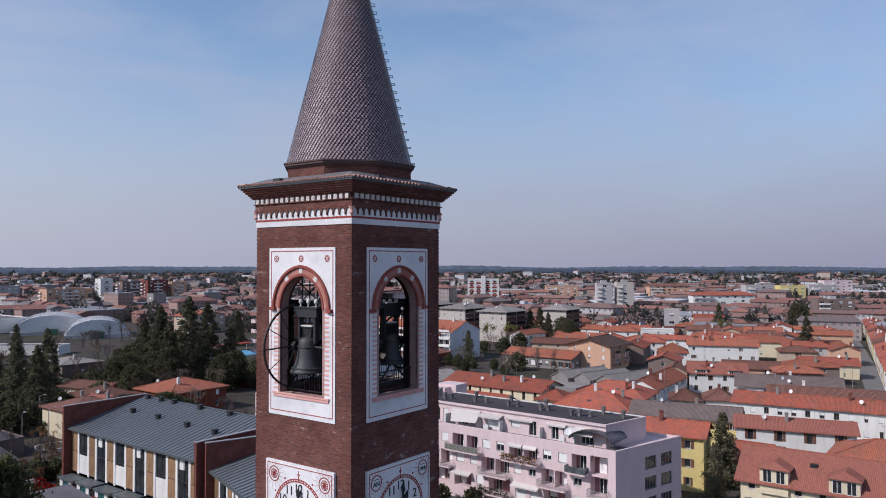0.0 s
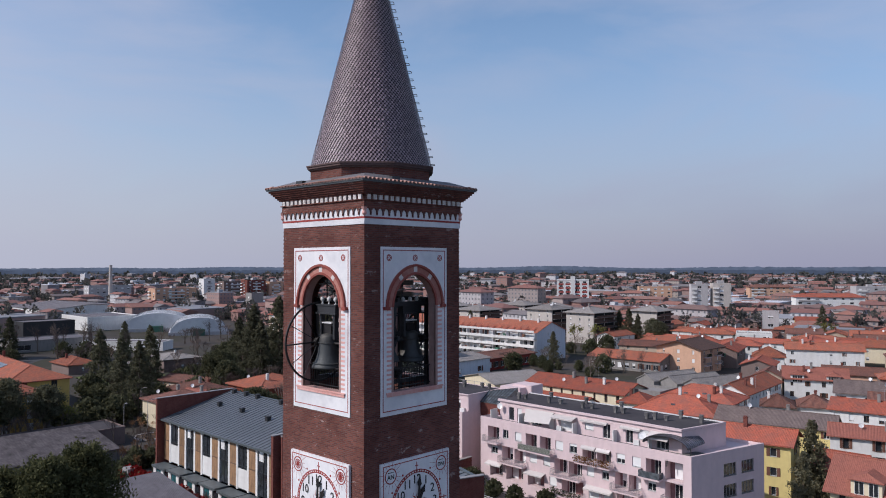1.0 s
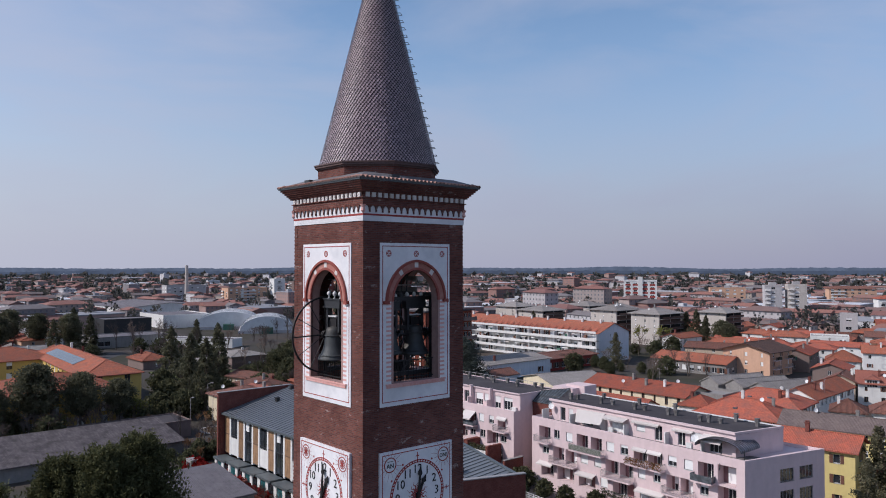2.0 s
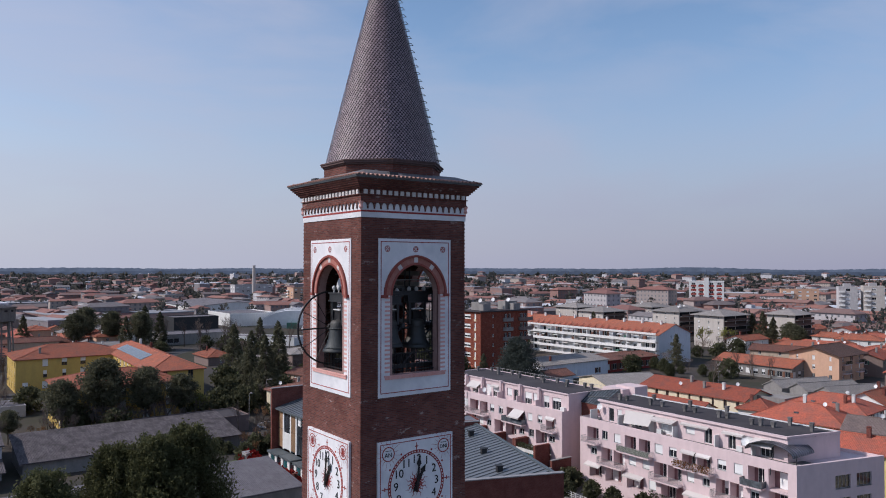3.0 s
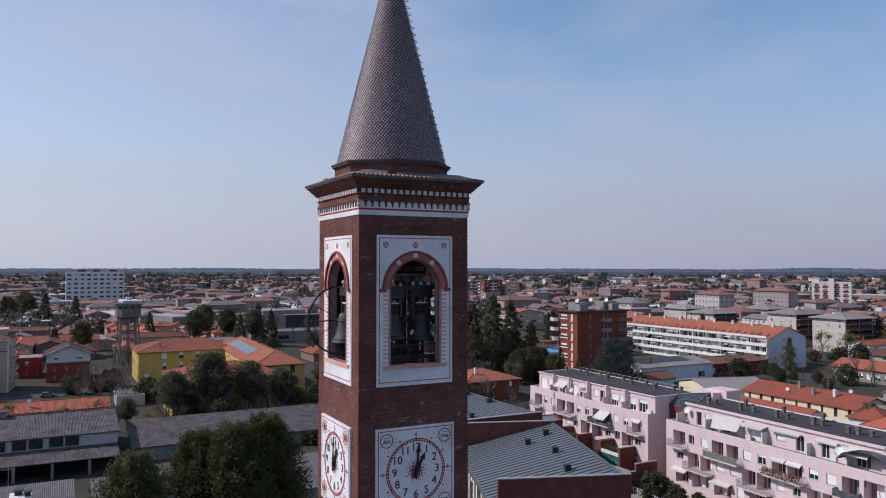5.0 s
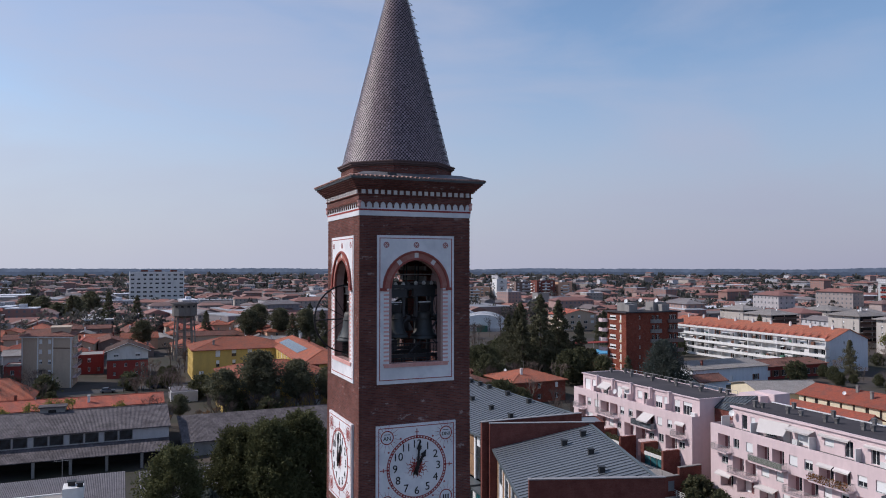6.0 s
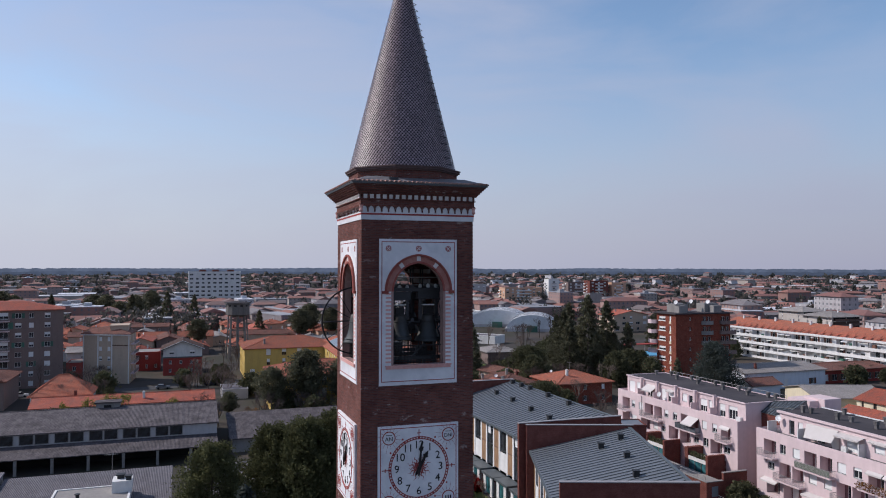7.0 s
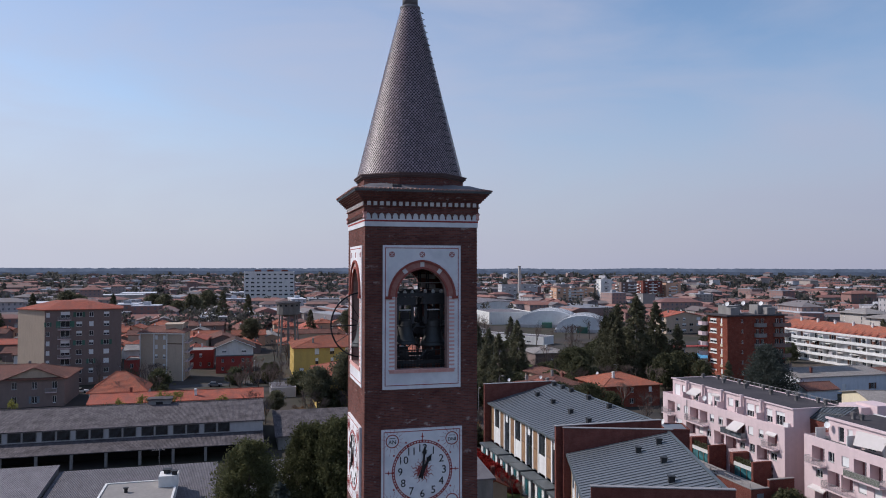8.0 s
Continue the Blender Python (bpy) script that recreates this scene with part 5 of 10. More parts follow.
def build_bells():
    """Steel bell frame with bells, each on its yoke and wheel."""
    fr = thing("bell_cage", "dark painted steel cage standing on the belfry floor", "bell cage", (TX, TY, 31.6))
    for x in (-1.75, 0.0, 1.75):
        for y in (-1.75, 0.0, 1.75):
            if (x, y) not in ((0.0, 0.0), (0.0, -1.75), (1.75, 0.0)):
                part("post", shared("post", lambda: Geo().box(-0.07, 0.07, -0.07, 0.07, 0, 4.7).mesh("post", M["iron_paint"], uv=False)), None, fr, at=pose(x, y, 0))
    beam = Geo().box(-1.82, 1.82, -0.08, 0.08, -0.09, 0.09).mesh("beam", M["iron_paint"], uv=False)
    for y in (-1.75, 0.0, 1.75):
        for z in (2.95, 4.6):
            part("beam", beam, None, fr, at=pose(0, y, z))
    for x in (-1.75, 0.0, 1.75):
        part("beam", beam, None, fr, at=pose(x, 0, 4.45, 0, 0, 90))
        part("beam", beam, None, fr, at=pose(x, 0, 1.1, 0, 0, 90))
    plank = Geo().box(-1.75, 1.75, -0.05, 0.05, -0.11, 0.11).mesh("plank", M["concrete"], uv=False)
    for y, z in ((0.9, 4.35), (0.9, 4.85), (0.9, 5.35)):
        part("plank", plank, None, fr, "weathered grey board", at=pose(0, y, z))
    for x, z in ((1.55, 5.05), (-1.55, 4.6), (-1.55, 5.3)):
        part("tie_rod", Geo().tube((0, -1.75, 0), (0, 1.75, 0), 0.03, n=6), "rail_grey", fr, at=pose(x, 0, z))
    for y in (-1.2, -0.75, -0.3):
        part("lattice_bar", Geo().tube((-1.7, y, 3.6), (-1.7, y, 5.8), 0.03, n=5), "iron_paint", fr)
    part("lattice_bar", Geo().tube((-1.7, -1.5, 4.4), (-1.7, 0.0, 5.5), 0.025, n=5).tube((-1.7, -1.5, 5.5), (-1.7, 0.0, 4.4), 0.025, n=5), "iron_paint", fr)
    for x, y, z in ((0.7, -0.5, 1.3), (-0.9, -0.6, 1.5), (0.4, 0.9, 1.0), (0.3, 0.2, 2.4)):
        part("motor", Geo().box(-0.28, 0.28, -0.22, 0.22, 0, 0.5).tube((0.28, 0, 0.25), (0.45, 0, 0.25), 0.16, n=12), "iron_paint", fr, at=pose(x, y, z))
    for x, y in ((0.55, -0.9), (-0.6, 0.5), (0.75, 0.6)):
        part("ladder_rail", Geo().tube((0, 0, 0), (0.15, 0.1, 5.6), 0.035, n=6).tube((0.4, 0, 0), (0.55, 0.1, 5.6), 0.035, n=6), "iron_paint", fr, at=pose(x, y, 0))
    brace = Geo().tube((0, 0, 0), (1.7, 0, 1.75), 0.04, n=6).mesh("brace", M["iron_paint"], uv=False)
    for x, y, a in ((-1.75, -1.75, 0), (1.75, -1.75, 90), (0.0, -1.75, 90), (1.75, 1.75, 180), (1.75, 0.0, 90), (-1.75, 0, 90)):
        part("brace", brace, None, fr, at=pose(x, y, 1.15, 0, 0, a))
    for x, y, zc, r, turn, wheel_r, wx in ((-23.0, 21.57, 34.82, 0.74, 0, 1.72, -0.78), (-21.25, 23.25, 34.85, 0.62, 90, 0.0, 0.6), (-21.25, 24.72, 34.85, 0.67, 90, 1.2, 0.72), (-23.9, 24.6, 34.8, 0.55, 0, 1.1, 0.7)):
        b = thing("bell", "weathered green-brown bronze bell on an iron yoke", "bell", (x, y, zc), turn, "bells in the belfry")
        part("body", bell_geo(r), "bronze", b, smooth=True)
        part("clapper", Geo().tube((0, 0, -0.3), (0, 0, -1.9 * r), 0.03, n=6).lathe([(0.02, -2.2 * r), (0.09, -2.12 * r), (0.09, -2.0 * r), (0.02, -1.9 * r)], n=10), "iron", b)
        hh = 1.18 * r
        for s in (-1, 1):
            part("hanger", Geo().box(s * r * 0.62 - 0.06, s * r * 0.62 + 0.06, -0.11, 0.11, -0.25, hh), "iron_paint", b)
        part("yoke", Geo().box(-r * 0.85, r * 0.85, -0.16, 0.16, hh, hh + 0.30).box(-r * 0.95, r * 0.95, -0.2, 0.2, hh + 0.30, hh + 0.36).box(-r * 0.92, r * 0.92, -0.2, 0.2, hh - 0.06, hh), "iron_paint", b)
        part("crown_clamp", Geo().box(-r * 0.5, r * 0.5, -0.12, 0.12, 0.36, 0.42).box(-r * 0.36, r * 0.36, -0.09, 0.09, -0.02, 0.34), "iron", b)
        part("clamp_plate", Geo().box(-r * 0.45, r * 0.45, -0.14, 0.14, 0.42, 0.47), "white_metal", b)
        part("axle", Geo().tube((-r * 1.3, 0, -0.42), (r * 1.3, 0, -0.42), 0.06, n=8), "iron", b)
        for s in (-1, 0, 1):
            part("counterweight", Geo().lathe([(0.07, hh + 0.36), (0.03, hh + 0.42), (0.03, hh + 0.46), (0.085, hh + 0.52), (0.10, hh + 0.58), (0.075, hh + 0.65), (0.02, hh + 0.70)], s * r * 0.62, 0, 12), "white_metal", b, smooth=True)
        if wheel_r:
            w = part("wheel", wheel_rim(wheel_r), "iron", b, at=pose(wx, 0, -0.42))
            for k in range(6):
                a = math.pi * k / 6 + 0.03
                part("spoke", Geo().tube((0.03, -math.cos(a) * wheel_r, -math.sin(a) * wheel_r), (0.03, math.cos(a) * wheel_r, math.sin(a) * wheel_r), 0.035 if k == 0 else 0.018, n=5), "iron", w)
            part("hub", Geo().tube((-0.06, 0, 0), (0.14, 0, 0), 0.2, n=14), "iron", w)


build_bells()


# ---------------------------------------------------------------- pink apartment blocks
def balcony(parent, m, u0, u1, z, kind="bars", deep=1.1):
    """A balcony in front of a wall (m: wall frame): slab, railing, and what hangs on it."""
    w = u1 - u0
    b = part("balcony", shared(("balc", round(w, 1), deep), lambda: Geo().box(0, w, -deep, 0, -0.22, -0.02).mesh("balcony", M["pink"])), None, parent, at=m @ pose(u0, 0, z))
    if kind == "glass":
        part("balustrade", shared(("balg", round(w, 1)), lambda: Geo().box(0, w, -deep, -deep + 0.03, 0.05, 0.95).box(0, 0.03, -deep + 0.03, 0, 0.05, 0.95).box(w - 0.03, w, -deep + 0.03, 0, 0.05, 0.95).mesh("balustrade", M["glass_smoke"], uv=False)), None, b)
    else:
        def rail():
            g = Geo().box(0, w, -deep, -deep + 0.04, 0.94, 1.0).box(0, 0.04, -deep + 0.04, 0, 0.94, 1.0).box(w - 0.04, w, -deep + 0.04, 0, 0.94, 1.0).box(0, w, -deep, -deep + 0.03, 0.06, 0.1)
            n = int(w / 0.13)
            for k in range(n + 1):
                x = w * k / n
                g.box(x - 0.012, x + 0.012, -deep + 0.005, -deep + 0.03, 0.1, 0.94)
            for k in range(7):
                y = -deep + deep * k / 7
                for x in (0.005, w - 0.03):
                    g.box(x, x + 0.025, y, y + 0.025, 0.0, 0.94)
            return g.mesh("balustrade", M["rail_grey"], uv=False)
        part("balustrade", shared(("balr", round(w, 1), deep), rail), None, b)
    if kind == "grey":
        part("balcony_screen", Geo().box(0.02, w - 0.02, -deep - 0.02, -deep - 0.004, 0.1, 0.9), "ivy_screen", b, "grey leafy balcony screen", uv=False)
    if kind == "flowers":
        n = int(w * 70)
        pos = np.stack([NP.uniform(0, w, n), NP.uniform(-deep - 0.35, -deep + 0.1, n), NP.uniform(0.1, 1.15, n)], 1)
        tagged(part("flower_box", sprig_mesh("flower_box", pos, NP.normal(size=(n, 3)) + [0, -0.5, 0.3], NP.uniform(0.12, 0.26, n), "flowers"), None, b, "orange-brown balcony flowers"), kind="stuff")
    if kind == "plants":
        n = int(w * 60)
        pos = np.stack([NP.uniform(0, w, n), NP.uniform(-deep - 0.2, -deep + 0.2, n), NP.uniform(0.2, 1.1, n)], 1)
        tagged(part("planting", sprig_mesh("planting", pos, NP.normal(size=(n, 3)) + [0, -0.5, 0.3], NP.uniform(0.14, 0.3, n), "leaves"), None, b, "green balcony plants"), kind="stuff")
    return b


def awning(parent, m, u0, u1, z, out=1.1, drop=0.55):
    w = u1 - u0
    def make():
        g = Geo()
        slab(g, ((0, -out, -drop), (w, -out, -drop), (w, 0, 0), (0, 0, 0)), 0.03)
        g.box(0, w, -out, -out + 0.02, -drop - 0.2, -drop)
        return g.mesh("awning", M["awning"], uv=False)
    return part("awning", shared(("awn", round(w, 1), out, drop), make), None, parent, "cream cloth awning", at=m @ pose(u0, -0.02, z))


def lived_facade(t, g, p, q, z0, z1, rows, floor_h=2.9):
    """A facade from p to q with rows of windows (w), loggias (l), balconies (b), awnings (a); positions along x from p."""
    m = wall_frame(p, q)
    holes, length = [], math.dist(p, q)
    for f, row in rows:
        for it in row:
            k, a, b = it[0], max(0.05, it[1] - p[0]), min(length - 0.05, it[2] - p[0])
            zf = f - z0
            if k == "w":
                holes.append((a, b, zf + 0.95, zf + 2.35))
                window(t, m, a, f + 0.95, b - a, 1.40, it[3], near=True)
            elif k == "d":
                holes.append((a, b, zf + 0.08, zf + 2.3))
                window(t, m, a, f + 0.08, b - a, 2.22, it[3], near=True, sill=False)
            elif k == "l":
                top = it[3] if len(it) > 3 else 2.5
                holes.append((a, b, zf + 0.03, zf + top, 1.5))
                part("loggia_back", Geo().box(a, b, 1.5, 1.56, f + 0.03, f + top), "pink_in_shade", t, at=m)
                n = max(1, int((b - a) / 1.6))
                for c in range(n):
                    if (c + int(a * 10)) % 3 != 2 or n == 1:
                        u = a + (b - a) * (c + 0.5) / n - 0.6
                        window(t, m, u, f + 0.06, 1.2, 2.15, RNG.choice(("glass", "glass", "half", "blind")), depth=1.43, near=True, sill=False)
            elif k == "b":
                balcony(t, m, it[1] - p[0], it[2] - p[0], f, it[3])
            elif k == "a":
                awning(t, m, it[1] - p[0], it[2] - p[0], f + 2.5, *it[3:])
    wall_with_holes(g, p, q, z0, z1, holes)


def roof_vent(parent, x, y, z, h=0.85, w=0.5):
    g = Geo().box(-w / 2, w / 2, -w / 2, w / 2, -0.1, h).box(-w / 2 - 0.1, w / 2 + 0.1, -w / 2 - 0.1, w / 2 + 0.1, h * 0.62, h * 0.70).box(-w / 2 - 0.1, w / 2 + 0.1, -w / 2 - 0.1, w / 2 + 0.1, h * 0.80, h * 0.86).box(-w / 2 - 0.1, w / 2 + 0.1, -w / 2 - 0.1, w / 2 + 0.1, h, h + 0.1)
    return part("chimney", shared(("vent", h, w), lambda: g.mesh("chimney", M["vent_grey"])), None, parent, at=pose(x, y, z))


M["vent_grey"] = surface("grey cement flue", (0.17, 0.16, 0.16), (0.12, 0.115, 0.115), fine=4.0, rough=0.9, vary=0.15)
M["glass_smoke"] = glassy("smoked balcony glass", (0.16, 0.18, 0.20), 0.15)
M["ivy_screen"] = surface("grey leafy screen", (0.26, 0.26, 0.24), (0.10, 0.11, 0.09), fine=9.0, big=5.0, rough=0.9, vary=0.1, amount=0.9)
M["flowers"] = leafy("dry orange flowers", (0.36, 0.14, 0.06), (0.22, 0.17, 0.06))
M["canopy_sheet"] = glassy("smoky canopy sheet", (0.22, 0.20, 0.24), 0.25)


def pink_a():
    t = thing("apartment_block", "long pink rendered apartment block with loggias and white blinds", "apartment block", (0, 0, 0))
    x0, x1, y0, y1 = -121.8, -86.2, 99.7, 111.0
    g = Geo()
    l1 = [("l", -120.1, -117.5), ("b", -120.6, -117.2, "bars"), ("w", -116.8, -115.6, "half"), ("w", -114.3, -112.9, "blind"), ("l", -112.3, -109.5), ("l", -109.1, -106.7), ("b", -112.6, -106.4, "bars"), ("w", -105.9, -104.7, "half"),
          ("w", -103.3, -102.1, "third"), ("l", -101.0, -99.0), ("l", -98.7, -95.9), ("b", -101.3, -95.5, "glass"), ("a", -98.9, -95.9, 1.7, 1.2), ("w", -95.1, -93.8, "blind"), ("w", -92.4, -91.2, "half"), ("l", -90.2, -87.9), ("b", -90.5, -87.5, "bars"), ("a", -90.2, -87.9, 0.5, 0.4)]
    l2 = [("l", -120.1, -117.5), ("d", -116.9, -115.0, "blind"), ("l", -113.6, -110.4), ("w", -109.4, -108.0, "blind"), ("w", -106.9, -105.6, "third"), ("l", -104.6, -101.6), ("l", -101.2, -98.2), ("w", -97.4, -96.0, "third"), ("w", -94.8, -93.4, "glass"), ("l", -92.9, -90.0), ("w", -89.5, -88.0, "third")]
    l3 = [("l", -119.5, -116.0), ("l", -114.0, -110.0), ("w", -109.0, -107.6, "blind"), ("l", -106.5, -102.5), ("l", -100.5, -97.0), ("w", -95.8, -94.4, "blind"), ("l", -93.0, -89.0)]
    lived_facade(t, g, (x0, y0), (x1, y0), 0, 11.7, [(7.85, l1), (4.95, l2), (2.05, l3)])
    wall_with_holes(g, (x1, y0), (x1, y1), 0, 11.7, [])
    wall_with_holes(g, (x1, y1), (x0, y1), 0, 11.7, [])
    wall_with_holes(g, (x0, y1), (x0, y0), 0, 11.7, [])
    g.poly((x0, y0 + 0.3, 11.2), (x1, y0 + 0.3, 11.2), (x1, y1, 11.2), (x0, y1, 11.2))
    g.poly((x0, y0 + 0.3, 11.7), (x0, y0 + 0.3, 11.2), (x1, y0 + 0.3, 11.2), (x1, y0 + 0.3, 11.7)).poly((x0, y0, 11.7), (x1, y0, 11.7), (x1, y0 + 0.3, 11.7), (x0, y0 + 0.3, 11.7))
    part("wall", g, "pink", t)
    g = Geo()
    py = 101.5
    row = [("d", -120.3, -118.3, "blind"), ("w", -117.7, -116.2, "blind"), ("d", -113.8, -111.9, "glass"), ("w", -111.6, -110.3, "half"), ("d", -109.3, -107.7, "blind"), ("d", -107.2, -105.2, "half"), ("w", -102.9, -101.5, "blind"), ("d", -101.0, -99.4, "glass"),
           ("d", -97.8, -95.9, "half"), ("w", -95.5, -93.9, "blind"), ("d", -92.7, -91.2, "half"), ("d", -90.4, -88.2, "third"), ("a", -113.9, -110.5, 1.6, 1.0), ("a", -107.3, -105.0, 0.6, 0.3)]
    lived_facade(t, g, (x0 + 0.8, py), (x1 - 0.1, py), 11.2, 14.5, [(11.25, row)])
    wall_with_holes(g, (x1 - 0.1, py), (x1 - 0.1, y1 - 0.1), 11.2, 14.5, [])
    wall_with_holes(g, (x1 - 0.1, y1 - 0.1), (x0 + 0.8, y1 - 0.1), 11.2, 14.5, [])
    wall_with_holes(g, (x0 + 0.8, y1 - 0.1), (x0 + 0.8, py), 11.2, 14.5, [])
    part("penthouse_wall", g, "pink", t)
    part("roof", Geo().box(x0 + 0.9, x1 - 0.25, py + 0.12, y1 - 0.25, 14.3, 14.52), "bitumen", t)
    part("roof_edge", Geo().box(x0 + 0.55, x1 + 0.05, py - 0.25, py + 0.1, 14.45, 14.62).box(x0 + 0.55, x1 + 0.05, y1 - 0.22, y1 + 0.05, 14.45, 14.62).box(x1 - 0.22, x1 + 0.05, py + 0.1, y1 - 0.22, 14.45, 14.62).box(x0 + 0.55, x0 + 0.85, py + 0.1, y1 - 0.22, 14.45, 14.62), "pink", t)
    for x in (-115.2, -110.0, -104.2, -98.6, -93.4):
        part("terrace_divider", Geo().box(x - 0.1, x + 0.1, 100.05, py + 0.05, 11.2, 12.7).box(x - 0.22, x + 0.22, py - 0.75, py - 0.3, 12.7, 14.75).box(x - 0.28, x + 0.28, py - 0.8, py - 0.26, 14.75, 14.85), "pink", t)
    for k in range(15):
        roof_vent(t, -119.5 + k * 2.25 + 0.5 * math.sin(k * 3.1), 109.6 if k % 3 else 107.6, 14.5, 0.8, 0.42)
    rail = Geo().box(-118, -87, 110.75, 110.8, 15.2, 15.26)
    for k in range(22):
        rail.box(-118 + k * 1.47, -117.95 + k * 1.47, 110.75, 110.8, 14.5, 15.2)
    part("roof_railing", rail, "rail_grey", t)
    part("air_conditioner", Geo().box(-88.0, -87.0, 101.0, 101.45, 11.25, 12.1), "white_metal", t)
    part("down_pipe", Geo().tube((-113.2, 99.6, 0), (-113.2, 99.6, 11.5), 0.06, n=6), "rail_grey", t)
    dish(t, -108.6, 100.6, 12.4, 10, 0.5)
    return t


pink_a()


def pink_b():
    t = thing("apartment_block", "long pink apartment block with flower balconies and arched roof canopy", "apartment block", (0, 0, 0))
    P = [(-81.8, 99.6), (-43.0, 98.3), (-38.9, 113.2), (-81.8, 112.0)]
    g = Geo()
    l1 = [("l", -80.1, -77.5), ("b", -80.5, -77.2, "bars"), ("w", -76.7, -75.5, "glass"), ("w", -74.1, -72.7, "blind"), ("l", -71.8, -69.5), ("l", -68.9, -66.7), ("b", -72.6, -66.1, "grey"), ("w", -65.8, -64.3, "blind"), ("w", -63.1, -61.7, "third"),
          ("l", -60.7, -58.3), ("l", -58.1, -55.7), ("b", -61.5, -55.2, "flowers"), ("a", -60.8, -58.3, 0.5, 0.3), ("a", -58.1, -55.7, 0.5, 0.3), ("w", -54.7, -53.3, "half"), ("w", -52.1, -50.7, "blind"), ("l", -49.9, -47.5), ("b", -50.5, -47.25, "glass"), ("l", -46.9, -44.2, 2.7)]
    l2 = [("w", -79.3, -77.9, "third"), ("l", -76.9, -74.5), ("l", -74.2, -71.8), ("b", -77.0, -71.7, "bars"), ("w", -71.0, -69.5, "blind"), ("w", -68.2, -66.8, "blind"), ("l", -66.0, -63.5), ("l", -63.3, -60.8), ("b", -66.1, -60.7, "bars"), ("w", -59.9, -58.6, "blind"),
          ("w", -57.2, -56.0, "third"), ("l", -55.0, -52.9), ("l", -52.7, -50.7), ("b", -55.2, -50.5, "bars"), ("w", -49.6, -48.3, "third"), ("l", -46.9, -44.2, 2.7), ("b", -47.0, -44.0, "bars")]
    l3 = [("l", -79.6, -76.8), ("l", -76.0, -72.4), ("l", -71.4, -68.0), ("w", -67.0, -65.6, "blind"), ("l", -64.6, -60.6), ("a", -71.6, -67.8, 1.0, 0.35), ("d", -59.6, -57.8, "blind"), ("d", -57.0, -55.4, "blind"), ("l", -54.6, -51.0), ("a", -80.0, -76.6, 1.0, 0.35), ("w", -49.6, -48.3, "blind"), ("l", -46.9, -44.2, 2.7), ("b", -66.0, -60.4, "plants"), ("a", -60.0, -55.2, 1.0, 0.35)]
    lived_facade(t, g, P[0], P[1], 0, 11.7, [(7.85, l1), (4.95, l2), (2.05, l3)])
    m = wall_frame(P[1], P[2])
    holes = []
    for z in (8.1, 5.15, 2.2):
        for u, w in ((6.6, 2.7), (10.4, 2.7)):
            holes.append((u, u + w, z, z + 1.75))
            window(t, m, u, z, w, 1.75, "glass", "rail_grey", near=True)
    wall_with_holes(g, P[1], P[2], 0, 11.7, holes)
    wall_with_holes(g, P[2], P[3], 0, 11.7, [])
    wall_with_holes(g, P[3], P[0], 0, 11.7, [])
    g.poly(*[(x, y, 11.2) for x, y in P])
    part("wall", g, "pink", t)
    part("parapet", Geo().box(0, math.dist(P[0], P[1]), 0.01, 0.32, 11.2, 11.72), "pink", t, at=wall_frame(P[0], P[1]))
    part("parapet", Geo().box(0.35, math.dist(P[1], P[2]), 0.01, 0.32, 11.2, 11.72), "pink", t, at=wall_frame(P[1], P[2]))
    part("terrace_floor", Geo().poly((-81.4, 99.95, 11.225), (-43.4, 98.7, 11.225), (-41.9, 103.5, 11.225), (-81.4, 103.5, 11.225)), "vent_grey", t)
    q = [(-79.4, 102.0), (-45.6, 100.9), (-43.2, 110.0), (-79.4, 110.6)]
    g = Geo()
    row = [("d", -77.4, -76.3, "glass"), ("d", -75.6, -74.6, "blind"), ("d", -72.8, -70.4, "half"), ("d", -66.6, -64.4, "blind"), ("w", -61.9, -60.3, "blind"), ("d", -58.6, -57.3, "glass"), ("d", -54.6, -53.4, "glass"), ("w", -52.6, -50.7, "blind"), ("d", -49.6, -47.6, "glass"), ("a", -67.6, -63.4, 1.3, 0.35), ("a", -62.6, -57.7, 0.5, 0.2), ("a", -55.4, -52.0, 0.5, 0.2), ("a", -50.4, -47.0, 1.5, 0.7)]
    lived_facade(t, g, q[0], q[1], 11.2, 14.5, [(11.25, row)])
    for a, b in ((1, 2), (2, 3), (3, 0)):
        wall_with_holes(g, q[a], q[b], 11.2, 14.5, [])
    part("penthouse_wall", g, "pink", t)
    part("roof", Geo().prism(q, 14.3, 14.55), "bitumen", t)
    part("roof_edge", Geo().box(-0.3, math.dist(q[0], q[1]) + 0.1, -0.3, 0.1, 14.35, 14.68), "pink", t, at=wall_frame(q[0], q[1]))
    part("roof_edge", Geo().box(0.12, math.dist(q[1], q[2]), -0.1, 0.2, 14.35, 14.68), "pink", t, at=wall_frame(q[1], q[2]))
    part("roof_edge", Geo().box(0, math.dist(q[2], q[3]), -0.1, 0.2, 14.35, 14.68), "white_metal", t, at=wall_frame(q[2], q[3]))
    for x, y, h in ((-77.2, 104.5, 1.7), (-76.3, 105.2, 1.3), (-71.2, 105.0, 1.7), (-69.3, 105.6, 1.2), (-64.6, 105.0, 1.7), (-63.2, 105.6, 1.2), (-59.6, 108.6, 1.9), (-58.7, 105.2, 1.7), (-57.7, 105.8, 1.3), (-53.0, 104.6, 1.4), (-51.8, 104.9, 1.7), (-50.2, 105.4, 1.2), (-49.4, 108.4, 1.9), (-45.6, 107.2, 1.9), (-66.5, 109.0, 1.6), (-73.8, 109.2, 1.5)):
        roof_vent(t, x, y, 14.5, h * 0.62, 0.42)
    part("lift_housing", Geo().box(-84.5, -80.2, 112.0, 115.5, 11.0, 15.6), "pink", t)
    dish(t, -78.9, 101.4, 13.4, 15, 0.5)
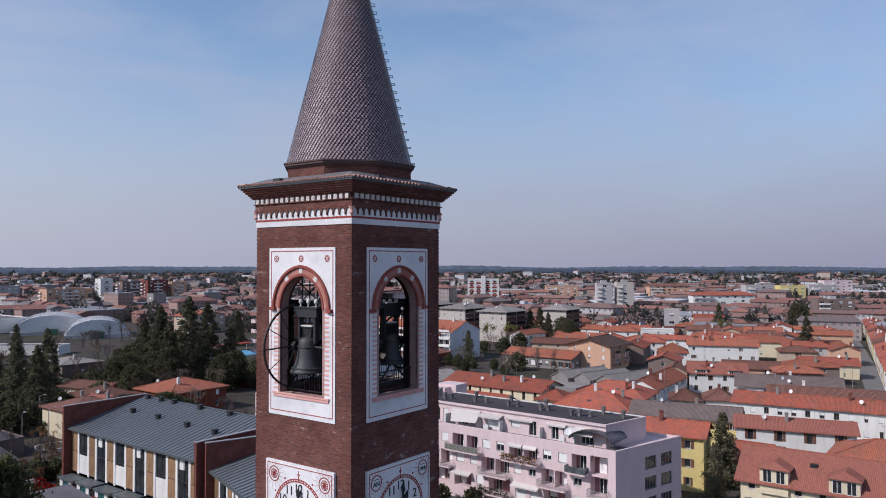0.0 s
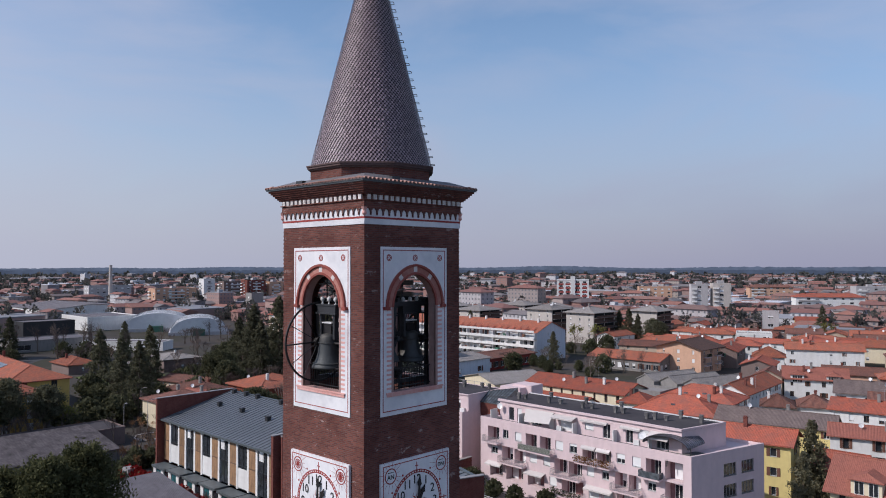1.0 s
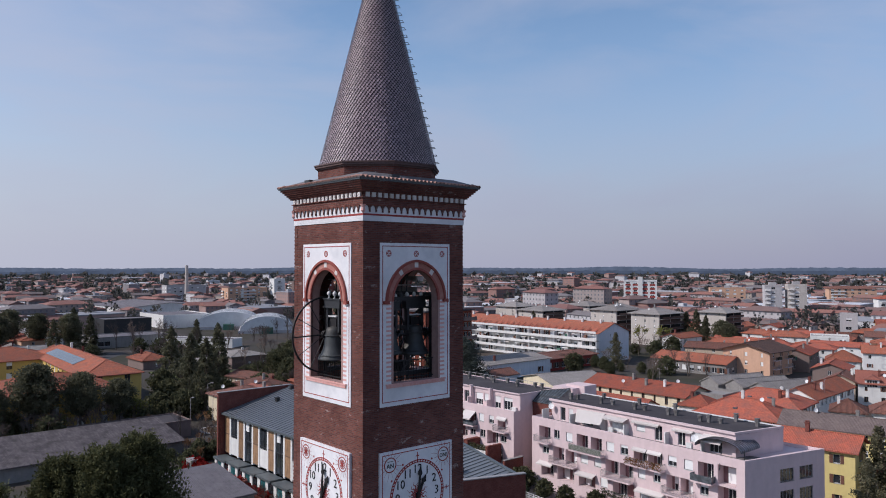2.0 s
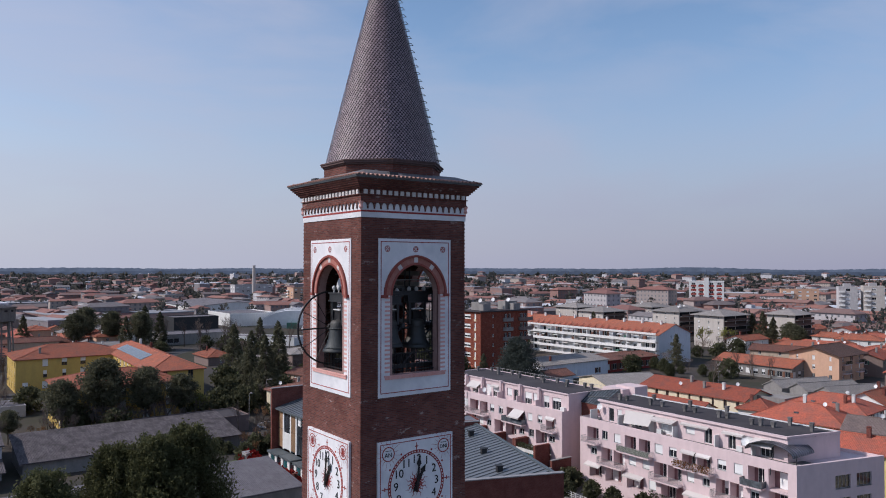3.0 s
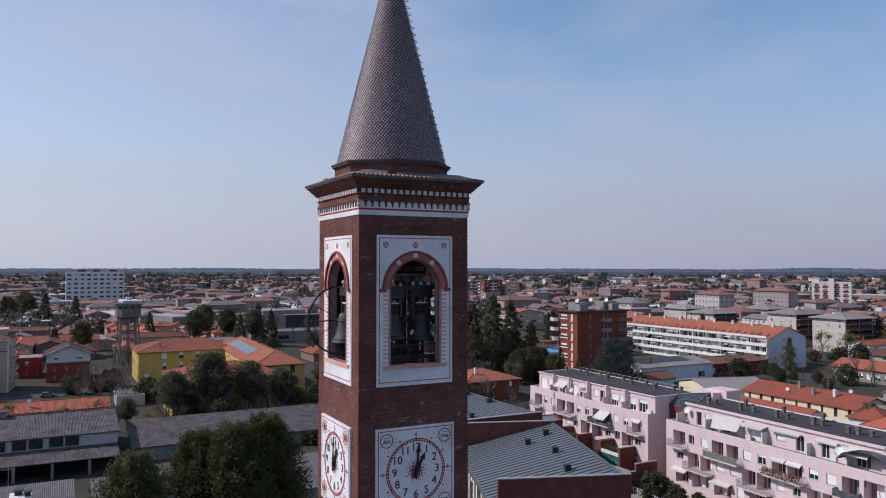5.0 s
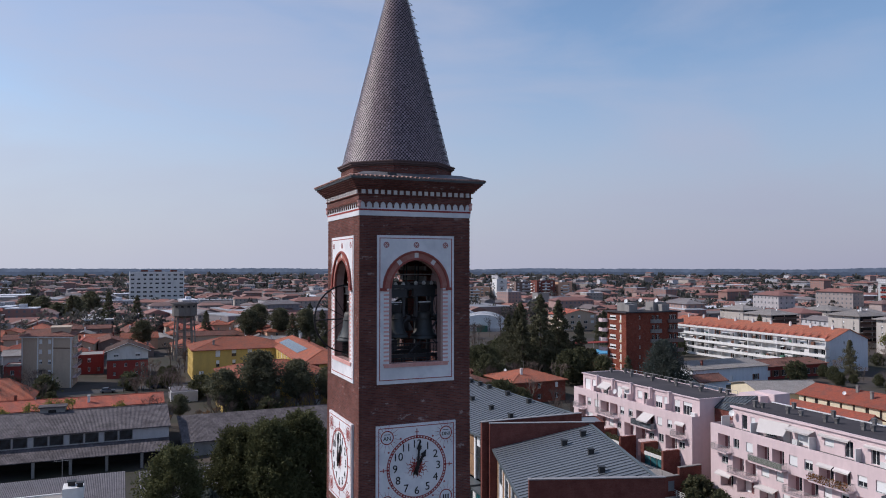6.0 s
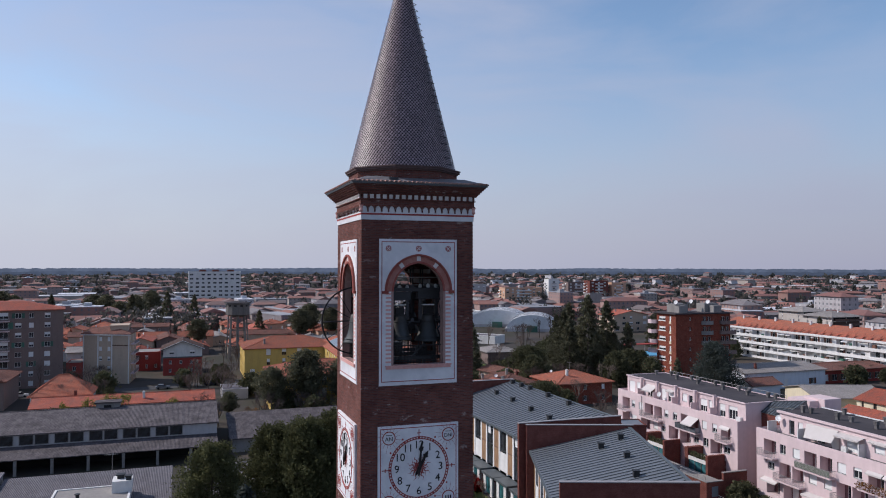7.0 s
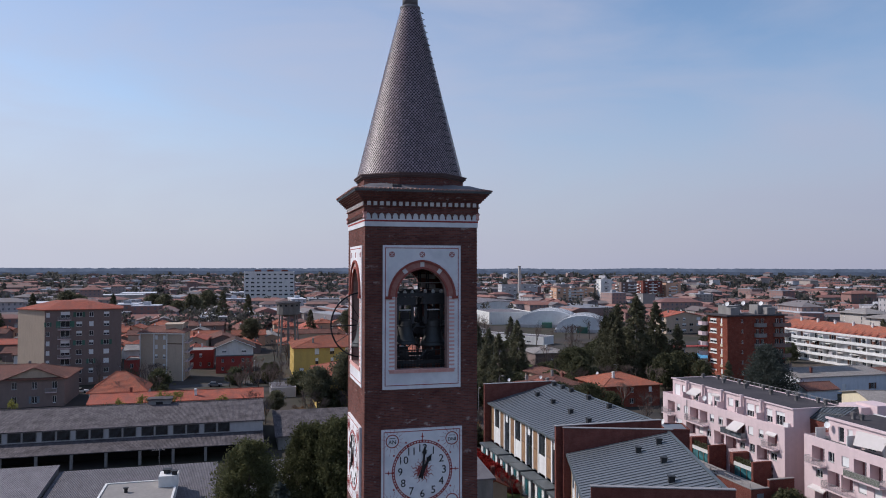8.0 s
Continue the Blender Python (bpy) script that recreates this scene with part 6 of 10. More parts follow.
    dish(t, -51.3, 100.2, 12.9, 15, 0.55)
    dish(t, -65.2, 101.2, 12.8, 15, 0.45)
    part("wind_sheet", Geo().poly((-73.6, 101.6, 13.8), (-73.0, 100.3, 11.9), (-67.9, 100.2, 12.2), (-67.8, 101.5, 13.9)).poly((-67.8, 101.5, 13.9), (-67.9, 100.2, 12.2), (-67.8, 100.4, 11.3), (-67.6, 101.4, 11.3)), "awning", t, "pale plastic sheet over a terrace")
    for x in (-80.0, -74.0, -63.4, -56.2, -50.4):
        part("terrace_divider", Geo().box(x - 0.08, x + 0.08, 100.2, 101.9, 11.2, 13.0), "white_wall", t)
    for x, w in ((-66.9, 0.9), (-53.2, 0.9)):
        part("air_conditioner", Geo().box(x, x + w, 100.9, 101.3, 11.25, 12.0), "white_metal", t)
    # arched canopy over the end terrace
    can = part("canopy", Geo().add(vault(-50.6, -43.8, 98.9, 104.2, 12.4, 1.35, 14)), "canopy_sheet", t, "smoky arched canopy on steel ribs")
    for k in range(11):
        y = 98.9 + 5.3 * k / 10
        rb = Geo()
        pts = [(-47.2 + 3.4 * math.cos(math.pi * j / 14), y, 12.42 + 1.35 * math.sin(math.pi * j / 14)) for j in range(15)]
        for a, b in zip(pts[:-1], pts[1:]):
            rb.tube(a, b, 0.045, n=5, caps=False)
        part("rib", rb, "iron_paint", can, uv=False)
    for x in (-46.6, -43.7):
        part("post", Geo().tube((x, 98.25 if x < -45 else 99.5, 9.8), (x, 98.95 if x < -45 else 99.6, 12.6), 0.07, n=6), "iron_paint", can)
    return t


def vault(x0, x1, y0, y1, z, rise, n):
    g = Geo()
    mx, a = (x0 + x1) / 2, (x1 - x0) / 2
    pts = [(mx + a * math.cos(math.pi * k / n), z + rise * math.sin(math.pi * k / n)) for k in range(n + 1)]
    for p, q in zip(pts[:-1], pts[1:]):
        g.poly((p[0], y0, p[1]), (p[0], y1, p[1]), (q[0], y1, q[1]), (q[0], y0, q[1]))
        g.poly((p[0] * 0.998 + mx * 0.002, y0, p[1] - 0.03), (q[0] * 0.998 + mx * 0.002, y0, q[1] - 0.03), (q[0] * 0.998 + mx * 0.002, y1, q[1] - 0.03), (p[0] * 0.998 + mx * 0.002, y1, p[1] - 0.03))
    return g


pink_b()


def stair_link():
    t = thing("stair_hall", "brick stair hall with sloping glass roof between the pink blocks", "stair hall", (0, 0, 0))
    part("wall", Geo().box(-86.15, -81.5, 104.6, 116, 0, 12.85), "brick_school", t)
    part("parapet", Geo().box(-86.15, -81.5, 110.2, 116, 12.85, 15.2), "pink", t)
    a, b, c, d = Vector((-86.1, 104.5, 12.95)), Vector((-81.5, 104.5, 12.95)), Vector((-81.5, 109.6, 15.3)), Vector((-86.1, 107.0, 14.6))
    gl = part("glass_roof", Geo().poly(a, b, c, d).poly(b, Vector((-81.5, 109.6, 12.95)), c).poly(d, c, Vector((-81.5, 110.2, 12.9)), Vector((-86.1, 110.2, 12.9))), "glass_smoke", t, uv=False)
    up = Vector((0, 0, 0.05))
    for k in range(9):
        f = k / 8
        part("glazing_bar", Geo().tube(a.lerp(b, f) + up, d.lerp(c, f) + up, 0.06, n=5), "iron_paint", gl)
    for f in (0.0, 0.5, 1.0):
        part("glazing_bar", Geo().tube(a.lerp(d, f) + up, b.lerp(c, f) + up, 0.06, n=5), "iron_paint", gl)


stair_link()


def garden_walls():
    """Brick enclosures of the raised gardens before the first pink block."""
    for k, (x0, x1) in enumerate(((-107.6, -101.0), (-95.6, -89.2))):
        t = thing("garden_enclosure", "brick-walled raised garden with white lintel and glazed front", "garden wall", ((x0 + x1) / 2, 98.0, 0), group="raised gardens")
        h = (x1 - x0) / 2
        part("side_wall", Geo().box(-h, -h + 0.9, -1.6, 1.6, 0, 5.8), "brick_school", t)
        part("side_wall", Geo().box(h - 0.5, h, -1.9, 1.6, 0, 5.6), "brick_school", t)
        part("lintel", Geo().box(-h + 0.95, h - 0.55, -1.55, -1.35, 3.9, 4.5), "white_wall", t)
        part("base", Geo().box(-h + 0.95, h - 0.55, -1.5, -1.3, 0, 1.4), "brick_school", t)
        part("glazing", Geo().box(-h + 0.95, h - 0.55, -1.42, -1.36, 1.45, 3.85), "glass_teal", t)
        for j in range(4):
            x = -h + 0.95 + (2 * h - 1.5) * j / 3
            part("mullion", Geo().box(x - 0.05, x + 0.05, -1.5, -1.43, 1.42, 3.88), "frame_brown", t)
        part("deck", Geo().box(-h + 0.95, h - 0.55, -1.3, 1.6, 4.2, 4.4), "paving", t)
        n = 260
        pos = np.stack([NP.uniform(-h + 1, h - 0.6, n), NP.uniform(-1.5, -0.9, n), NP.uniform(4.4, 5.4, n)], 1)
        tagged(part("planting", sprig_mesh("planting", pos, NP.normal(size=(n, 3)) + [0, 0, 0.6], NP.uniform(0.2, 0.4, n), "leaves"), None, t, "green hedge in a planter"), kind="stuff")
    t = thing("garden_wall", "stepped brick garden wall with pale coping", "garden wall", (0, 0, 0))
    for x0, x1, y0, y1, z in ((-112, -83.5, 91.3, 91.75, 3.2), (-83.95, -83.5, 91.75, 94.6, 3.2), (-83.95, -83.5, 94.6, 99.2, 4.4)):
        w = part("wall", Geo().box(x0, x1, y0, y1, 0, z), "brick_school", t)
        part("coping", Geo().box(x0 - 0.05, x1 + 0.05, y0 - 0.05 if y0 < 92 else y0, y1 + (0.05 if y1 > 99 else 0), z, z + 0.12), "concrete", w)
    part("niche", Geo().box(-83.48, -83.45, 92.3, 93.5, 0.9, 2.5), "shutter_grey", t)
    part("terrace", Geo().box(-112, -83.96, 91.76, 96.0, 2.3, 2.5), "paving", t)
    rl = part("railing", Geo().tube((-112, 92.4, 3.7), (-85, 92.4, 3.7), 0.04, n=5).tube((-112, 92.4, 3.2), (-85, 92.4, 3.2), 0.03, n=5), "rail_grey", t)
    for k in range(14):
        part("post", shared("gpost", lambda: Geo().box(-0.04, 0.04, -0.04, 0.04, 0, 1.2).mesh("post", M["rail_grey"], uv=False)), None, rl, at=pose(-111.5 + k * 2.03, 92.4, 2.5))
    t = thing("ramp_fence", "pale steel railing along a ramp", "railing", (0, 0, 0))
    for k in range(16):
        part("post", shared("fpost", lambda: Geo().box(-0.04, 0.04, -0.04, 0.04, 0, 1.1).mesh("post", M["white_metal"], uv=False)), None, t, at=pose(-84 + k * 1.1, 93.6 - 0.12 * k, 0))
    for z in (0.45, 0.75, 1.08):
        part("rail", Geo().tube((-84, 93.6, z), (-67.5, 91.8, z), 0.035, n=6), "white_metal", t)


garden_walls()


# ---------------------------------------------------------------- school with zinc roofs
M["board_black"] = surface("black roof vent", (0.02, 0.02, 0.022), fine=5.0, rough=0.6, vary=0.1, bump=0)


def school_wing(x0, y0, length, depth, rz, label, vents, bays, wall_out):
    """A wing with one long glazed front: roof rising to the back, brick end walls that stand above it."""
    t = thing("school_wing", label, "school", (x0, y0, 0), rz, "school wings")
    z0, z1 = 11.2, 14.35
    g = Geo()
    slab(g, ((0.3, -0.45, z0 - 0.1), (length - 0.3, -0.45, z0 - 0.1), (length - 0.3, depth, z1), (0.3, depth, z1)), 0.3)
    roof = part("roof", g, "zinc", t)
    n = int(length / 1.02)
    seam = Geo()
    ang = math.atan2(z1 - z0, depth)
    seam.box(-0.035, 0.035, 0, math.hypot(depth + 0.4, z1 - z0 + 0.1), 0.0, 0.09)
    seam = seam.mesh("seam", M["zinc_dark"], uv=False)
    for k in range(n):
        part("seam", seam, None, roof, at=pose(0.8 + (length - 1.6) * k / (n - 1), -0.42, z0 - 0.1, math.degrees(ang)))
    part("ridge_cap", Geo().box(0.2, length - 0.2, depth - 0.2, depth + 0.25, z1 - 0.2, z1 + 0.1), "zinc_dark", roof)
    part("gutter", Geo().box(0.3, length - 0.3, -0.65, -0.45, z0 - 0.4, z0 - 0.12), "zinc_dark", roof)
    vm = Geo().box(-0.33, 0.33, -0.33, 0.33, -0.3, 0.62).box(-0.42, 0.42, -0.42, 0.42, 0.62, 0.72).mesh("roof_vent", M["board_black"], uv=False)
    inv = pose(x0, y0, 0, 0, 0, rz).inverted()
    for vx, vy in vents:
        q = inv @ Vector((vx, vy, 0))
        part("roof_vent", vm, None, roof, at=pose(q.x, min(q.y, depth - 0.6), z0 + (z1 - z0) * min(q.y, depth - 0.6) / depth))
    # back and end walls
    part("back_wall", Geo().box(0.5, length - 0.5, depth - 0.4, depth, 0, z1 - 0.32), "brick_school", t)
    for x, out in ((-0.25, wall_out[0]), (length - 0.25, wall_out[1])):
        w = part("end_wall", Geo().box(x, x + 0.5, -out, depth + 0.6, 0, 14.62), "brick_school", t)
        part("coping", Geo().box(x - 0.06, x + 0.56, -out - 0.06, depth + 0.66, 14.62, 14.72), "rail_grey", w)
    # glazed front
    part("inner_floor", Geo().box(0.5, length - 0.5, 0.7, depth - 0.5, 3.6, 3.9), "concrete", t)
    # near-black backing paints the darkness of the rooms behind the glass
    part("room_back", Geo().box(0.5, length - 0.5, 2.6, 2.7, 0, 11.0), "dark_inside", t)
    pitch = (length - 1.0) / bays
    post = Geo().box(0, 0.5, 0.02, 0.55, 3.8, 10.95).mesh("pier", M["white_wall"])
    ww = pitch * 0.34
    wood = Geo().box(0, ww, 0.05, 0.25, 0, 3.2).mesh("wood_panel", M["wood_panel"])
    rail = Geo().box(0, ww, 0.03, 0.25, 0, 0.14).mesh("rail", M["frame_brown"], uv=False)
    for k in range(bays):
        u = 0.5 + pitch * k
        wd = pitch - ww - 1.0
        part("pier", post, None, t, at=pose(u + ww, 0, 0))
        part("pier", post, None, t, at=pose(u + pitch - 0.5, 0, 0))
        part("wood_panel", wood, None, t, at=pose(u, 0, 4.1))
        part("wood_panel", wood, None, t, at=pose(u, 0, 7.5))
        part("rail", rail, None, t, at=pose(u, 0, 7.33))
        win = part("window", Geo().box(0, wd, 0.22, 0.25, 0, 6.9), "glass", t, at=pose(u + ww + 0.5, 0, 4.0))
        part("transom", Geo().box(0, wd, 0.16, 0.29, 3.3, 3.42), "iron_paint", win)
        part("transom", Geo().box(wd * 0.5 - 0.05, wd * 0.5 + 0.05, 0.16, 0.215, 0.05, 6.85), "iron_paint", win)
        if k % 2 == 0:
            part("spandrel_panel", Geo().box(0.06, wd - 0.06, 0.06, 0.15, 0.05, 3.0), "white_wall", win)
        else:
            part("half_blind", Geo().box(wd * 0.1, wd * 0.55, 0.17, 0.2, 5.0, 6.8), "blind", win)
        # ground floor bay: white piers, teal glass, dark canopy
        low = part("ground_pier", Geo().box(0, 0.9, -1.9, -1.5, 0, 3.2), "white_wall", t, at=pose(u, 0, 0))
        part("ground_pier", Geo().box(pitch * 0.5, pitch * 0.5 + 0.9, -1.9, -1.5, 0, 3.2), "white_wall", t, at=pose(u, 0, 0))
        part("pane", Geo().box(0.9, pitch * 0.5, -1.75, -1.7, 0.3, 3.1), "glass_teal", low)
        part("pane", Geo().box(pitch * 0.5 + 0.9, pitch, -1.75, -1.7, 0.3, 3.1), "glass", low)
        part("canopy", Geo().box(0.1, pitch - 0.5, -2.3, 0.1, 3.25 + 0.12 * (k % 2), 3.6 + 0.12 * (k % 2)), "zinc_dark", low)
    part("fascia", Geo().box(0.4, length - 0.4, -0.05, 0.5, 10.95, 11.1), "zinc_dark", t)
    return t


school_wing(-122.9, 62.4, 38.9, 13.0, 0.0, "school wing with grey seamed zinc roof and glazed front", [(-116.7, 69.8), (-109, 69.6), (-120.3, 75.0), (-116.3, 75.2), (-112.5, 75.0), (-100.5, 69.1), (-93.2, 68.8), (-104.9, 74.6), (-97, 74.4)], 7, (1.2, 3.4))
school_wing(-82.4, 60.6, 28.2, 13.6, -19.8, "school wing with grey zinc roof and tall brick end wall", [(-72.9, 65.9), (-73.8, 69.5), (-66, 65.4), (-59.1, 62.1)], 5, (1.0, 0.4))
t_ = house("annex", "low brick annex with grey metal roof", -100.6, -95.4, 84.9, 89.1, 10.0, "flat", 0.25, "brick_school", "zinc", 2, chimneys=0, category="school", sides="", rz=-20)
dish(t_, -1.9, -1.2, 10.4, 20, 0.5)
t_ = thing("roof_link", "small brick link with sloping zinc roof between the school wings", "school", (-82.9, 72.3, 0), -8)
part("wall", Geo().box(-1.0, 1.6, -1.3, 1.8, 0, 12.4), "brick_school", t_)
g_ = Geo()
slab(g_, ((-1.0, -1.6, 12.45), (2.0, -1.6, 12.45), (2.0, 2.0, 13.5), (-1.0, 2.0, 13.5)), 0.2)
part("roof", g_, "zinc", t_)

# ---------------------------------------------------------------- houses right of the pink blocks
def dormer(parent, x, y_front, z, w=3.6, h=1.5, back=4.0, wall="cream_wall"):
    """A wide dormer with two windows under its own little hipped gable; the parent's origin is the house centre."""
    d = part("dormer", Geo().box(x - w / 2, x + w / 2, y_front, y_front + back, z, z + h), wall, parent)
    g = Geo()
    a, e, r = w / 2 + 0.35, z + h, z + h + 1.0
    slab(g, ((x - a, y_front - 0.4, e), (x, y_front + 0.5, r), (x, y_front + back + 0.6, r), (x - a, y_front + back, e)), 0.15)
    slab(g, ((x + a, y_front + back, e), (x, y_front + back + 0.6, r), (x, y_front + 0.5, r), (x + a, y_front - 0.4, e)), 0.15)
    slab(g, ((x - a, y_front - 0.4, e), (x + a, y_front - 0.4, e), (x, y_front + 0.5, r)), 0.15)
    part("roof", g, "tile_plain", d)
    m = wall_frame((x - w / 2, y_front), (x + w / 2, y_front))
    for u in (0.45, w - 1.7):
        window(d, m, u, z + h - 2.15, 1.25, 1.9, "glass", depth=-0.05, near=True, sill=False)


t_ = house("house", "cream house with red-brown tiled roof and two dormers", -32.0, -12.4, 119.8, 129.5, 5.4, "gable_x", 3.8, "cream_wall", "tile_plain", 2, style=("shutter_grey", "glass"), near=True, chimneys=0, gap=2.9, over=0.8)
for x_ in (-4.9, 4.5):
    dormer(t_, x_, -5.3, 3.4, 4.0, 3.9, 5.0)
part("skylight", Geo().box(-0.5, 0.5, -2.6, -1.9, 6.9, 7.9), "glass", t_, at=pose(0, 0.3, 0.2))
house("house", "low house with red roof and solar panels", -22.5, -7, 134, 147, 6.6, "hip", 2.6, "white_wall", "tile_orange", 2, dishes=1, sides="s")
house("outbuilding", "low outbuilding with red tiled roof behind the cream house", -39, -31.5, 134, 141, 4.4, "gable_x", 2.2, "beige_wall", "tile_red", 1, sides="", chimneys=0)
house("house", "white house with brown shutters and red roof", -43, -22, 155.5, 164, 6.0, "gable_x", 1.4, "white_wall", "tile_plain", 2, frame_mat="frame_brown", style=("shutter_brown",), dishes=1, near=True, gap=4.2, win=(1.0, 2.0), rz=14)
house("house", "long white house with orange doors and red roof", -50, -19, 181, 190.5, 6.3, "gable_x", 1.7, "white_wall", "tile_red", 2, dishes=2, chimneys=2, rz=7, style=("glass", "blind", "half"), frame_mat="frame_brown")
house("house", "long old house with weathered brown roof", -57, -32, 206, 219, 6.2, "gable_x", 2.2, "white_wall", "tile_greyed", 2, dishes=3, rz=14)
house("house", "white-walled long house beside the street", -46, -20, 196, 203.5, 6.8, "gable_x", 1.2, "white_wall", "tile_brown", 2, sides="", chimneys=1, rz=12)
house("house", "tall yellow house with red tiled roof", -55.2, -39.8, 124, 132, 9.2, "gable_x", 1.6, "lemon_wall", "tile_red", 3, rz=9, style=("shutter_brown", "glass"), near=True, gap=4.5)
house("house", "long house with dull grey-brown roof and yellow walls", -65.5, -43.5, 157, 167, 5.6, "gable_x", 1.9, "lemon_wall", "tile_greyed", 2, rz=12, dishes=1)
house("house", "long pale yellow house with arched windows and red roof", -124.5, -94, 168.5, 181, 5.2, "gable_x", 2.0, "cream_wall", "tile_red", 1, chimneys=3, dishes=2, win=(0.9, 2.0), win_low=2.8, gap=3.0, style=("glass",), frame_mat="frame_brown")
house("outbuilding", "low row of outbuildings with red tiled roof", -121, -100, 159.5, 165.5, 3.2, "gable_x", 1.3, "white_wall", "tile_red", 1, chimneys=0, sides="")
t_ = house("house", "old town house with hipped red roof and skylights", -86.5, -69, 172, 184, 5.6, "hip", 2.7, "white_wall", "tile_red", 2, chimneys=3, rz=6)
part("skylight", Geo().box(-3.2, -2.3, -4.2, -3.2, 6.55, 6.85).box(1.2, 2.1, -3.8, -2.8, 6.75, 7.05), "glass_smoke", t_, uv=False)
t_ = house("house", "yellowish town house with broad hipped red roof", -84.5, -66.5, 156, 168, 5.3, "hip", 2.9, "lemon_wall", "tile_red", 2, chimneys=2, rz=10, dishes=1)
part("skylight", Geo().box(-1.2, -0.3, -4.0, -3.0, 6.45, 6.75), "glass_smoke", t_, uv=False)
house("house", "small house with hipped red roof beside the old town houses", -92.5, -85.2, 163, 171, 4.8, "hip", 1.8, "white_wall", "tile_red", 1, chimneys=1, rz=10, sides="s")
house("house", "town house with long red tiled roof", -80, -71.2, 187, 214, 5.8, "gable_y", 2.2, "white_wall", "tile_orange", 2, chimneys=3, rz=3, dishes=1)
for x_, y_ in ((-63.4, 187.5), (-56.6, 192.6)):
    house("house", "small white house with hipped red-brown roof", x_ - 3.4, x_ + 3.4, y_ - 4, y_ + 4, 4.6, "hip", 2.0, "white_wall", "tile_brown", 1, chimneys=1, rz=20, sides="s", group="twin hipped houses")
t_ = house("house", "white house with red-brown roof and two gabled dormers", -75.5, -59.5, 223, 233, 6.0, "gable_x", 2.6, "white_wall", "tile_plain", 2, chimneys=2, rz=20, gap=3.2, frame_mat="frame_brown", dishes=1)
for x_ in (-4.6, 4.4):
    dormer(t_, x_, -5.1, 5.0, 3.4, 2.1, 4.2, "white_wall")
house("house", "ochre house with red tiled roof", -82, -74.5, 219, 228, 6.2, "gable_y", 1.8, "beige_wall", "tile_brown", 2, chimneys=1, rz=12)
house("house", "white house with pyramid roof of red tiles", -101, -91, 266, 276, 6.2, "hip", 2.8, "white_wall", "tile_orange", 2, chimneys=1, rz=20, dishes=1)
house("house", "long white house with orange tiled roof", -101, -75, 299, 309, 6.3, "gable_x", 2.1, "white_wall", "tile_orange", 2, chimneys=2, rz=22, dishes=1, gap=3.6)
for k_ in range(3):
    house("shed", "grey-roofed gabled shed in a row of three", -107 + k_ * 7.2, -100 + k_ * 7.2, 202, 221, 3.9, "gable_y", 1.7, "concrete", "roof_grey", 1, chimneys=0, category="shed", sides="", group="grey gabled sheds", over=0.3, rz=-18)
house("terrace_building", "low concrete building with planted roof terrace", -98.5, -87, 174, 183, 5.4, "flat", 0.7, "concrete", "paving", 1, chimneys=0, category="building", sides="")
house("shed", "tan gabled workshop with grey roof", -146, -128, 166, 184, 4.4, "gable_y", 1.7, "cream_wall", "roof_grey", 1, chimneys=0, category="shed", sides="", rz=-20)
house("hall", "low hall with orange tiled roof", -150.5, -122, 241, 254, 4.2, "gable_x", 2, "concrete", "tile_orange", 1, chimneys=0, category="hall", win=(1.8, 1.8))
t_ = house("apartment_block", "salmon apartment house with dark roof and balconies", -127, -110.5, 248.5, 265, 8.8, "gable_y", 2.4, "salmon_wall", "tile_dark", 3, over=1.3, category="apartment block", gap=4)
for f_ in (2.9, 5.8):
    for y_ in (-6.2, 2.5):
        balcony(t_, wall_frame((8.25, -8.25), (8.25, 8.25)), y_ + 8.25, y_ + 12.2, f_, "plants" if f_ > 4 else "bars", 1.3)
    balcony(t_, wall_frame((-8.25, -8.25), (8.25, -8.25)), 1.0, 5.0, f_, "bars", 1.3)


def condo(x0, x1, y0, y1, h, floors=5):
    t = house("apartment_block", "pale grey condominium block with grey hipped roof and dark balconies", x0, x1, y0, y1, h, "hip", 2.2, "condo_wall", "roof_grey", floors, over=1.3, chimneys=1, dishes=1, category="apartment block", group="pale condominiums", gap=4.5, win=(0.8, 1.4), sides="s", base=2.4, style=("glass", "half"))
    b, a = (y1 - y0) / 2, (x1 - x0) / 2
    fh = (h - 2.4) / floors
    m = wall_frame((a, -b), (a, b))
    for f in range(floors):
        z = 2.4 + f * fh
        for u, w in ((0.7, b - 1.0), (b + 0.3, b - 1.0)):
            # flat dark sheet before the wall stands for a shaded balcony recess
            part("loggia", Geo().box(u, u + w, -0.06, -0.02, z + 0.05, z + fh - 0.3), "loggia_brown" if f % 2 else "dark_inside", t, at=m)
            rail = part("balcony", Geo().box(u - 0.2, u + w + 0.2, -1.6, -0.06, z - 0.18, z), "concrete", t, at=m)
            part("balustrade", Geo().box(u - 0.2, u + w + 0.2, -1.6, -1.54, z, z + 1.0), "loggia_brown", rail)
    return t


for q_ in ((-207, -191.4, 309, 328, 15), (-190, -176.3, 342.5, 358, 15), (-238, -222, 318, 335, 15), (-284, -266, 312, 330, 13), (-300, -281, 372, 390, 13), (-252, -240, 345, 362, 14), (-330, -312, 340, 356, 12.5)):
    condo(*q_)


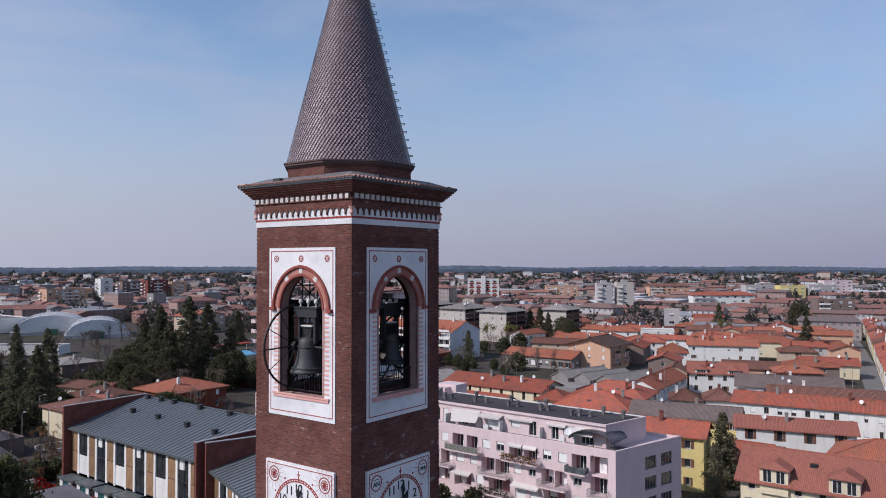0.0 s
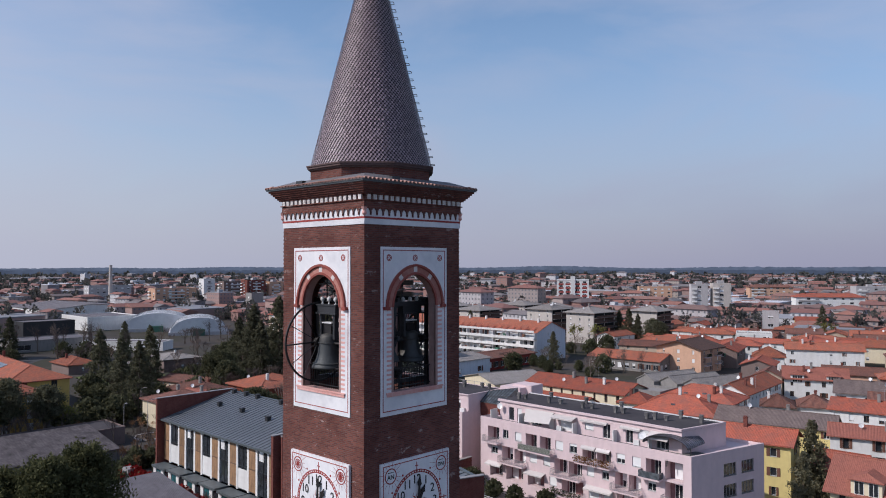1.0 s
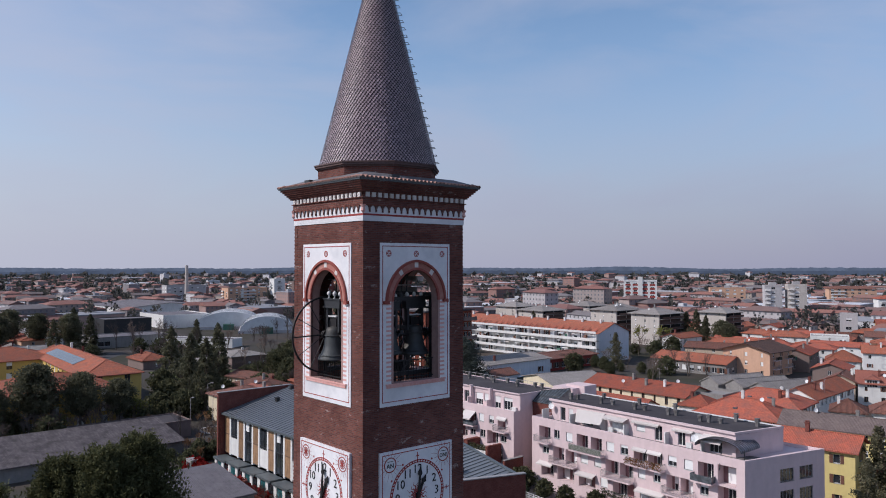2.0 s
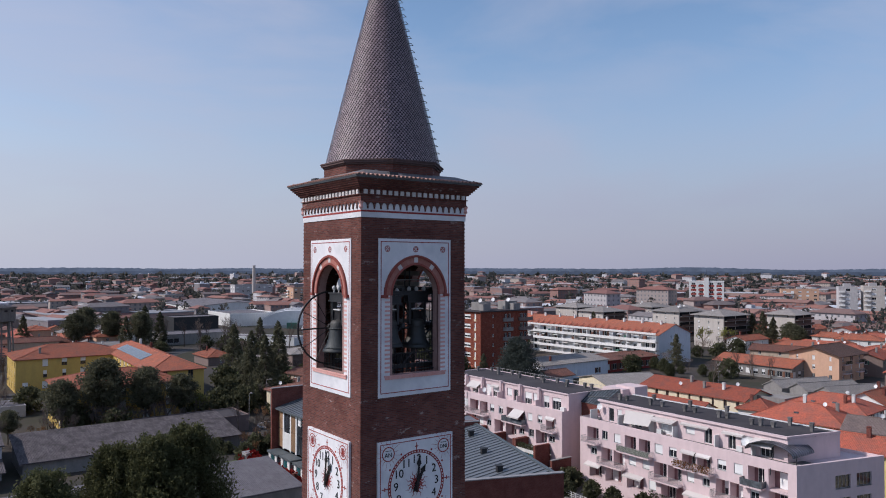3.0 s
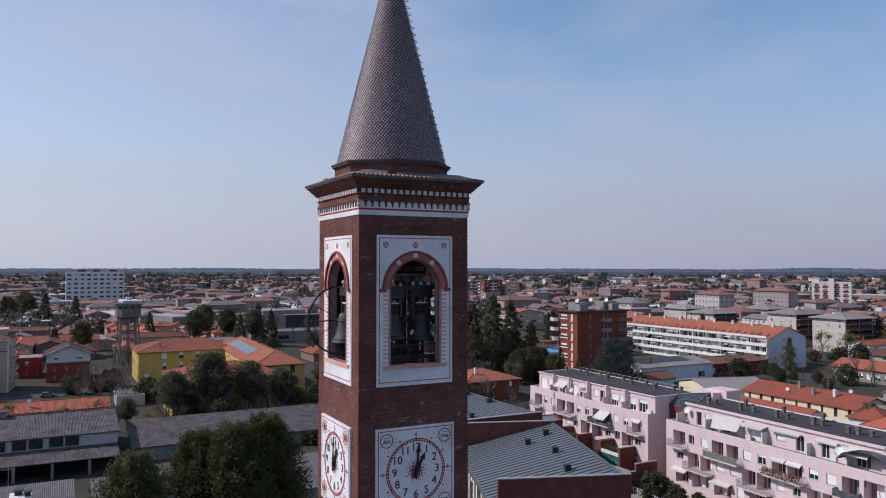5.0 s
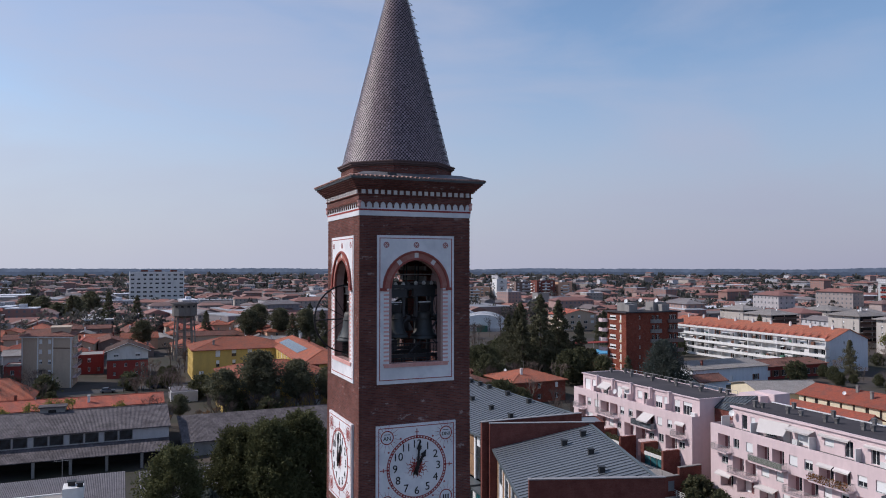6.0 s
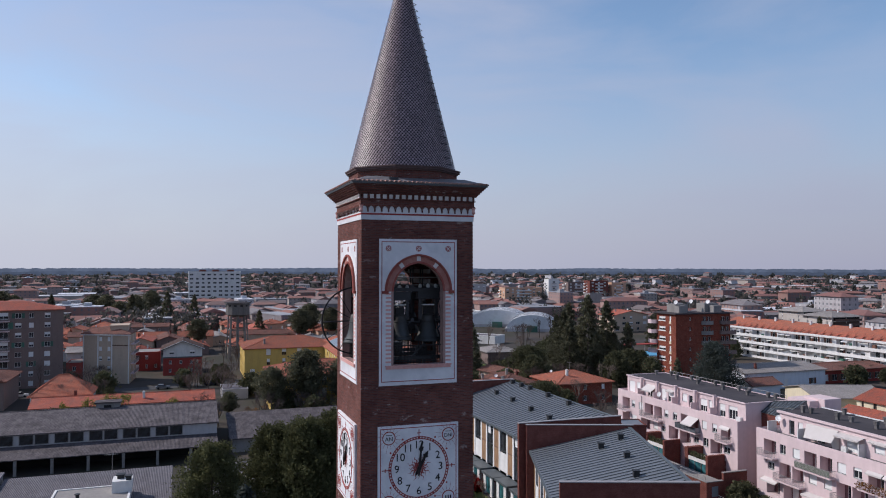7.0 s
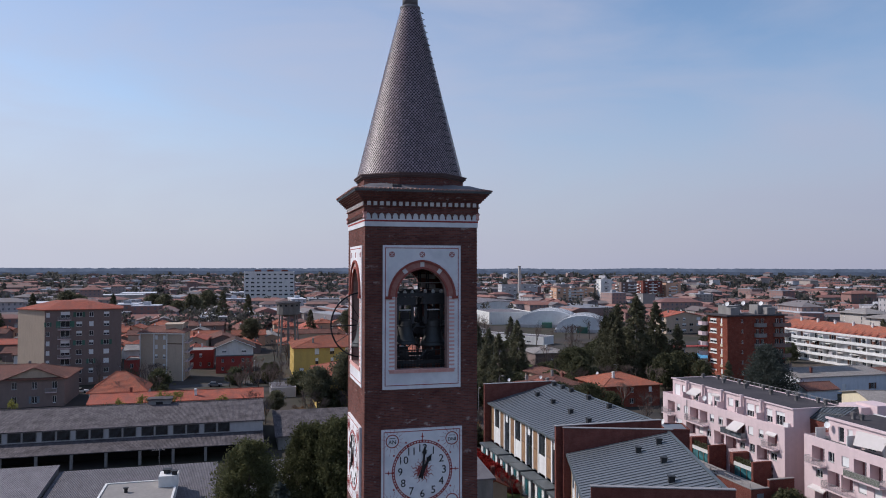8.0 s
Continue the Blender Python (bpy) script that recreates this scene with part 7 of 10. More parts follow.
def terrace_row():
    x0, x1, y0, y1 = -256, -172, 237.5, 257
    t = thing("apartment_block", "long white apartment row with balcony bands and red roof", "apartment block", ((x0 + x1) / 2, (y0 + y1) / 2, 0))
    a, b = (x1 - x0) / 2, (y1 - y0) / 2
    g = Geo()
    holes = []
    for f in range(4):
        for k in range(28):
            u = 1.0 + k * 2.95
            holes.append((u, u + 1.7, 0.2 + f * 2.9, 2.35 + f * 2.9))
    wall_with_holes(g, (-a, -b), (a, -b), 0, 11.4, holes)
    m = wall_frame((-a, -b), (a, -b))
    for k, (u, u1, v, v1) in enumerate(holes):
        window(t, m, u, v, 1.7, v1 - v, RNG.choice(("glass", "glass", "half", "blind", "shutter_brown")), sill=False)
    part("wall", g, "white_wall", t)
    end, holes = Geo(), []
    for f in range(4):
        for u in (7.2, 11.0):
            holes.append((u, u + 0.7, 1.0 + f * 2.9, 2.2 + f * 2.9))
    wall_with_holes(end, (a, -b), (a, b), 0, 11.4, holes)
    end.poly((a, -b, 11.4), (a, b, 11.4), (a, 0, 15.0)).poly((-a, b, 11.4), (-a, -b, 11.4), (-a, 0, 15.0))
    wall_with_holes(end, (a, b), (-a, b), 0, 11.4, [])
    wall_with_holes(end, (-a, b), (-a, -b), 0, 11.4, [])
    part("end_wall", end, "blue_wall", t)
    for u, u1, v, v1 in holes:
        window(t, wall_frame((a, -b), (a, b)), u, v, u1 - u, v1 - v, "glass")
    for f in range(4):
        z = 2.75 + 2.9 * f - 2.9
        if z < 0:
            z = -0.05
        band = part("balcony_band", Geo().box(0, 2 * a, -1.9, -0.02, z - 0.02, z + 0.2).box(0, 2 * a, -1.95, -1.8, z - 0.15, z + 0.95), "white_wall", t, at=m)
        for k in range(13):
            part("divider", Geo().box(k * 7.0, k * 7.0 + 0.2, -1.8, -0.02, z + 0.2, z + 2.6), "white_wall", band)
    for k in range(46):                                      # awnings, screens and cupboards on the balconies
        u = RNG.uniform(0.5, 2 * a - 4)
        w, z = RNG.uniform(1.2, 3.2), 2.9 * RNG.randrange(1, 4)
        if RNG.random() < 0.5:
            part("awning", Geo().poly((u, -1.9, z + 1.75), (u + w, -1.9, z + 1.75), (u + w, -0.1, z + 2.45), (u, -0.1, z + 2.45)), RNG.choice(("awning", "white_wall")), t, at=m)
        else:
            part("balcony_screen", Geo().box(u, u + w * 0.6, -1.7, -0.9, z, z + RNG.uniform(1.0, 2.0)), RNG.choice(("white_wall", "shutter_brown", "pale_render", "shutter_green")), t, at=m)
    part("top_rail", Geo().box(0, 2 * a, -1.95, -1.85, 11.4, 12.2), "white_wall", t, at=m)
    part("roof", roof_geo("gable_x", -a, a, -b, b, 11.6, 3.6, 0.5), "tile_orange", t)
    tri = Geo()
    slab(tri, ((-0.9, -1.5, 0), (0.9, -1.5, 0), (0.0, 1.8, 0.95)), 0.12)
    tri = tri.mesh("dormer", M["tile_red"])
    for k in range(24):
        part("dormer", tri, None, t, at=pose(-a + 2.2 + k * 3.45, -b + 1.6, 12.25, 14))
    for k in range(9):
        chimney(t, -a + 5 + k * 9.2, -1.2, 14.6, 0.7, 1.3, "white_wall")


terrace_row()


def brick_block():
    """Seven storeys of brick: balconies wrap the west corner, stacks of rounded balconies on the long east side."""
    t = thing("apartment_block", "red brick apartment tower with balcony stacks and flat roof", "apartment block", (-187.6, 169.9, 0))
    a, b, h, n = 5.0, 10.4, 22.2, 7
    g, holes, eh = Geo(), [], []
    fh = h / n
    for f in range(n):
        holes.append((1.2, 4.6, f * fh + 1.0, f * fh + 2.3))
        holes.append((6.6, 7.5, f * fh + 0.9, f * fh + 2.6))
        for u, w in ((10.2, 1.3), (11.9, 1.3), (17.2, 1.5), (19.0, 1.3)):
            eh.append((u, u + w, f * fh + 0.2, f * fh + 2.3))
        eh.append((5.0, 5.7, f * fh + 1.2, f * fh + 2.2))
    wall_with_holes(g, (-a, -b), (a, -b), 0, h, holes)
    wall_with_holes(g, (a, -b), (a, b), 0, h, eh)
    wall_with_holes(g, (a, b), (-a, b), 0, h, [])
    wall_with_holes(g, (-a, b), (-a, -b), 0, h, [])
    part("wall", g, "brick_block", t)
    ms, me_ = wall_frame((-a, -b), (a, -b)), wall_frame((a, -b), (a, b))
    for u, u1, v, v1 in holes:
        window(t, ms, u, v, u1 - u, v1 - v, "half" if u1 - u > 2 else "blind")
    for u, u1, v, v1 in eh:
        window(t, me_, u, v, u1 - u, v1 - v, "glass", sill=False)

    def rounded(u, w, d):
        """A balcony with cut corners and a solid parapet."""
        c = d * 0.55
        out = [(u, 0.0), (u, -d + c), (u + c, -d), (u + w - c, -d), (u + w, -d + c), (u + w, 0.0)]
        low = Geo().prism(out, -0.2, 0.0)
        rim = Geo()
        for p, q in zip(out[:-1], out[1:]):
            nx, ny = (q[1] - p[1]), -(q[0] - p[0])
            k = 0.1 / math.hypot(nx, ny)
            pts = [p, q, (q[0] - nx * k, q[1] - ny * k), (p[0] - nx * k, p[1] - ny * k)]
            rim.prism(pts, 0.0, 1.0)
        return low, rim
    for f in range(n):
        z = f * fh
        for m, u, w, d, mat in ((ms, -3.4, 3.8, 1.7, "pink"), (me_, 9.6, 4.2, 1.3, "concrete"), (me_, 16.6, 6.0, 1.7, "grey_wall")):
            low, rim = rounded(u, w, d)
            bl = part("balcony", low, mat, t, at=m @ pose(0, -0.02, z))
            part("balustrade", rim, mat, bl)
        part("window_band", Geo().box(0.9, 4.9, -0.06, -0.01, z + 0.72, z + 0.98), "white_wall", t, at=ms)
        part("strip_panel", Geo().box(6.5, 7.6, -0.05, -0.01, z + 0.05, z + 0.85), "cream_wall", t, at=ms)
    part("roof", Geo().box(-a - 0.9, a + 0.7, -b - 0.7, b + 0.7, h, h + 0.4), "bitumen", t)
    for x, y, w, d, hh in ((-3.6, -7.5, 4.2, 5.0, 2.6), (1.0, -8.0, 2.4, 3.0, 2.2), (-2.2, 3.0, 4.0, 5.5, 2.8), (2.2, 4.5, 2.2, 3.0, 2.2)):
        part("stair_housing", Geo().box(x, x + w, y, y + d, h + 0.4, h + 0.4 + hh), "concrete", t)
    for x, y in ((2.4, -8.4), (2.0, 4.2), (-1, 0)):
        dish(t, x, y, h + 3.6, 20, 0.7)


brick_block()
t_ = house("warehouse", "pale blue warehouse with low grey roof", -186, -167.6, 173, 204, 5.2, "gable_y", 1.3, "blue_wall", "roof_grey", 1, gap=9, chimneys=1, category="warehouse", win=(1.4, 1.8), sides="e")
house("outbuilding", "small blue outbuilding with brown tiled roof", -166, -159, 168, 178, 3.2, "gable_y", 1.4, "blue_wall", "tile_brown", 1, chimneys=0, sides="")
house("pavilion", "low red-framed pavilion with dark red roof", -186, -170, 205, 234, 4.2, "gable_y", 1.0, "red_wall", "tile_brown", 1, chimneys=0, category="pavilion", gap=3.2, win=(2.2, 2.0))
house("house", "brick villa with orange hipped roof", -180, -164.5, 108.3, 125, 5.8, "hip", 2.3, "brick_block", "tile_orange", 2, dishes=1, near=False, gap=5)
house("house", "low house with reddish roof and balcony behind the school", -172, -159, 81, 94, 6.2, "hip", 1.8, "cream_wall", "tile_brown", 2, dishes=1, sides="e")
house("house", "garden house with brown tiled roof", -192, -176, 97, 108, 4.6, "hip", 1.8, "cream_wall", "tile_brown", 1, sides="")
house("house", "grey garden house with slate-coloured roof", -266, -250, 124, 138, 4.4, "hip", 1.4, "grey_wall", "roof_grey", 1, sides="e")
house("annex", "low flat-roofed annex among hedges", -166, -156, 47, 70, 3.3, "flat", 0.3, "grey_wall", "bitumen", 1, chimneys=0, sides="", category="annex")
house("house", "low orange-roofed house with brick walls", -200, -186, 150, 162, 4.0, "hip", 1.8, "brick_block", "tile_orange", 1, sides="")

# ---------------------------------------------------------------- left of the tower
t_ = house("apartment_block", "white nine-storey slab apartment block", -752, -735, 19, 67, 31.5, "flat", 0.8, "white_wall", "bitumen", 8, gap=5.0, win=(3.2, 1.6), chimneys=0, category="apartment block", style=("glass",), sides="e")
for y_ in (-14, -2, 12):
    part("roof_housing", Geo().box(-3, 3, y_, y_ + 6, 31.6, 34.0), "brick_school", t_)


def red_house():
    t = thing("house", "red rendered house with white gabled upper floor", "house", (-264.5, 13.6, 0))
    a, b = 7.5, 6.3
    g, jobs = Geo(), []
    for k, (p, q) in enumerate((((-a, -b), (a, -b)), ((a, -b), (a, b)), ((a, b), (-a, b)), ((-a, b), (-a, -b)))):
        holes = []
        if k == 1:
            for u in (1.9, 5.3, 8.7, 10.5):
                for v in (1.1, 3.9):
                    holes.append((u, u + 0.8, v, v + 1.1))
                    jobs.append((p, q, u, v, 0.8, 1.1, "glass"))
        wall_with_holes(g, p, q, 0, 5.9, holes)
    part("wall", g, "red_wall", t)
    part("string_course", Geo().box(-a - 0.15, a + 0.15, -b - 0.15, b + 0.15, 5.9, 6.3), "zinc_dark", t)
    g = Geo()
    holes = [(2.0, 3.5, 0.9, 2.1), (8.6, 10.2, 0.9, 2.1)]
    for u, u1, v, v1 in holes:
        jobs.append(((a, -b), (a, b), u, 6.3 + v, u1 - u, v1 - v, "half"))
    wall_with_holes(g, (a, -b), (a, b), 6.3, 9.0, holes)
    wall_with_holes(g, (-a, -b), (a, -b), 6.3, 9.0, [])
    wall_with_holes(g, (a, b), (-a, b), 6.3, 9.0, [])
    wall_with_holes(g, (-a, b), (-a, -b), 6.3, 9.0, [])
    g.poly((a, -b, 9.0), (a, b, 9.0), (a, 0, 11.6)).poly((-a, b, 9.0), (-a, -b, 9.0), (-a, 0, 11.6))
    part("upper_wall", g, "white_wall", t)
    for p, q, u, v, w, hh, st in jobs:
        window(t, wall_frame(p, q), u, v, w, hh, st)
    part("roof", roof_geo("gable_x", -a, a, -b, b, 9.1, 2.6, 0.9), "tile_dark", t)
    part("barge_board", Geo().tube((a + 0.92, -b - 0.9, 8.75), (a + 0.92, 0, 11.72), 0.12, n=5).tube((a + 0.92, b + 0.9, 8.75), (a + 0.92, 0, 11.72), 0.12, n=5), "white_wall", t)


red_house()
house("house", "small red rendered annex with flat roof", -284, -272, -3, 6, 6.4, "flat", 0.3, "red_wall", "paving", 2, chimneys=0, sides="e")


def pediment_villa():
    t = house("house", "grey-brown villa with pediment and red-brown tiled roof", -224, -205, -64, -30, 7.6, "hip", 2.6, "grey_wall", "tile_brown", 2, style=("shutter_grey", "glass"), sides="e", win=(1.3, 1.9), gap=4.2, dishes=0, chimneys=2, over=0.9)
    g = Geo()
    g.poly((9.56, 3.0, 7.75), (9.56, 16.5, 7.75), (9.56, 9.7, 10.4))
    # beige paints the pediment as lit, against the wall greyed as in shade
    part("pediment", g, "beige_wall", t)
    r = Geo()
    slab(r, ((10.3, 1.8, 7.35), (10.3, 9.7, 10.6), (0.0, 9.7, 10.6), (2.0, 1.8, 7.6)), 0.2)
    slab(r, ((10.3, 9.7, 10.6), (10.3, 17.6, 7.35), (2.0, 17.6, 7.6), (0.0, 9.7, 10.6)), 0.2)
    part("pediment_roof", r, "tile_brown", t)
    part("cornice", Geo().box(9.4, 9.75, -17, 17, 7.2, 7.6), "grey_wall", t)
    balcony(t, wall_frame((9.5, -17), (9.5, 17)), 29.4, 32.2, 3.9, "bars", 0.9)


pediment_villa()
BEIGE = [(-249.2, -16.6), (-242, -2.4), (-255, -1.2), (-262, -15)]
t_ = block("apartment_block", "beige apartment block with red roof and white edges", BEIGE, 15.5, "tile_brown", 1.7, "beige_wall", 5, {0: [(0.38, 1.0, 1.3), (0.56, 1.0, 1.3)], 1: [(0.22, 1.4, 2.0), (0.72, 1.4, 2.0)]})
c_ = (sum(p[0] for p in BEIGE) / 4, sum(p[1] for p in BEIGE) / 4)
m_ = wall_frame((BEIGE[0][0] - c_[0], BEIGE[0][1] - c_[1]), (BEIGE[1][0] - c_[0], BEIGE[1][1] - c_[1]))
for u_ in (0.0, 5.0, 9.7, 15.5):
    part("edge_strip", Geo().box(u_, u_ + 0.4, -0.08, -0.01, 0, 15.5), "white_wall", t_, at=m_)
# thin dark strip drawn for the shaded balcony notch; no recess is cut
part("string_course", Geo().box(10.1, 15.5, -0.1, -0.01, 11.9, 12.25), "frame_brown", t_, at=m_)
part("eave", Geo().box(-0.5, 16.4, -0.62, 0.0, 15.2, 15.5), "white_wall", t_, at=m_)
m_ = wall_frame((BEIGE[1][0] - c_[0], BEIGE[1][1] - c_[1]), (BEIGE[2][0] - c_[0], BEIGE[2][1] - c_[1]))
for f_ in range(1, 5):
    balcony(t_, m_, 1.2, 11.0, f_ * 3.1, "bars", 1.3)
part("penthouse", Geo().box(-3.0, 5.0, 0.4, 5.6, 15.6, 18.0).box(-3.3, 5.3, 0.1, 5.9, 18.0, 18.25), "beige_wall", t_)
t_ = block("apartment_block", "grey-brown apartment block with red roof and green shutters", [(-240, -43), (-243.5, -21.5), (-258, -23.5), (-262, -52), (-250, -53)], 23.6, "tile_red", 2.4, "grey_wall", 8,
      {0: [(0.04, 1.0, 1.4), (0.26, 2.6, 2.0), (0.44, 1.7, 1.5), (0.60, 1.3, 1.5), (0.80, 1.6, 1.5)], 1: [(0.5, 1.8, 1.5)], 4: []}, style=("shutter_green", "half", "blind", "glass"))
c_ = ((-240 - 243.5 - 258 - 262 - 250) / 5, (-43 - 21.5 - 23.5 - 52 - 53) / 5)
# paler slab over the end wall puts the sunlight into its colour
part("gable_render", Geo().box(0.02, math.hypot(10, 10) - 0.02, -0.03, -0.004, 0.02, 23.55), "beige_wall", t_, "beige slab that paints the gable wall sunlit", at=wall_frame((-250 - c_[0], -53 - c_[1]), (-240 - c_[0], -43 - c_[1])))
for f_ in range(1, 8):
    balcony(t_, wall_frame((-240 - c_[0], -43 - c_[1]), (-243.5 - c_[0], -21.5 - c_[1])), 3.6, 7.4, f_ * 2.95, "bars", 1.2)
house("shed", "low red rendered garage beside the apartment blocks", -258, -247, -21, -16.5, 6.4, "flat", 0.3, "red_wall", "paving", 2, chimneys=0, sides="e", category="garage")


def workshop():
    t = house("workshop", "long workshop with grey corrugated roof and strip windows", -167, -142.5, -75, 20, 6.0, "gable_y", 2.0, "pale_render", "corrugated", 1, chimneys=0, category="workshop", sides="", over=0.35)
    a, b = 12.25, 47.5
    m = wall_frame((a, -b), (a, b))
    u = 1.0
    while u < 89:
        for d in (0, 2.6):
            w = part("window", many("window", [(Geo().box(0, 2.2, -0.05, 0.0, 0, 1.7), "glass"), (Geo().box(-0.12, 0.0, -0.09, 0, -0.1, 1.8).box(2.2, 2.32, -0.09, 0, -0.1, 1.8).box(0, 2.2, -0.09, 0, -0.1, 0).box(0, 2.2, -0.09, 0, 1.7, 1.8), "concrete")], uv=False) if u == 1.0 and d == 0 else SHARED["shopwin"], None, t, at=m @ pose(u + d, -0.02, 4.1))
            SHARED["shopwin"] = w.data
        u += 5.9
    cn = Geo()
    slab(cn, ((0, -7.0, 2.95), (2 * b, -7.0, 2.95), (2 * b, -0.05, 3.85), (0, -0.05, 3.85)), 0.15)
    can = part("canopy", cn, "corrugated", t, "lean-to canopy of corrugated sheet", at=m)
    for k in range(16):
        part("pillar", shared("pillar", lambda: Geo().box(-0.25, 0.25, -0.25, 0.25, 0, 2.85).mesh("pillar", M["concrete"])), None, can, at=pose(1.5 + k * 5.9, -6.5, 0))
    # dark sheet over the wall paints the shade beneath the canopy
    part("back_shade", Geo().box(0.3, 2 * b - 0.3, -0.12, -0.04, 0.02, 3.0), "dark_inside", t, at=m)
    part("roof_house", Geo().box(-2.2, 0.6, 24.2, 28.7, 7.2, 9.0), "concrete", t)
    part("roof_house_cap", Geo().box(-2.5, 0.9, 23.9, 29.0, 9.0, 9.25), "corrugated", t)
    part("vent_opening", Geo().box(0.61, 0.66, 25.7, 27.1, 7.9, 8.6), "dark_inside", t)


workshop()
house("outbuilding", "long low outbuilding with orange tiled roof", -199, -188.5, -21, 21, 2.9, "gable_y", 1.5, "white_wall", "tile_red", 1, chimneys=2, sides="")
house("outbuilding", "low pyramid-roofed outbuilding with orange tiles", -211, -199.5, -23, -9, 4.3, "hip", 4.2, "white_wall", "tile_orange", 1, chimneys=0, sides="")
house("outbuilding", "flat pale roofed garage", -213, -203, 24, 31, 2.7, "flat", 0.15, "pale_render", "corrugated_pale", 1, chimneys=0, sides="")
house("school", "ochre yellow back wing with red hipped roof", -263, -242, 33, 64, 9.8, "hip", 3.0, "yellow_wall", "tile_orange", 3, category="school", gap=4.6, win=(1.5, 2.1), frame_mat="frame_brown", style=("half", "blind"), chimneys=1, group="yellow school wings")
t_ = house("school", "ochre yellow wing with red roof and solar panels", -257, -193, 59, 73, 10.0, "hip", 2.7, "yellow_wall", "tile_orange", 3, category="school", gap=4.6, win=(1.4, 2.2), frame_mat="frame_brown", rz=-2, chimneys=2, group="yellow school wings")
for k_ in range(10):
    part("solar_panel", shared("solar", lambda: Geo().box(-1.6, 1.6, -1.7, 1.7, 0, 0.1).mesh("solar_panel", M["glass_smoke"], uv=False)), None, t_, at=pose(-19 + k_ * 3.4, -3.6, 11.5, 20.5))
house("school", "ochre yellow front wing with red tiled roof behind cedars", -197, -178, 35, 61, 9.4, "hip", 2.8, "yellow_wall", "tile_orange", 3, category="school", gap=4.6, win=(1.4, 2.2), frame_mat="frame_brown", style=("half", "blind"), chimneys=0, group="yellow school wings")
t_ = house("house", "white garden house with red-brown roof and balcony", -172, -163, 88, 99, 5.6, "gable_x", 1.5, "white_wall", "tile_plain", 2, chimneys=1, dishes=1, rz=10)
balcony(t_, wall_frame((-4.5, -6), (4.5, -6)), 1.0, 6.0, 2.8, "bars", 1.2)
house("house", "low house with broad red-brown roof among trees", -197, -184, 100, 110.5, 3.3, "hip", 1.7, "beige_wall", "tile_plain", 1, chimneys=1, sides="se")
house("house", "low shed-like house with red-brown roof", -218, -200, 108.5, 117, 3.0, "gable_x", 1.3, "beige_wall", "tile_brown", 1, chimneys=0, sides="s", rz=12)
house("hall", "long low white hall before the sports halls", -352, -314, 142, 152, 3.6, "flat", 0.4, "white_wall", "corrugated_pale", 1, chimneys=0, category="hall", sides="s", gap=5, win=(2.4, 1.2), rz=38)
house("shed", "long low shed with grey corrugated roof", -156, -141, 23, 62, 2.7, "mono_w", 2.3, "concrete", "corrugated", 1, chimneys=0, category="shed", sides="")
house("shed", "shed with ribbed pale corrugated roof by the cypresses", -102, -89.5, 14, 51.5, 6.2, "mono_w", 1.5, "concrete", "corrugated_pale", 1, chimneys=0, category="shed", sides="", over=0.3)
house("shed", "wide shed with ribbed grey corrugated roof", -114, -90, -11.6, 11.8, 3.2, "mono_w", 1.8, "concrete", "corrugated_pale", 1, chimneys=0, category="shed", sides="", over=0.2)
house("shed", "higher shed with ribbed grey corrugated roof", -115, -90, -50, -12.2, 3.9, "mono_w", 1.9, "concrete", "corrugated_pale", 1, chimneys=0, category="shed", sides="", over=0.2)


def flat_annex():
    t = house("annex", "low annex with pale grey flat roof and black flues", -104, -90, -3.5, 6.5, 5.3, "flat", 0.25, "white_wall", "paving", 1, chimneys=0, category="annex", sides="")
    b = part("plant_box", Geo().box(-6.2, -3.2, 2.6, 5.2, 5.3, 7.0), "white_wall", t)
    for x, y, w in ((-5.4, 3.2, 0.9), (-4.2, 4.4, 0.7)):
        part("flue", Geo().box(x, x + w, y, y + w, 7.0, 7.5).box(x - 0.15, x + w + 0.15, y - 0.15, y + w + 0.15, 7.5, 7.62), "board_black", b)
    part("flue", Geo().tube((-2.0, -1.6, 5.3), (-2.0, -1.6, 6.0), 0.25, n=10).tube((-2.0, -1.6, 6.0), (-2.0, -1.6, 6.12), 0.38, n=10), "board_black", t)
    ant = part("aerial", Geo().tube((-6.0, 2.4, 5.3), (-6.0, 2.4, 10.4), 0.03, n=5).tube((-6.0, 1.4, 10.2), (-6.0, 3.2, 10.2), 0.02, n=5), "rail_grey", t, "tall television aerial")
    for k in range(7):
        part("rod", Geo().tube((-6.5, 1.4 + k * 0.28, 10.2), (-5.5, 1.4 + k * 0.28, 10.2), 0.012, n=4), "rail_grey", ant)


flat_annex()


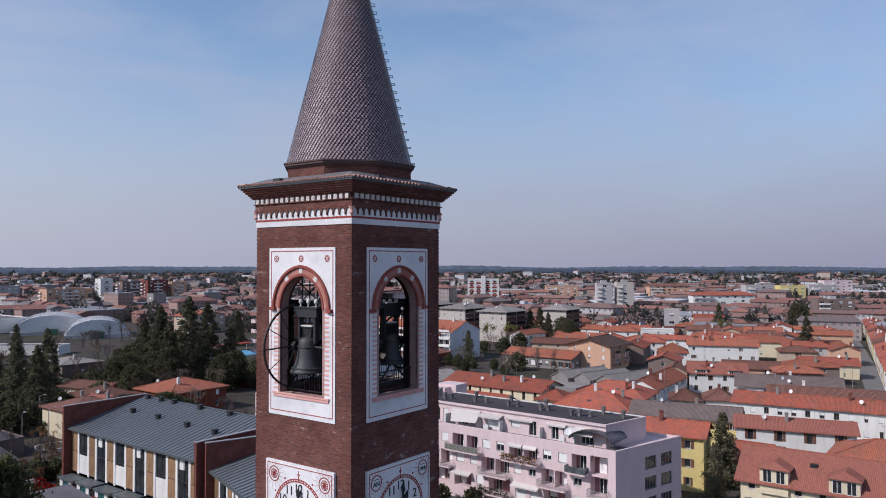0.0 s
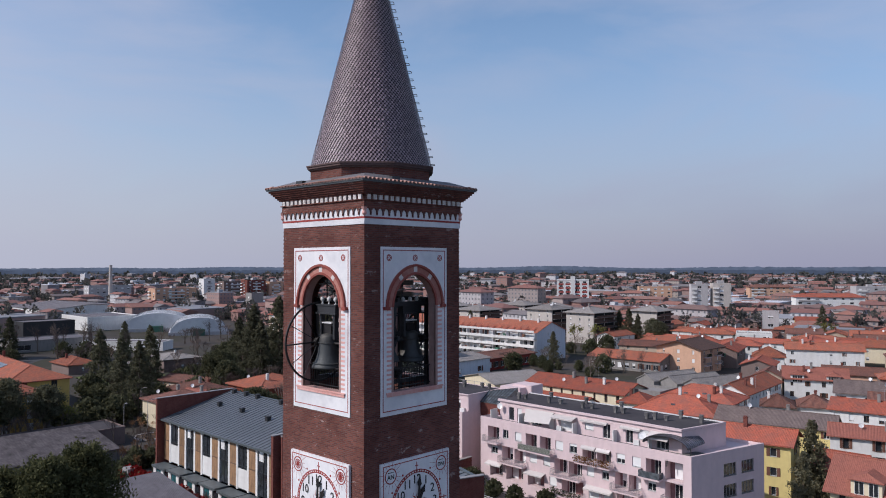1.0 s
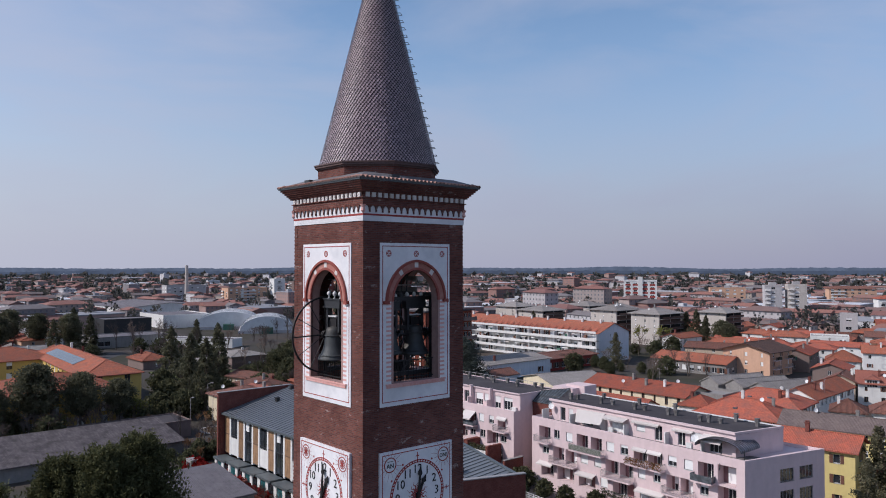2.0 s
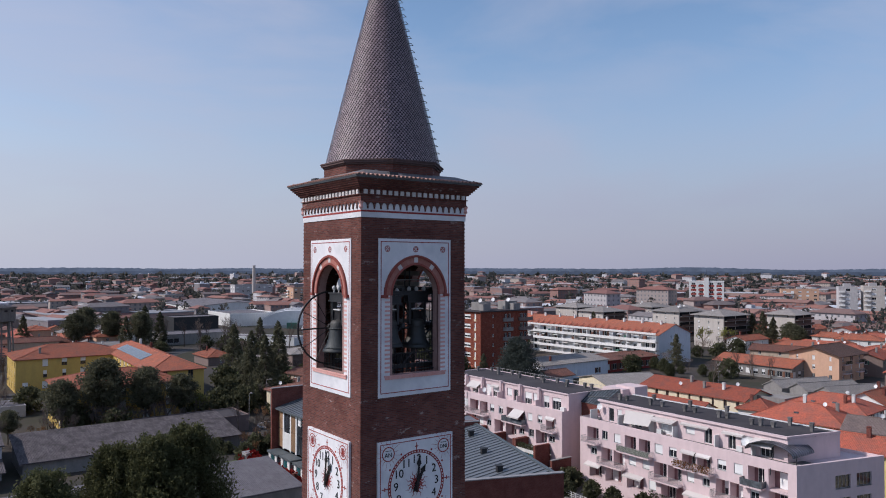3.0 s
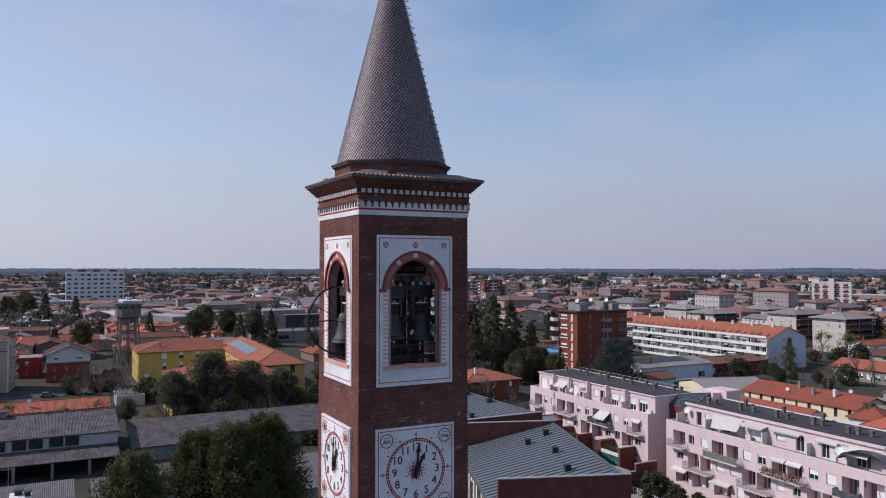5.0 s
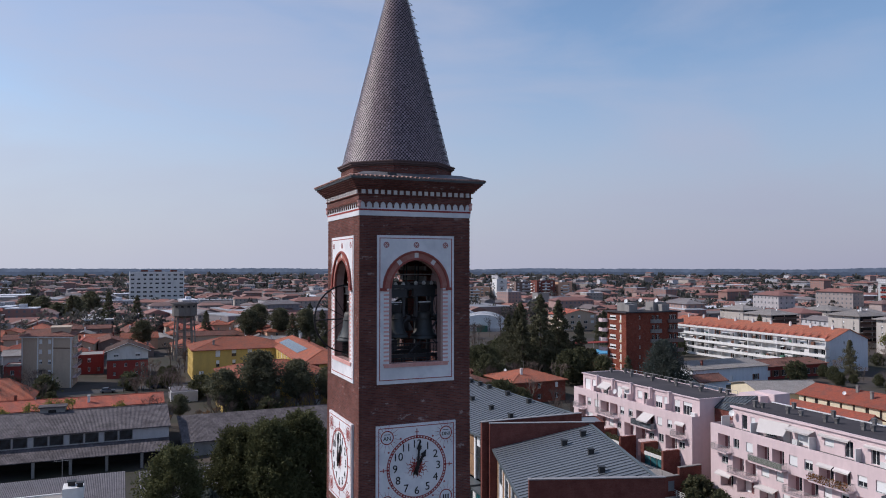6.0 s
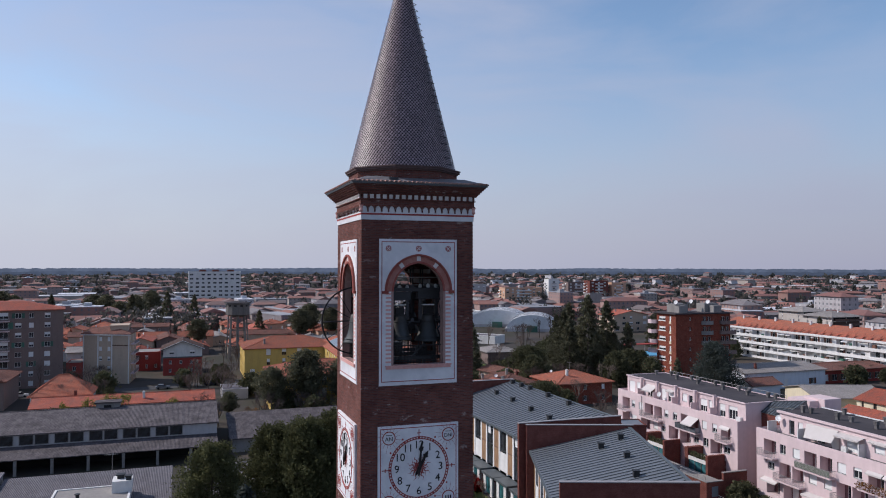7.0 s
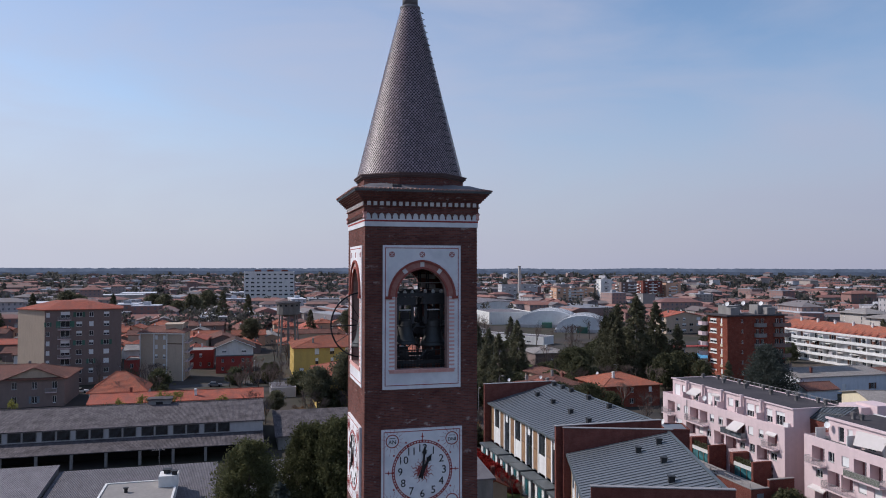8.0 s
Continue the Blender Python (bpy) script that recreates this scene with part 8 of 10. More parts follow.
def water_tower():
    t = thing("water_tower", "old concrete water tower on slanting legs", "water tower", (-299.5, 34.6, 0))
    z0 = 17.4
    tank = part("tank", Geo().lathe([(1.8, z0 - 0.7), (4.2, z0 + 0.1), (4.7, z0 + 0.3), (4.7, z0 + 4.6), (5.2, z0 + 4.75), (5.2, z0 + 5.1), (0.5, z0 + 5.7)], n=12), "old_concrete", t)
    part("cap", Geo().lathe([(5.3, z0 + 5.12), (5.3, z0 + 5.25), (0.6, z0 + 5.85)], n=12), "bitumen", t)
    for k in range(12):
        a = 2 * math.pi * (k + 0.5) / 12
        part("slot_window", shared("slot", lambda: Geo().box(-0.05, 0.05, -0.5, 0.5, 0, 0.7).mesh("slot_window", M["dark_inside"], uv=False)), None, tank, at=pose(4.56 * math.cos(a), 4.56 * math.sin(a), z0 + 3.6, 0, 0, math.degrees(a)))
    for k in range(8):
        a = 2 * math.pi * k / 8
        part("leg", Geo().tube((4.5 * math.cos(a), 4.5 * math.sin(a), 0), (3.5 * math.cos(a), 3.5 * math.sin(a), z0), 0.32, 0.27, n=6), "old_concrete", t)
    for z, r in ((5.8, 4.17), (11.5, 3.84)):
        g = Geo()
        for k in range(8):
            a0, a1 = 2 * math.pi * k / 8, 2 * math.pi * (k + 1) / 8
            g.tube((r * math.cos(a0), r * math.sin(a0), z), (r * math.cos(a1), r * math.sin(a1), z), 0.2, n=5)
        part("ring_beam", g, "old_concrete", t)


water_tower()
t_ = thing("factory_chimney", "tall pale concrete factory chimney", "chimney", (-775, 320, 0))
part("flue", Geo().lathe([(2.3, 0), (1.95, 14), (1.5, 37.6), (1.7, 37.7), (1.7, 38.2)], n=16), "condo_wall", t_)


def sports_dome(x, y, a, b, h, rz, label):
    t = thing("sports_hall", label, "sports hall", (x, y, 0), rz, "white sports halls")
    g = Geo()
    n = 16
    pts = [(a * math.cos(math.pi * k / n), h * math.sin(math.pi * k / n) ** 0.85) for k in range(n + 1)]
    for p, q in zip(pts[:-1], pts[1:]):
        g.poly((p[0], -b, p[1]), (p[0], b, p[1]), (q[0], b, q[1]), (q[0], -b, q[1]))
    part("vault", g, "membrane", t, smooth=True)
    rib = Geo()
    for p, q in zip(pts[:-1], pts[1:]):
        rib.tube((p[0] * 1.002, 0, p[1] + 0.03), (q[0] * 1.002, 0, q[1] + 0.03), 0.16, n=4, caps=False)
    rib = rib.mesh("rib", M["membrane_seam"], uv=False)
    for k in range(1, 6):
        part("rib", rib, None, t, at=pose(0, -b + 2 * b * k / 6, 0))
    for y_ in (-b, b):
        part("end_wall", Geo().poly(*[(p[0], y_, p[1]) for p in (pts if y_ > 0 else pts[::-1])]), "membrane", t)
    part("base_wall", Geo().box(-a - 0.6, a + 0.6, -b - 0.6, b + 0.6, 0, 1.8), "pale_render", t)
    part("entrance_box", Geo().box(-3, 3, -b - 4.0, -b - 0.62, 0, 3.4), "shutter_green", t)


sports_dome(-424, 205, 19, 17, 10.6, 62, "white vaulted sports hall with pale end wall")
sports_dome(-386, 210, 15, 16, 9.6, 62, "smaller white vaulted sports hall beside bare trees")
house("hall", "white industrial hall with low roof", -480, -440, 170, 200, 7.5, "flat", 0.6, "white_wall", "corrugated_pale", 1, chimneys=0, category="hall", sides="")
house("hall", "long pale industrial hall with ridged roof", -620, -540, 180, 245, 7.5, "gable_x", 3.0, "white_wall", "corrugated_pale", 1, chimneys=0, category="hall", sides="")
house("hall", "black flat-roofed hall behind bare trees", -430, -412, 128, 153, 8.5, "flat", 0.5, "board_black", "corrugated_pale", 1, chimneys=0, category="hall", sides="")
house("gallery", "open concrete gallery with flat pale roof", -372, -352, 106, 140, 4.6, "flat", 0.5, "concrete", "corrugated_pale", 1, chimneys=0, category="hall", sides="e", win=(5.5, 2.2), gap=7.0, style=("glass",))
def striped_block():
    """White tower with red window bands in four columns and a white stair core."""
    t = thing("apartment_block", "white and red apartment tower with red window columns", "apartment block", (-343, 518, 0), 33)
    a, b, h, n = 12.8, 8.0, 25.4, 8
    g, holes = Geo(), []
    fh = h / n
    cols = (1.4, 7.0, 14.6, 20.2)
    for f in range(n):
        for u in cols:
            holes.append((u + 0.6, u + 3.4, f * fh + 1.0, f * fh + 2.5))
    side = [(u, u + 1.6, f * fh + 1.0, f * fh + 2.5) for f in range(n) for u in (3.0, 10.5)]
    wall_with_holes(g, (-a, -b), (a, -b), 0, h, holes)
    wall_with_holes(g, (a, -b), (a, b), 0, h, side)
    wall_with_holes(g, (a, b), (-a, b), 0, h, [])
    wall_with_holes(g, (-a, b), (-a, -b), 0, h, [])
    g.poly((-a, -b, h), (a, -b, h), (a, b, h), (-a, b, h))
    part("wall", g, "white_wall", t)
    m = wall_frame((-a, -b), (a, -b))
    for u, u1, v, v1 in holes:
        window(t, m, u, v, u1 - u, v1 - v, RNG.choice(("glass", "half")))
    for u, u1, v, v1 in side:
        window(t, wall_frame((a, -b), (a, b)), u, v, u1 - u, v1 - v, "half")
    for u in cols:
        for f in range(n):
            part("red_panel", shared("red_panel", lambda: Geo().box(0, 4.0, -0.05, -0.01, 0, fh - 1.75).mesh("red_panel", M["red_wall"])), None, t, at=m @ pose(u, 0, f * fh + 2.62 - fh if f else 0.05))
    part("parapet", Geo().box(-a - 0.2, a + 0.2, -b - 0.2, b + 0.2, h + 0.004, h + 0.7), "white_wall", t)
    part("stair_core", Geo().box(-1.8, 1.8, -b - 0.9, -b + 3.0, 0, h + 3.4), "white_wall", t)
    part("mast", Geo().tube((0, -b + 1, h + 3.4), (0, -b + 1, h + 9.5), 0.12, n=6), "iron_paint", t)


striped_block()

# further blocks that stand out of the roofs
LAND = (
    ("apartment_block", "pale blue-grey apartment tower with flat roof", -231, 508, 11, 11, 23.6, 33, "flat", 0.8, "pale_render", "bitumen", 8),
    ("apartment_block", "warm grey apartment tower beside its pale twin", -219, 517, 12, 11, 24.2, 33, "flat", 0.8, "condo_wall", "bitumen", 8),
    ("apartment_block", "long white apartment row with red hipped roof", -183, 632, 50, 13, 13, 34, "hip", 2.4, "white_wall", "tile_red", 4),
    ("apartment_block", "red-brown apartment block with flat roof", -345, 660, 31, 14, 16.5, 34, "flat", 0.8, "salmon_wall", "bitumen", 5),
    ("apartment_block", "long brown apartment row with tiled roof", -282, 782, 42, 14, 15.5, 36, "hip", 2.2, "salmon_wall", "tile_brown", 5),
    ("apartment_block", "pale grey flat-roofed apartment block", -185, 758, 27, 13, 17.5, 36, "flat", 0.9, "pale_render", "bitumen", 5),
    ("apartment_block", "faded yellow flat-roofed apartment block", -160, 777, 24, 13, 17, 36, "flat", 0.9, "lemon_wall", "bitumen", 5),
    ("apartment_block", "grey flat-roofed apartment block with white end", -137, 793, 26, 13, 17.5, 36, "flat", 0.9, "pale_render", "bitumen", 5),
    ("apartment_block", "pink rendered apartment block far across the roofs", -140, 898, 30, 14, 20, 36, "flat", 0.9, "pink", "bitumen", 6),
    ("apartment_block", "dark brown terraced apartment block with deep slabs", -95, 596, 25, 15, 12.6, 30, "flat", 0.9, "grey_wall", "bitumen", 4),
    ("tower_house", "plain concrete tower house above red roofs", -145, 408, 8, 8, 13, 20, "flat", 0.5, "pale_render", "bitumen", 3),
    ("house", "yellow house with red tiled roof and wide eaves", -131, 432, 18, 10, 7.6, 25, "gable_x", 2.0, "yellow_wall", "tile_red", 2),
    ("house", "white cubic house with roof terrace", -130, 346, 15, 12, 6.4, 22, "flat", 0.8, "white_wall", "paving", 2),
    ("apartment_block", "orange rendered apartment block with flat roof", -694, 347, 15, 42, 15, 0, "flat", 0.8, "salmon_wall", "bitumen", 5),
    ("factory", "pale grey factory block with rows of windows", -799, 327, 14, 44, 16, 0, "flat", 0.8, "pale_render", "bitumen", 4),
    ("apartment_block", "narrow white tower with dark cap", -684, 378, 10, 12, 23, 0, "flat", 1.6, "white_wall", "bitumen", 7),
    # haze put into two brick towers: a darker brick, then plain salmon
    ("apartment_block", "red brick apartment tower with grey balconies", -674, 425, 12, 22, 22, 0, "flat", 0.8, "brick_school", "bitumen", 7),
    ("apartment_block", "orange-brown brick apartment tower in hazy salmon", -674, 449, 12, 17, 20, 0, "flat", 0.8, "salmon_wall", "bitumen", 6),
    ("apartment_block", "dark grey apartment block with white balconies", -716, 425, 12, 26, 20, 0, "flat", 0.8, "grey_wall", "bitumen", 6),
    ("house", "beige three-storey house with red tiled roof", -361, 256, 14, 24, 9.6, 4, "gable_x", 2.4, "beige_wall", "tile_red", 3),
    ("house", "low white house with pale gable roof", -578, 385, 12, 21, 8, 0, "gable_y", 2.0, "white_wall", "corrugated_pale", 2),
    ("tower_house", "square concrete tower among low houses", -530, 336, 9, 11, 15, 0, "flat", 0.5, "concrete", "bitumen", 3),
)
for n_, l_, x_, y_, w_, d_, h_, a_, k_, r_, wm_, rm_, f_ in LAND:
    t_ = house(n_, l_, x_ - w_ / 2, x_ + w_ / 2, y_ - d_ / 2, y_ + d_ / 2, h_, k_, r_, wm_, rm_, f_, rz=a_, gap=5.6 if h_ > 11 else 4.4, win=(2.6, 1.5), chimneys=1 if k_ != "flat" else 0, dishes=1 if h_ < 10 else 0,
               category="apartment block" if n_ == "apartment_block" else n_.replace("_", " "), style=("glass", "half", "blind"), over=0.8)
    if n_ == "apartment_block":
        for q_ in range(1, f_):
            z_ = q_ * h_ / f_
            part("balcony", Geo().box(w_ * 0.04, w_ * 0.34, -1.3, -0.02, z_ - 0.1, z_ + 0.9), "white_wall" if wm_ != "white_wall" else "pale_render", t_, at=pose(-w_ / 2, -d_ / 2, 0))
            part("balcony", Geo().box(d_ * 0.3, d_ * 0.7, -1.3, -0.02, z_ - 0.1, z_ + 0.9), "white_wall" if wm_ != "white_wall" else "pale_render", t_, at=wall_frame((w_ / 2, -d_ / 2), (w_ / 2, d_ / 2)))
        if k_ == "flat":
            part("roof_housing", Geo().box(-2.2, 2.2, -2.0, 2.0, h_ + 0.1, h_ + 2.7), "pale_render", t_)


# ---------------------------------------------------------------- trees
def bough_tree(name, label, h, radius, profile, boughs, per, mat, size, droop=0.15, base=0.12, trunk_r=0.25, up=0.2, scatter=0.28, ragged=0.72):
    """An evergreen: trunk, boughs that leave it at all heights, sprays along each. profile: radius share at height share."""
    t = thing(name, label, "tree")
    part("trunk", Geo().tube((0, 0, 0), (0.05, 0.05, h * 0.5), trunk_r, trunk_r * 0.6, n=8).tube((0.05, 0.05, h * 0.5), (0, 0, h * 0.95), trunk_r * 0.6, 0.03, n=6), "trunk", t, uv=False)
    P, D, S = [], [], []
    limbs = Geo()
    for k in range(boughs):
        f = base + (1 - base) * ((k + NP.uniform(0, 1)) / boughs)
        a = k * 2.39996 + NP.uniform(-0.5, 0.5)
        r = radius * profile(f) * NP.uniform(ragged, 1.84 - ragged)
        z0 = h * f
        tip = np.array([r * math.cos(a), r * math.sin(a), (up - droop * NP.uniform(0.5, 1.5)) * r])
        if k % 3 == 0 and r > 0.8:
            limbs.tube((0, 0, z0), (tip[0] * 0.8, tip[1] * 0.8, z0 + tip[2] * 0.8), trunk_r * 0.25, 0.02, n=4, caps=False)
        m = int(per * (0.35 + 0.65 * profile(f)))
        q = NP.uniform(0.25, 1.0, m) ** 0.6
        p = q[:, None] * tip + NP.normal(size=(m, 3)) * scatter * (0.5 + r * 0.22)
        p[:, 2] += z0
        P.append(p)
        D.append(np.tile(tip, (m, 1)) * 0.5 + NP.normal(size=(m, 3)) * 0.6 * max(r, 0.3) + [0, 0, up * r])
        S.append(NP.uniform(0.6, 1.25, m) * size)
    if h > 10:
        part("limb", limbs, "trunk", t, uv=False)
    part("crown", sprig_mesh("crown", np.concatenate(P), np.concatenate(D), np.concatenate(S) * (1.25 if "needles" in mat else 1.0), mat, 0.27 if "needles" in mat else 0.45), None, t)
    return t


def branch_tree(name, label, h, spread, twig_mat="twig", leaves=None, leaf_n=0, leaf_size=0.25, seed=1, depth=5, trunk_r=0.2, upright=0.5):
    """A leafless (or budding) tree grown by forking."""
    rnd = random.Random(seed)
    t = thing(name, label, "tree")
    g, tw, tips = Geo(), Geo(), []

    def grow(p, d, length, r, level):
        q = p + d * length
        (g if level < 2 else tw).tube(p, q, r, r * 0.62, n=6 if level < 2 else 3, caps=False)
        if level >= depth:
            tips.append(q)
            return
        for _ in range(3 if level < depth - 1 else 4):
            e = (d + Vector((rnd.uniform(-1, 1), rnd.uniform(-1, 1), rnd.uniform(-0.5, 0.9))) * spread + Vector((0, 0, upright * 0.3))).normalized()
            grow(p + d * length * rnd.uniform(0.6, 1.0), e, length * rnd.uniform(0.58, 0.82), max(r * 0.55, 0.012), level + 1)
            if level >= 1:
                tips.append(q)
    grow(Vector((0, 0, 0)), Vector((rnd.uniform(-0.06, 0.06), rnd.uniform(-0.06, 0.06), 1)).normalized(), h * 0.32, trunk_r, 0)
    part("trunk", g, "trunk", t, uv=False)
    tagged(part("twig", tw, twig_mat, t, uv=False), kind="stuff")
    if leaves:
        pick = np.array([tuple(tips[rnd.randrange(len(tips))]) for _ in range(leaf_n)]) + NP.normal(size=(leaf_n, 3)) * 0.3
        part("crown", sprig_mesh("crown", pick, NP.normal(size=(leaf_n, 3)) + [0, 0, 0.4], NP.uniform(0.6, 1.3, leaf_n) * leaf_size, leaves), None, t)
    return t


def clump_shape(f):
    return max(0.05, math.sin(math.pi * min(1, 0.12 + 0.88 * f)) ** 0.6)


def plant(base, spots, group=""):
    """The first spot takes the tree itself, the rest take copies: x, y, size, turn."""
    for k, (x, y, s, a) in enumerate(spots):
        m = pose(x, y, 0, 0, 0, a) @ Matrix.Scale(s, 4)
        if k == 0:
            base.matrix_world = m
            ob = base
        else:
            ob = copy_thing(base, pose(x, y, 0, 0, 0, a))
            ob.scale = (s, s, s)
        if group:
            ob["group"] = group


R2 = random.Random(21)


def spots(n, x0, x1, y0, y1, s0=0.8, s1=1.2):
    return [(R2.uniform(x0, x1), R2.uniform(y0, y1), R2.uniform(s0, s1), R2.uniform(0, 360)) for _ in range(n)]


# great dark cypresses near the low sheds
bigc = bough_tree("cypress", "massive dense dark green cypress beside the sheds", 20, 5.0, lambda f: min(1, 0.66 + f * 1.2) * max(0.0, 1 - max(0, f - 0.42) / 0.60) ** 0.5 + 0.04, 260, 225, "needles_olive", 0.27, droop=0.0, base=0.02, trunk_r=0.4, up=0.45, scatter=0.34, ragged=0.66)
plant(bigc, [(-72.0, 16.4, 0.86, 0), (-75.5, 23.6, 0.90, 70), (-72.8, 26.8, 0.95, 140), (-74.2, 30.6, 0.97, 200)], "cypresses by the sheds")
bluec = bough_tree("blue_spruce", "grey-blue spruce between the dark cypresses", 12, 3.4, lambda f: (1 - f) ** 0.8 + 0.04, 110, 60, "needles_blue", 0.42, droop=0.2, base=0.04)
plant(bluec, [(-65.8, 19.4, 1.2, 20), (-170, 165, 1.0, 80)])
cedar = bough_tree("blue_cedar", "broad grey-blue cedar behind the pink apartments", 17, 8.0, lambda f: (1 - f) ** 0.55 * min(1, 0.5 + 2 * f) + 0.05, 190, 170, "needles_blue", 0.42, droop=0.1, base=0.06, trunk_r=0.4, scatter=0.42, ragged=0.5)
plant(cedar, [(-163, 158, 0.9, 0)])
# tall dark spruces in the park
spruce = bough_tree("spruce", "tall dark green spruce in a garden", 17, 6.3, lambda f: (1 - f) ** 0.85 * (0.82 + 0.18 * math.sin(f * 34 + 3 * math.sin(f * 9))) + 0.03, 130, 78, "needles", 0.47, droop=0.42, base=0.05, up=0.16, scatter=0.24, ragged=0.66)
plant(spruce, [(-203, 140, 1.62, 0), (-206, 149, 1.5, 50), (-201, 132, 1.2, 90), (-212, 136, 1.3, 30), (-198, 152, 1.1, 10), (-227.4, 92.9, 1.08, 0), (-205, 90, 1.06, 40), (-188.5, 87.5, 1.06, 80), (-222, 106, 1.12, 120), (-196, 86, 0.8, 10), (-234, 150, 1.38, 0), (-242, 149, 1.1, 200),
               (-180, 80, 0.45, 0), (-240, 150, 0.9, 0), (-172, 152, 0.6, 0), (-190, 330, 0.9, 0), (-180, 322, 1.0, 0), (-183, 336, 0.8, 0), (-170, 312, 0.8, 0), (-120, 410, 1.0, 0), (-262, 300, 0.8, 0),
               (-285, 222, 0.85, 0), (-300, 235, 0.9, 0), (-320, 140, 0.8, 0), (-335, 85, 0.9, 0), (-330, 98, 1.0, 0), (-370, 50, 0.9, 0), (-355, 98, 1.1, 0), (-62, 330, 1.0, 0), 
               (-450, 20, 1.2, 0), (-460, 5, 1.3, 0), (-470, -15, 1.2, 0), (-480, -60, 1.2, 0), (-440, -95, 1.3, 0), (-430, -110, 1.1, 0)])
# flat-topped dark cedars before the yellow building
cedar2 = bough_tree("cedar", "dark layered cedar in front of the yellow building", 14, 4.8, lambda f: 0.06 if f < 0.36 else clump_shape((f - 0.36) / 0.64) * (0.8 + 0.2 * math.sin(f * 30)), 120, 95, "needles", 0.44, droop=0.0, base=0.34, trunk_r=0.3, scatter=0.4)
plant(cedar2, [(-172, 34, 0.88, 0), (-172, 42.5, 1.16, 60), (-172, 51.5, 0.98, 120), (-172.5, 59.6, 0.82, 200), (-172, 24, 0.5, 260), (-340, 66, 1.2, 0), (-348, 82, 1.2, 0), (-362, 74, 1.3, 0), (-338, 92, 1.2, 90), (-330, 20, 1.0, 40)], "cedars by the yellow building")
pine = bough_tree("pine", "green umbrella pine beside the school", 12, 4.6, lambda f: 0.05 if f < 0.45 else clump_shape((f - 0.45) / 0.55), 110, 105, "leaves", 0.42, droop=0.0, base=0.42, trunk_r=0.25, scatter=0.4)
plant(pine, [(-150, 88, 0.8, 0), (-146, 95, 0.8, 50), (-199, 116, 1.0, 90), (-205, 121, 0.9, 0)])
round_t = bough_tree("evergreen_tree", "rounded dark evergreen tree", 9, 3.6, clump_shape, 90, 48, "leaves", 0.50, droop=0.0, base=0.1, trunk_r=0.22, scatter=0.4)
plant(round_t, [(-189, 113, 1.15, 0), (-150, 103, 0.75, 0), (-163, 104, 0.45, 0), (-140, 88, 0.7, 0), (-186, 140, 1.2, 30), (-190, 147, 1.2, 60), (-196, 152, 1.1, 0), (-182, 150, 1.0, 0), (-150, 215, 0.5, 0), (-158, 222, 0.55, 0), (-165, 226, 0.5, 0),
                (-145, 226, 0.45, 0), (-172, 228, 0.5, 0), (-230, 24, 0.6, 0), (-240, 26, 0.6, 0), (-246, 24, 0.5, 0), (-94, 92, 0.35, 0), (-238, 108, 0.7, 0)] + spots(7, -262, -215, 152, 186, 0.7, 1.2) + spots(3, -245, -215, 210, 235, 0.7, 1.1))
conr = bough_tree("fir", "loose grey-green fir beside the cream house", 15, 5.2, lambda f: (1 - f) ** 0.75 * (0.7 + 0.3 * math.sin(f * 30)) + 0.04, 90, 110, "fir_green", 0.40, droop=0.25, base=0.04, up=0.25, scatter=0.36, ragged=0.45)
plant(conr, [(-37.6, 130.0, 0.84, 0), (-36.2, 121.5, 0.62, 90), (-166, 240, 0.8, 0)])
shrub = bough_tree("shrub", "clipped green garden shrub", 2.4, 1.3, clump_shape, 40, 40, "leaves", 0.34, base=0.02, trunk_r=0.06, scatter=0.2)
plant(shrub, [(-80.6, 95, 1.5, 60), (-79, 93.5, 1.0, 0), (-81.6, 97.4, 1.3, 0), (-76, 96, 1.1, 0), (-72, 96.5, 1.0, 0), (-66, 96.5, 1.2, 0), (-60, 96.6, 1.0, 0), (-124, 92, 1.0, 0), (-54, 96, 1.2, 0)] + spots(14, -140, -128, 55, 75, 0.7, 1.4), "garden shrubs")
hedge = bough_tree("red_hedge", "bright red photinia hedge shrub by the school wall", 2.0, 1.5, clump_shape, 36, 45, "red_leaves", 0.36, base=0.02, trunk_r=0.05, scatter=0.25)
plant(hedge, [(-129 + 2.1 * k, 59.0 + 0.3 * math.sin(k), 1.1 + 0.1 * math.sin(k * 2.3), 40 * k) for k in range(14)], "red hedge")
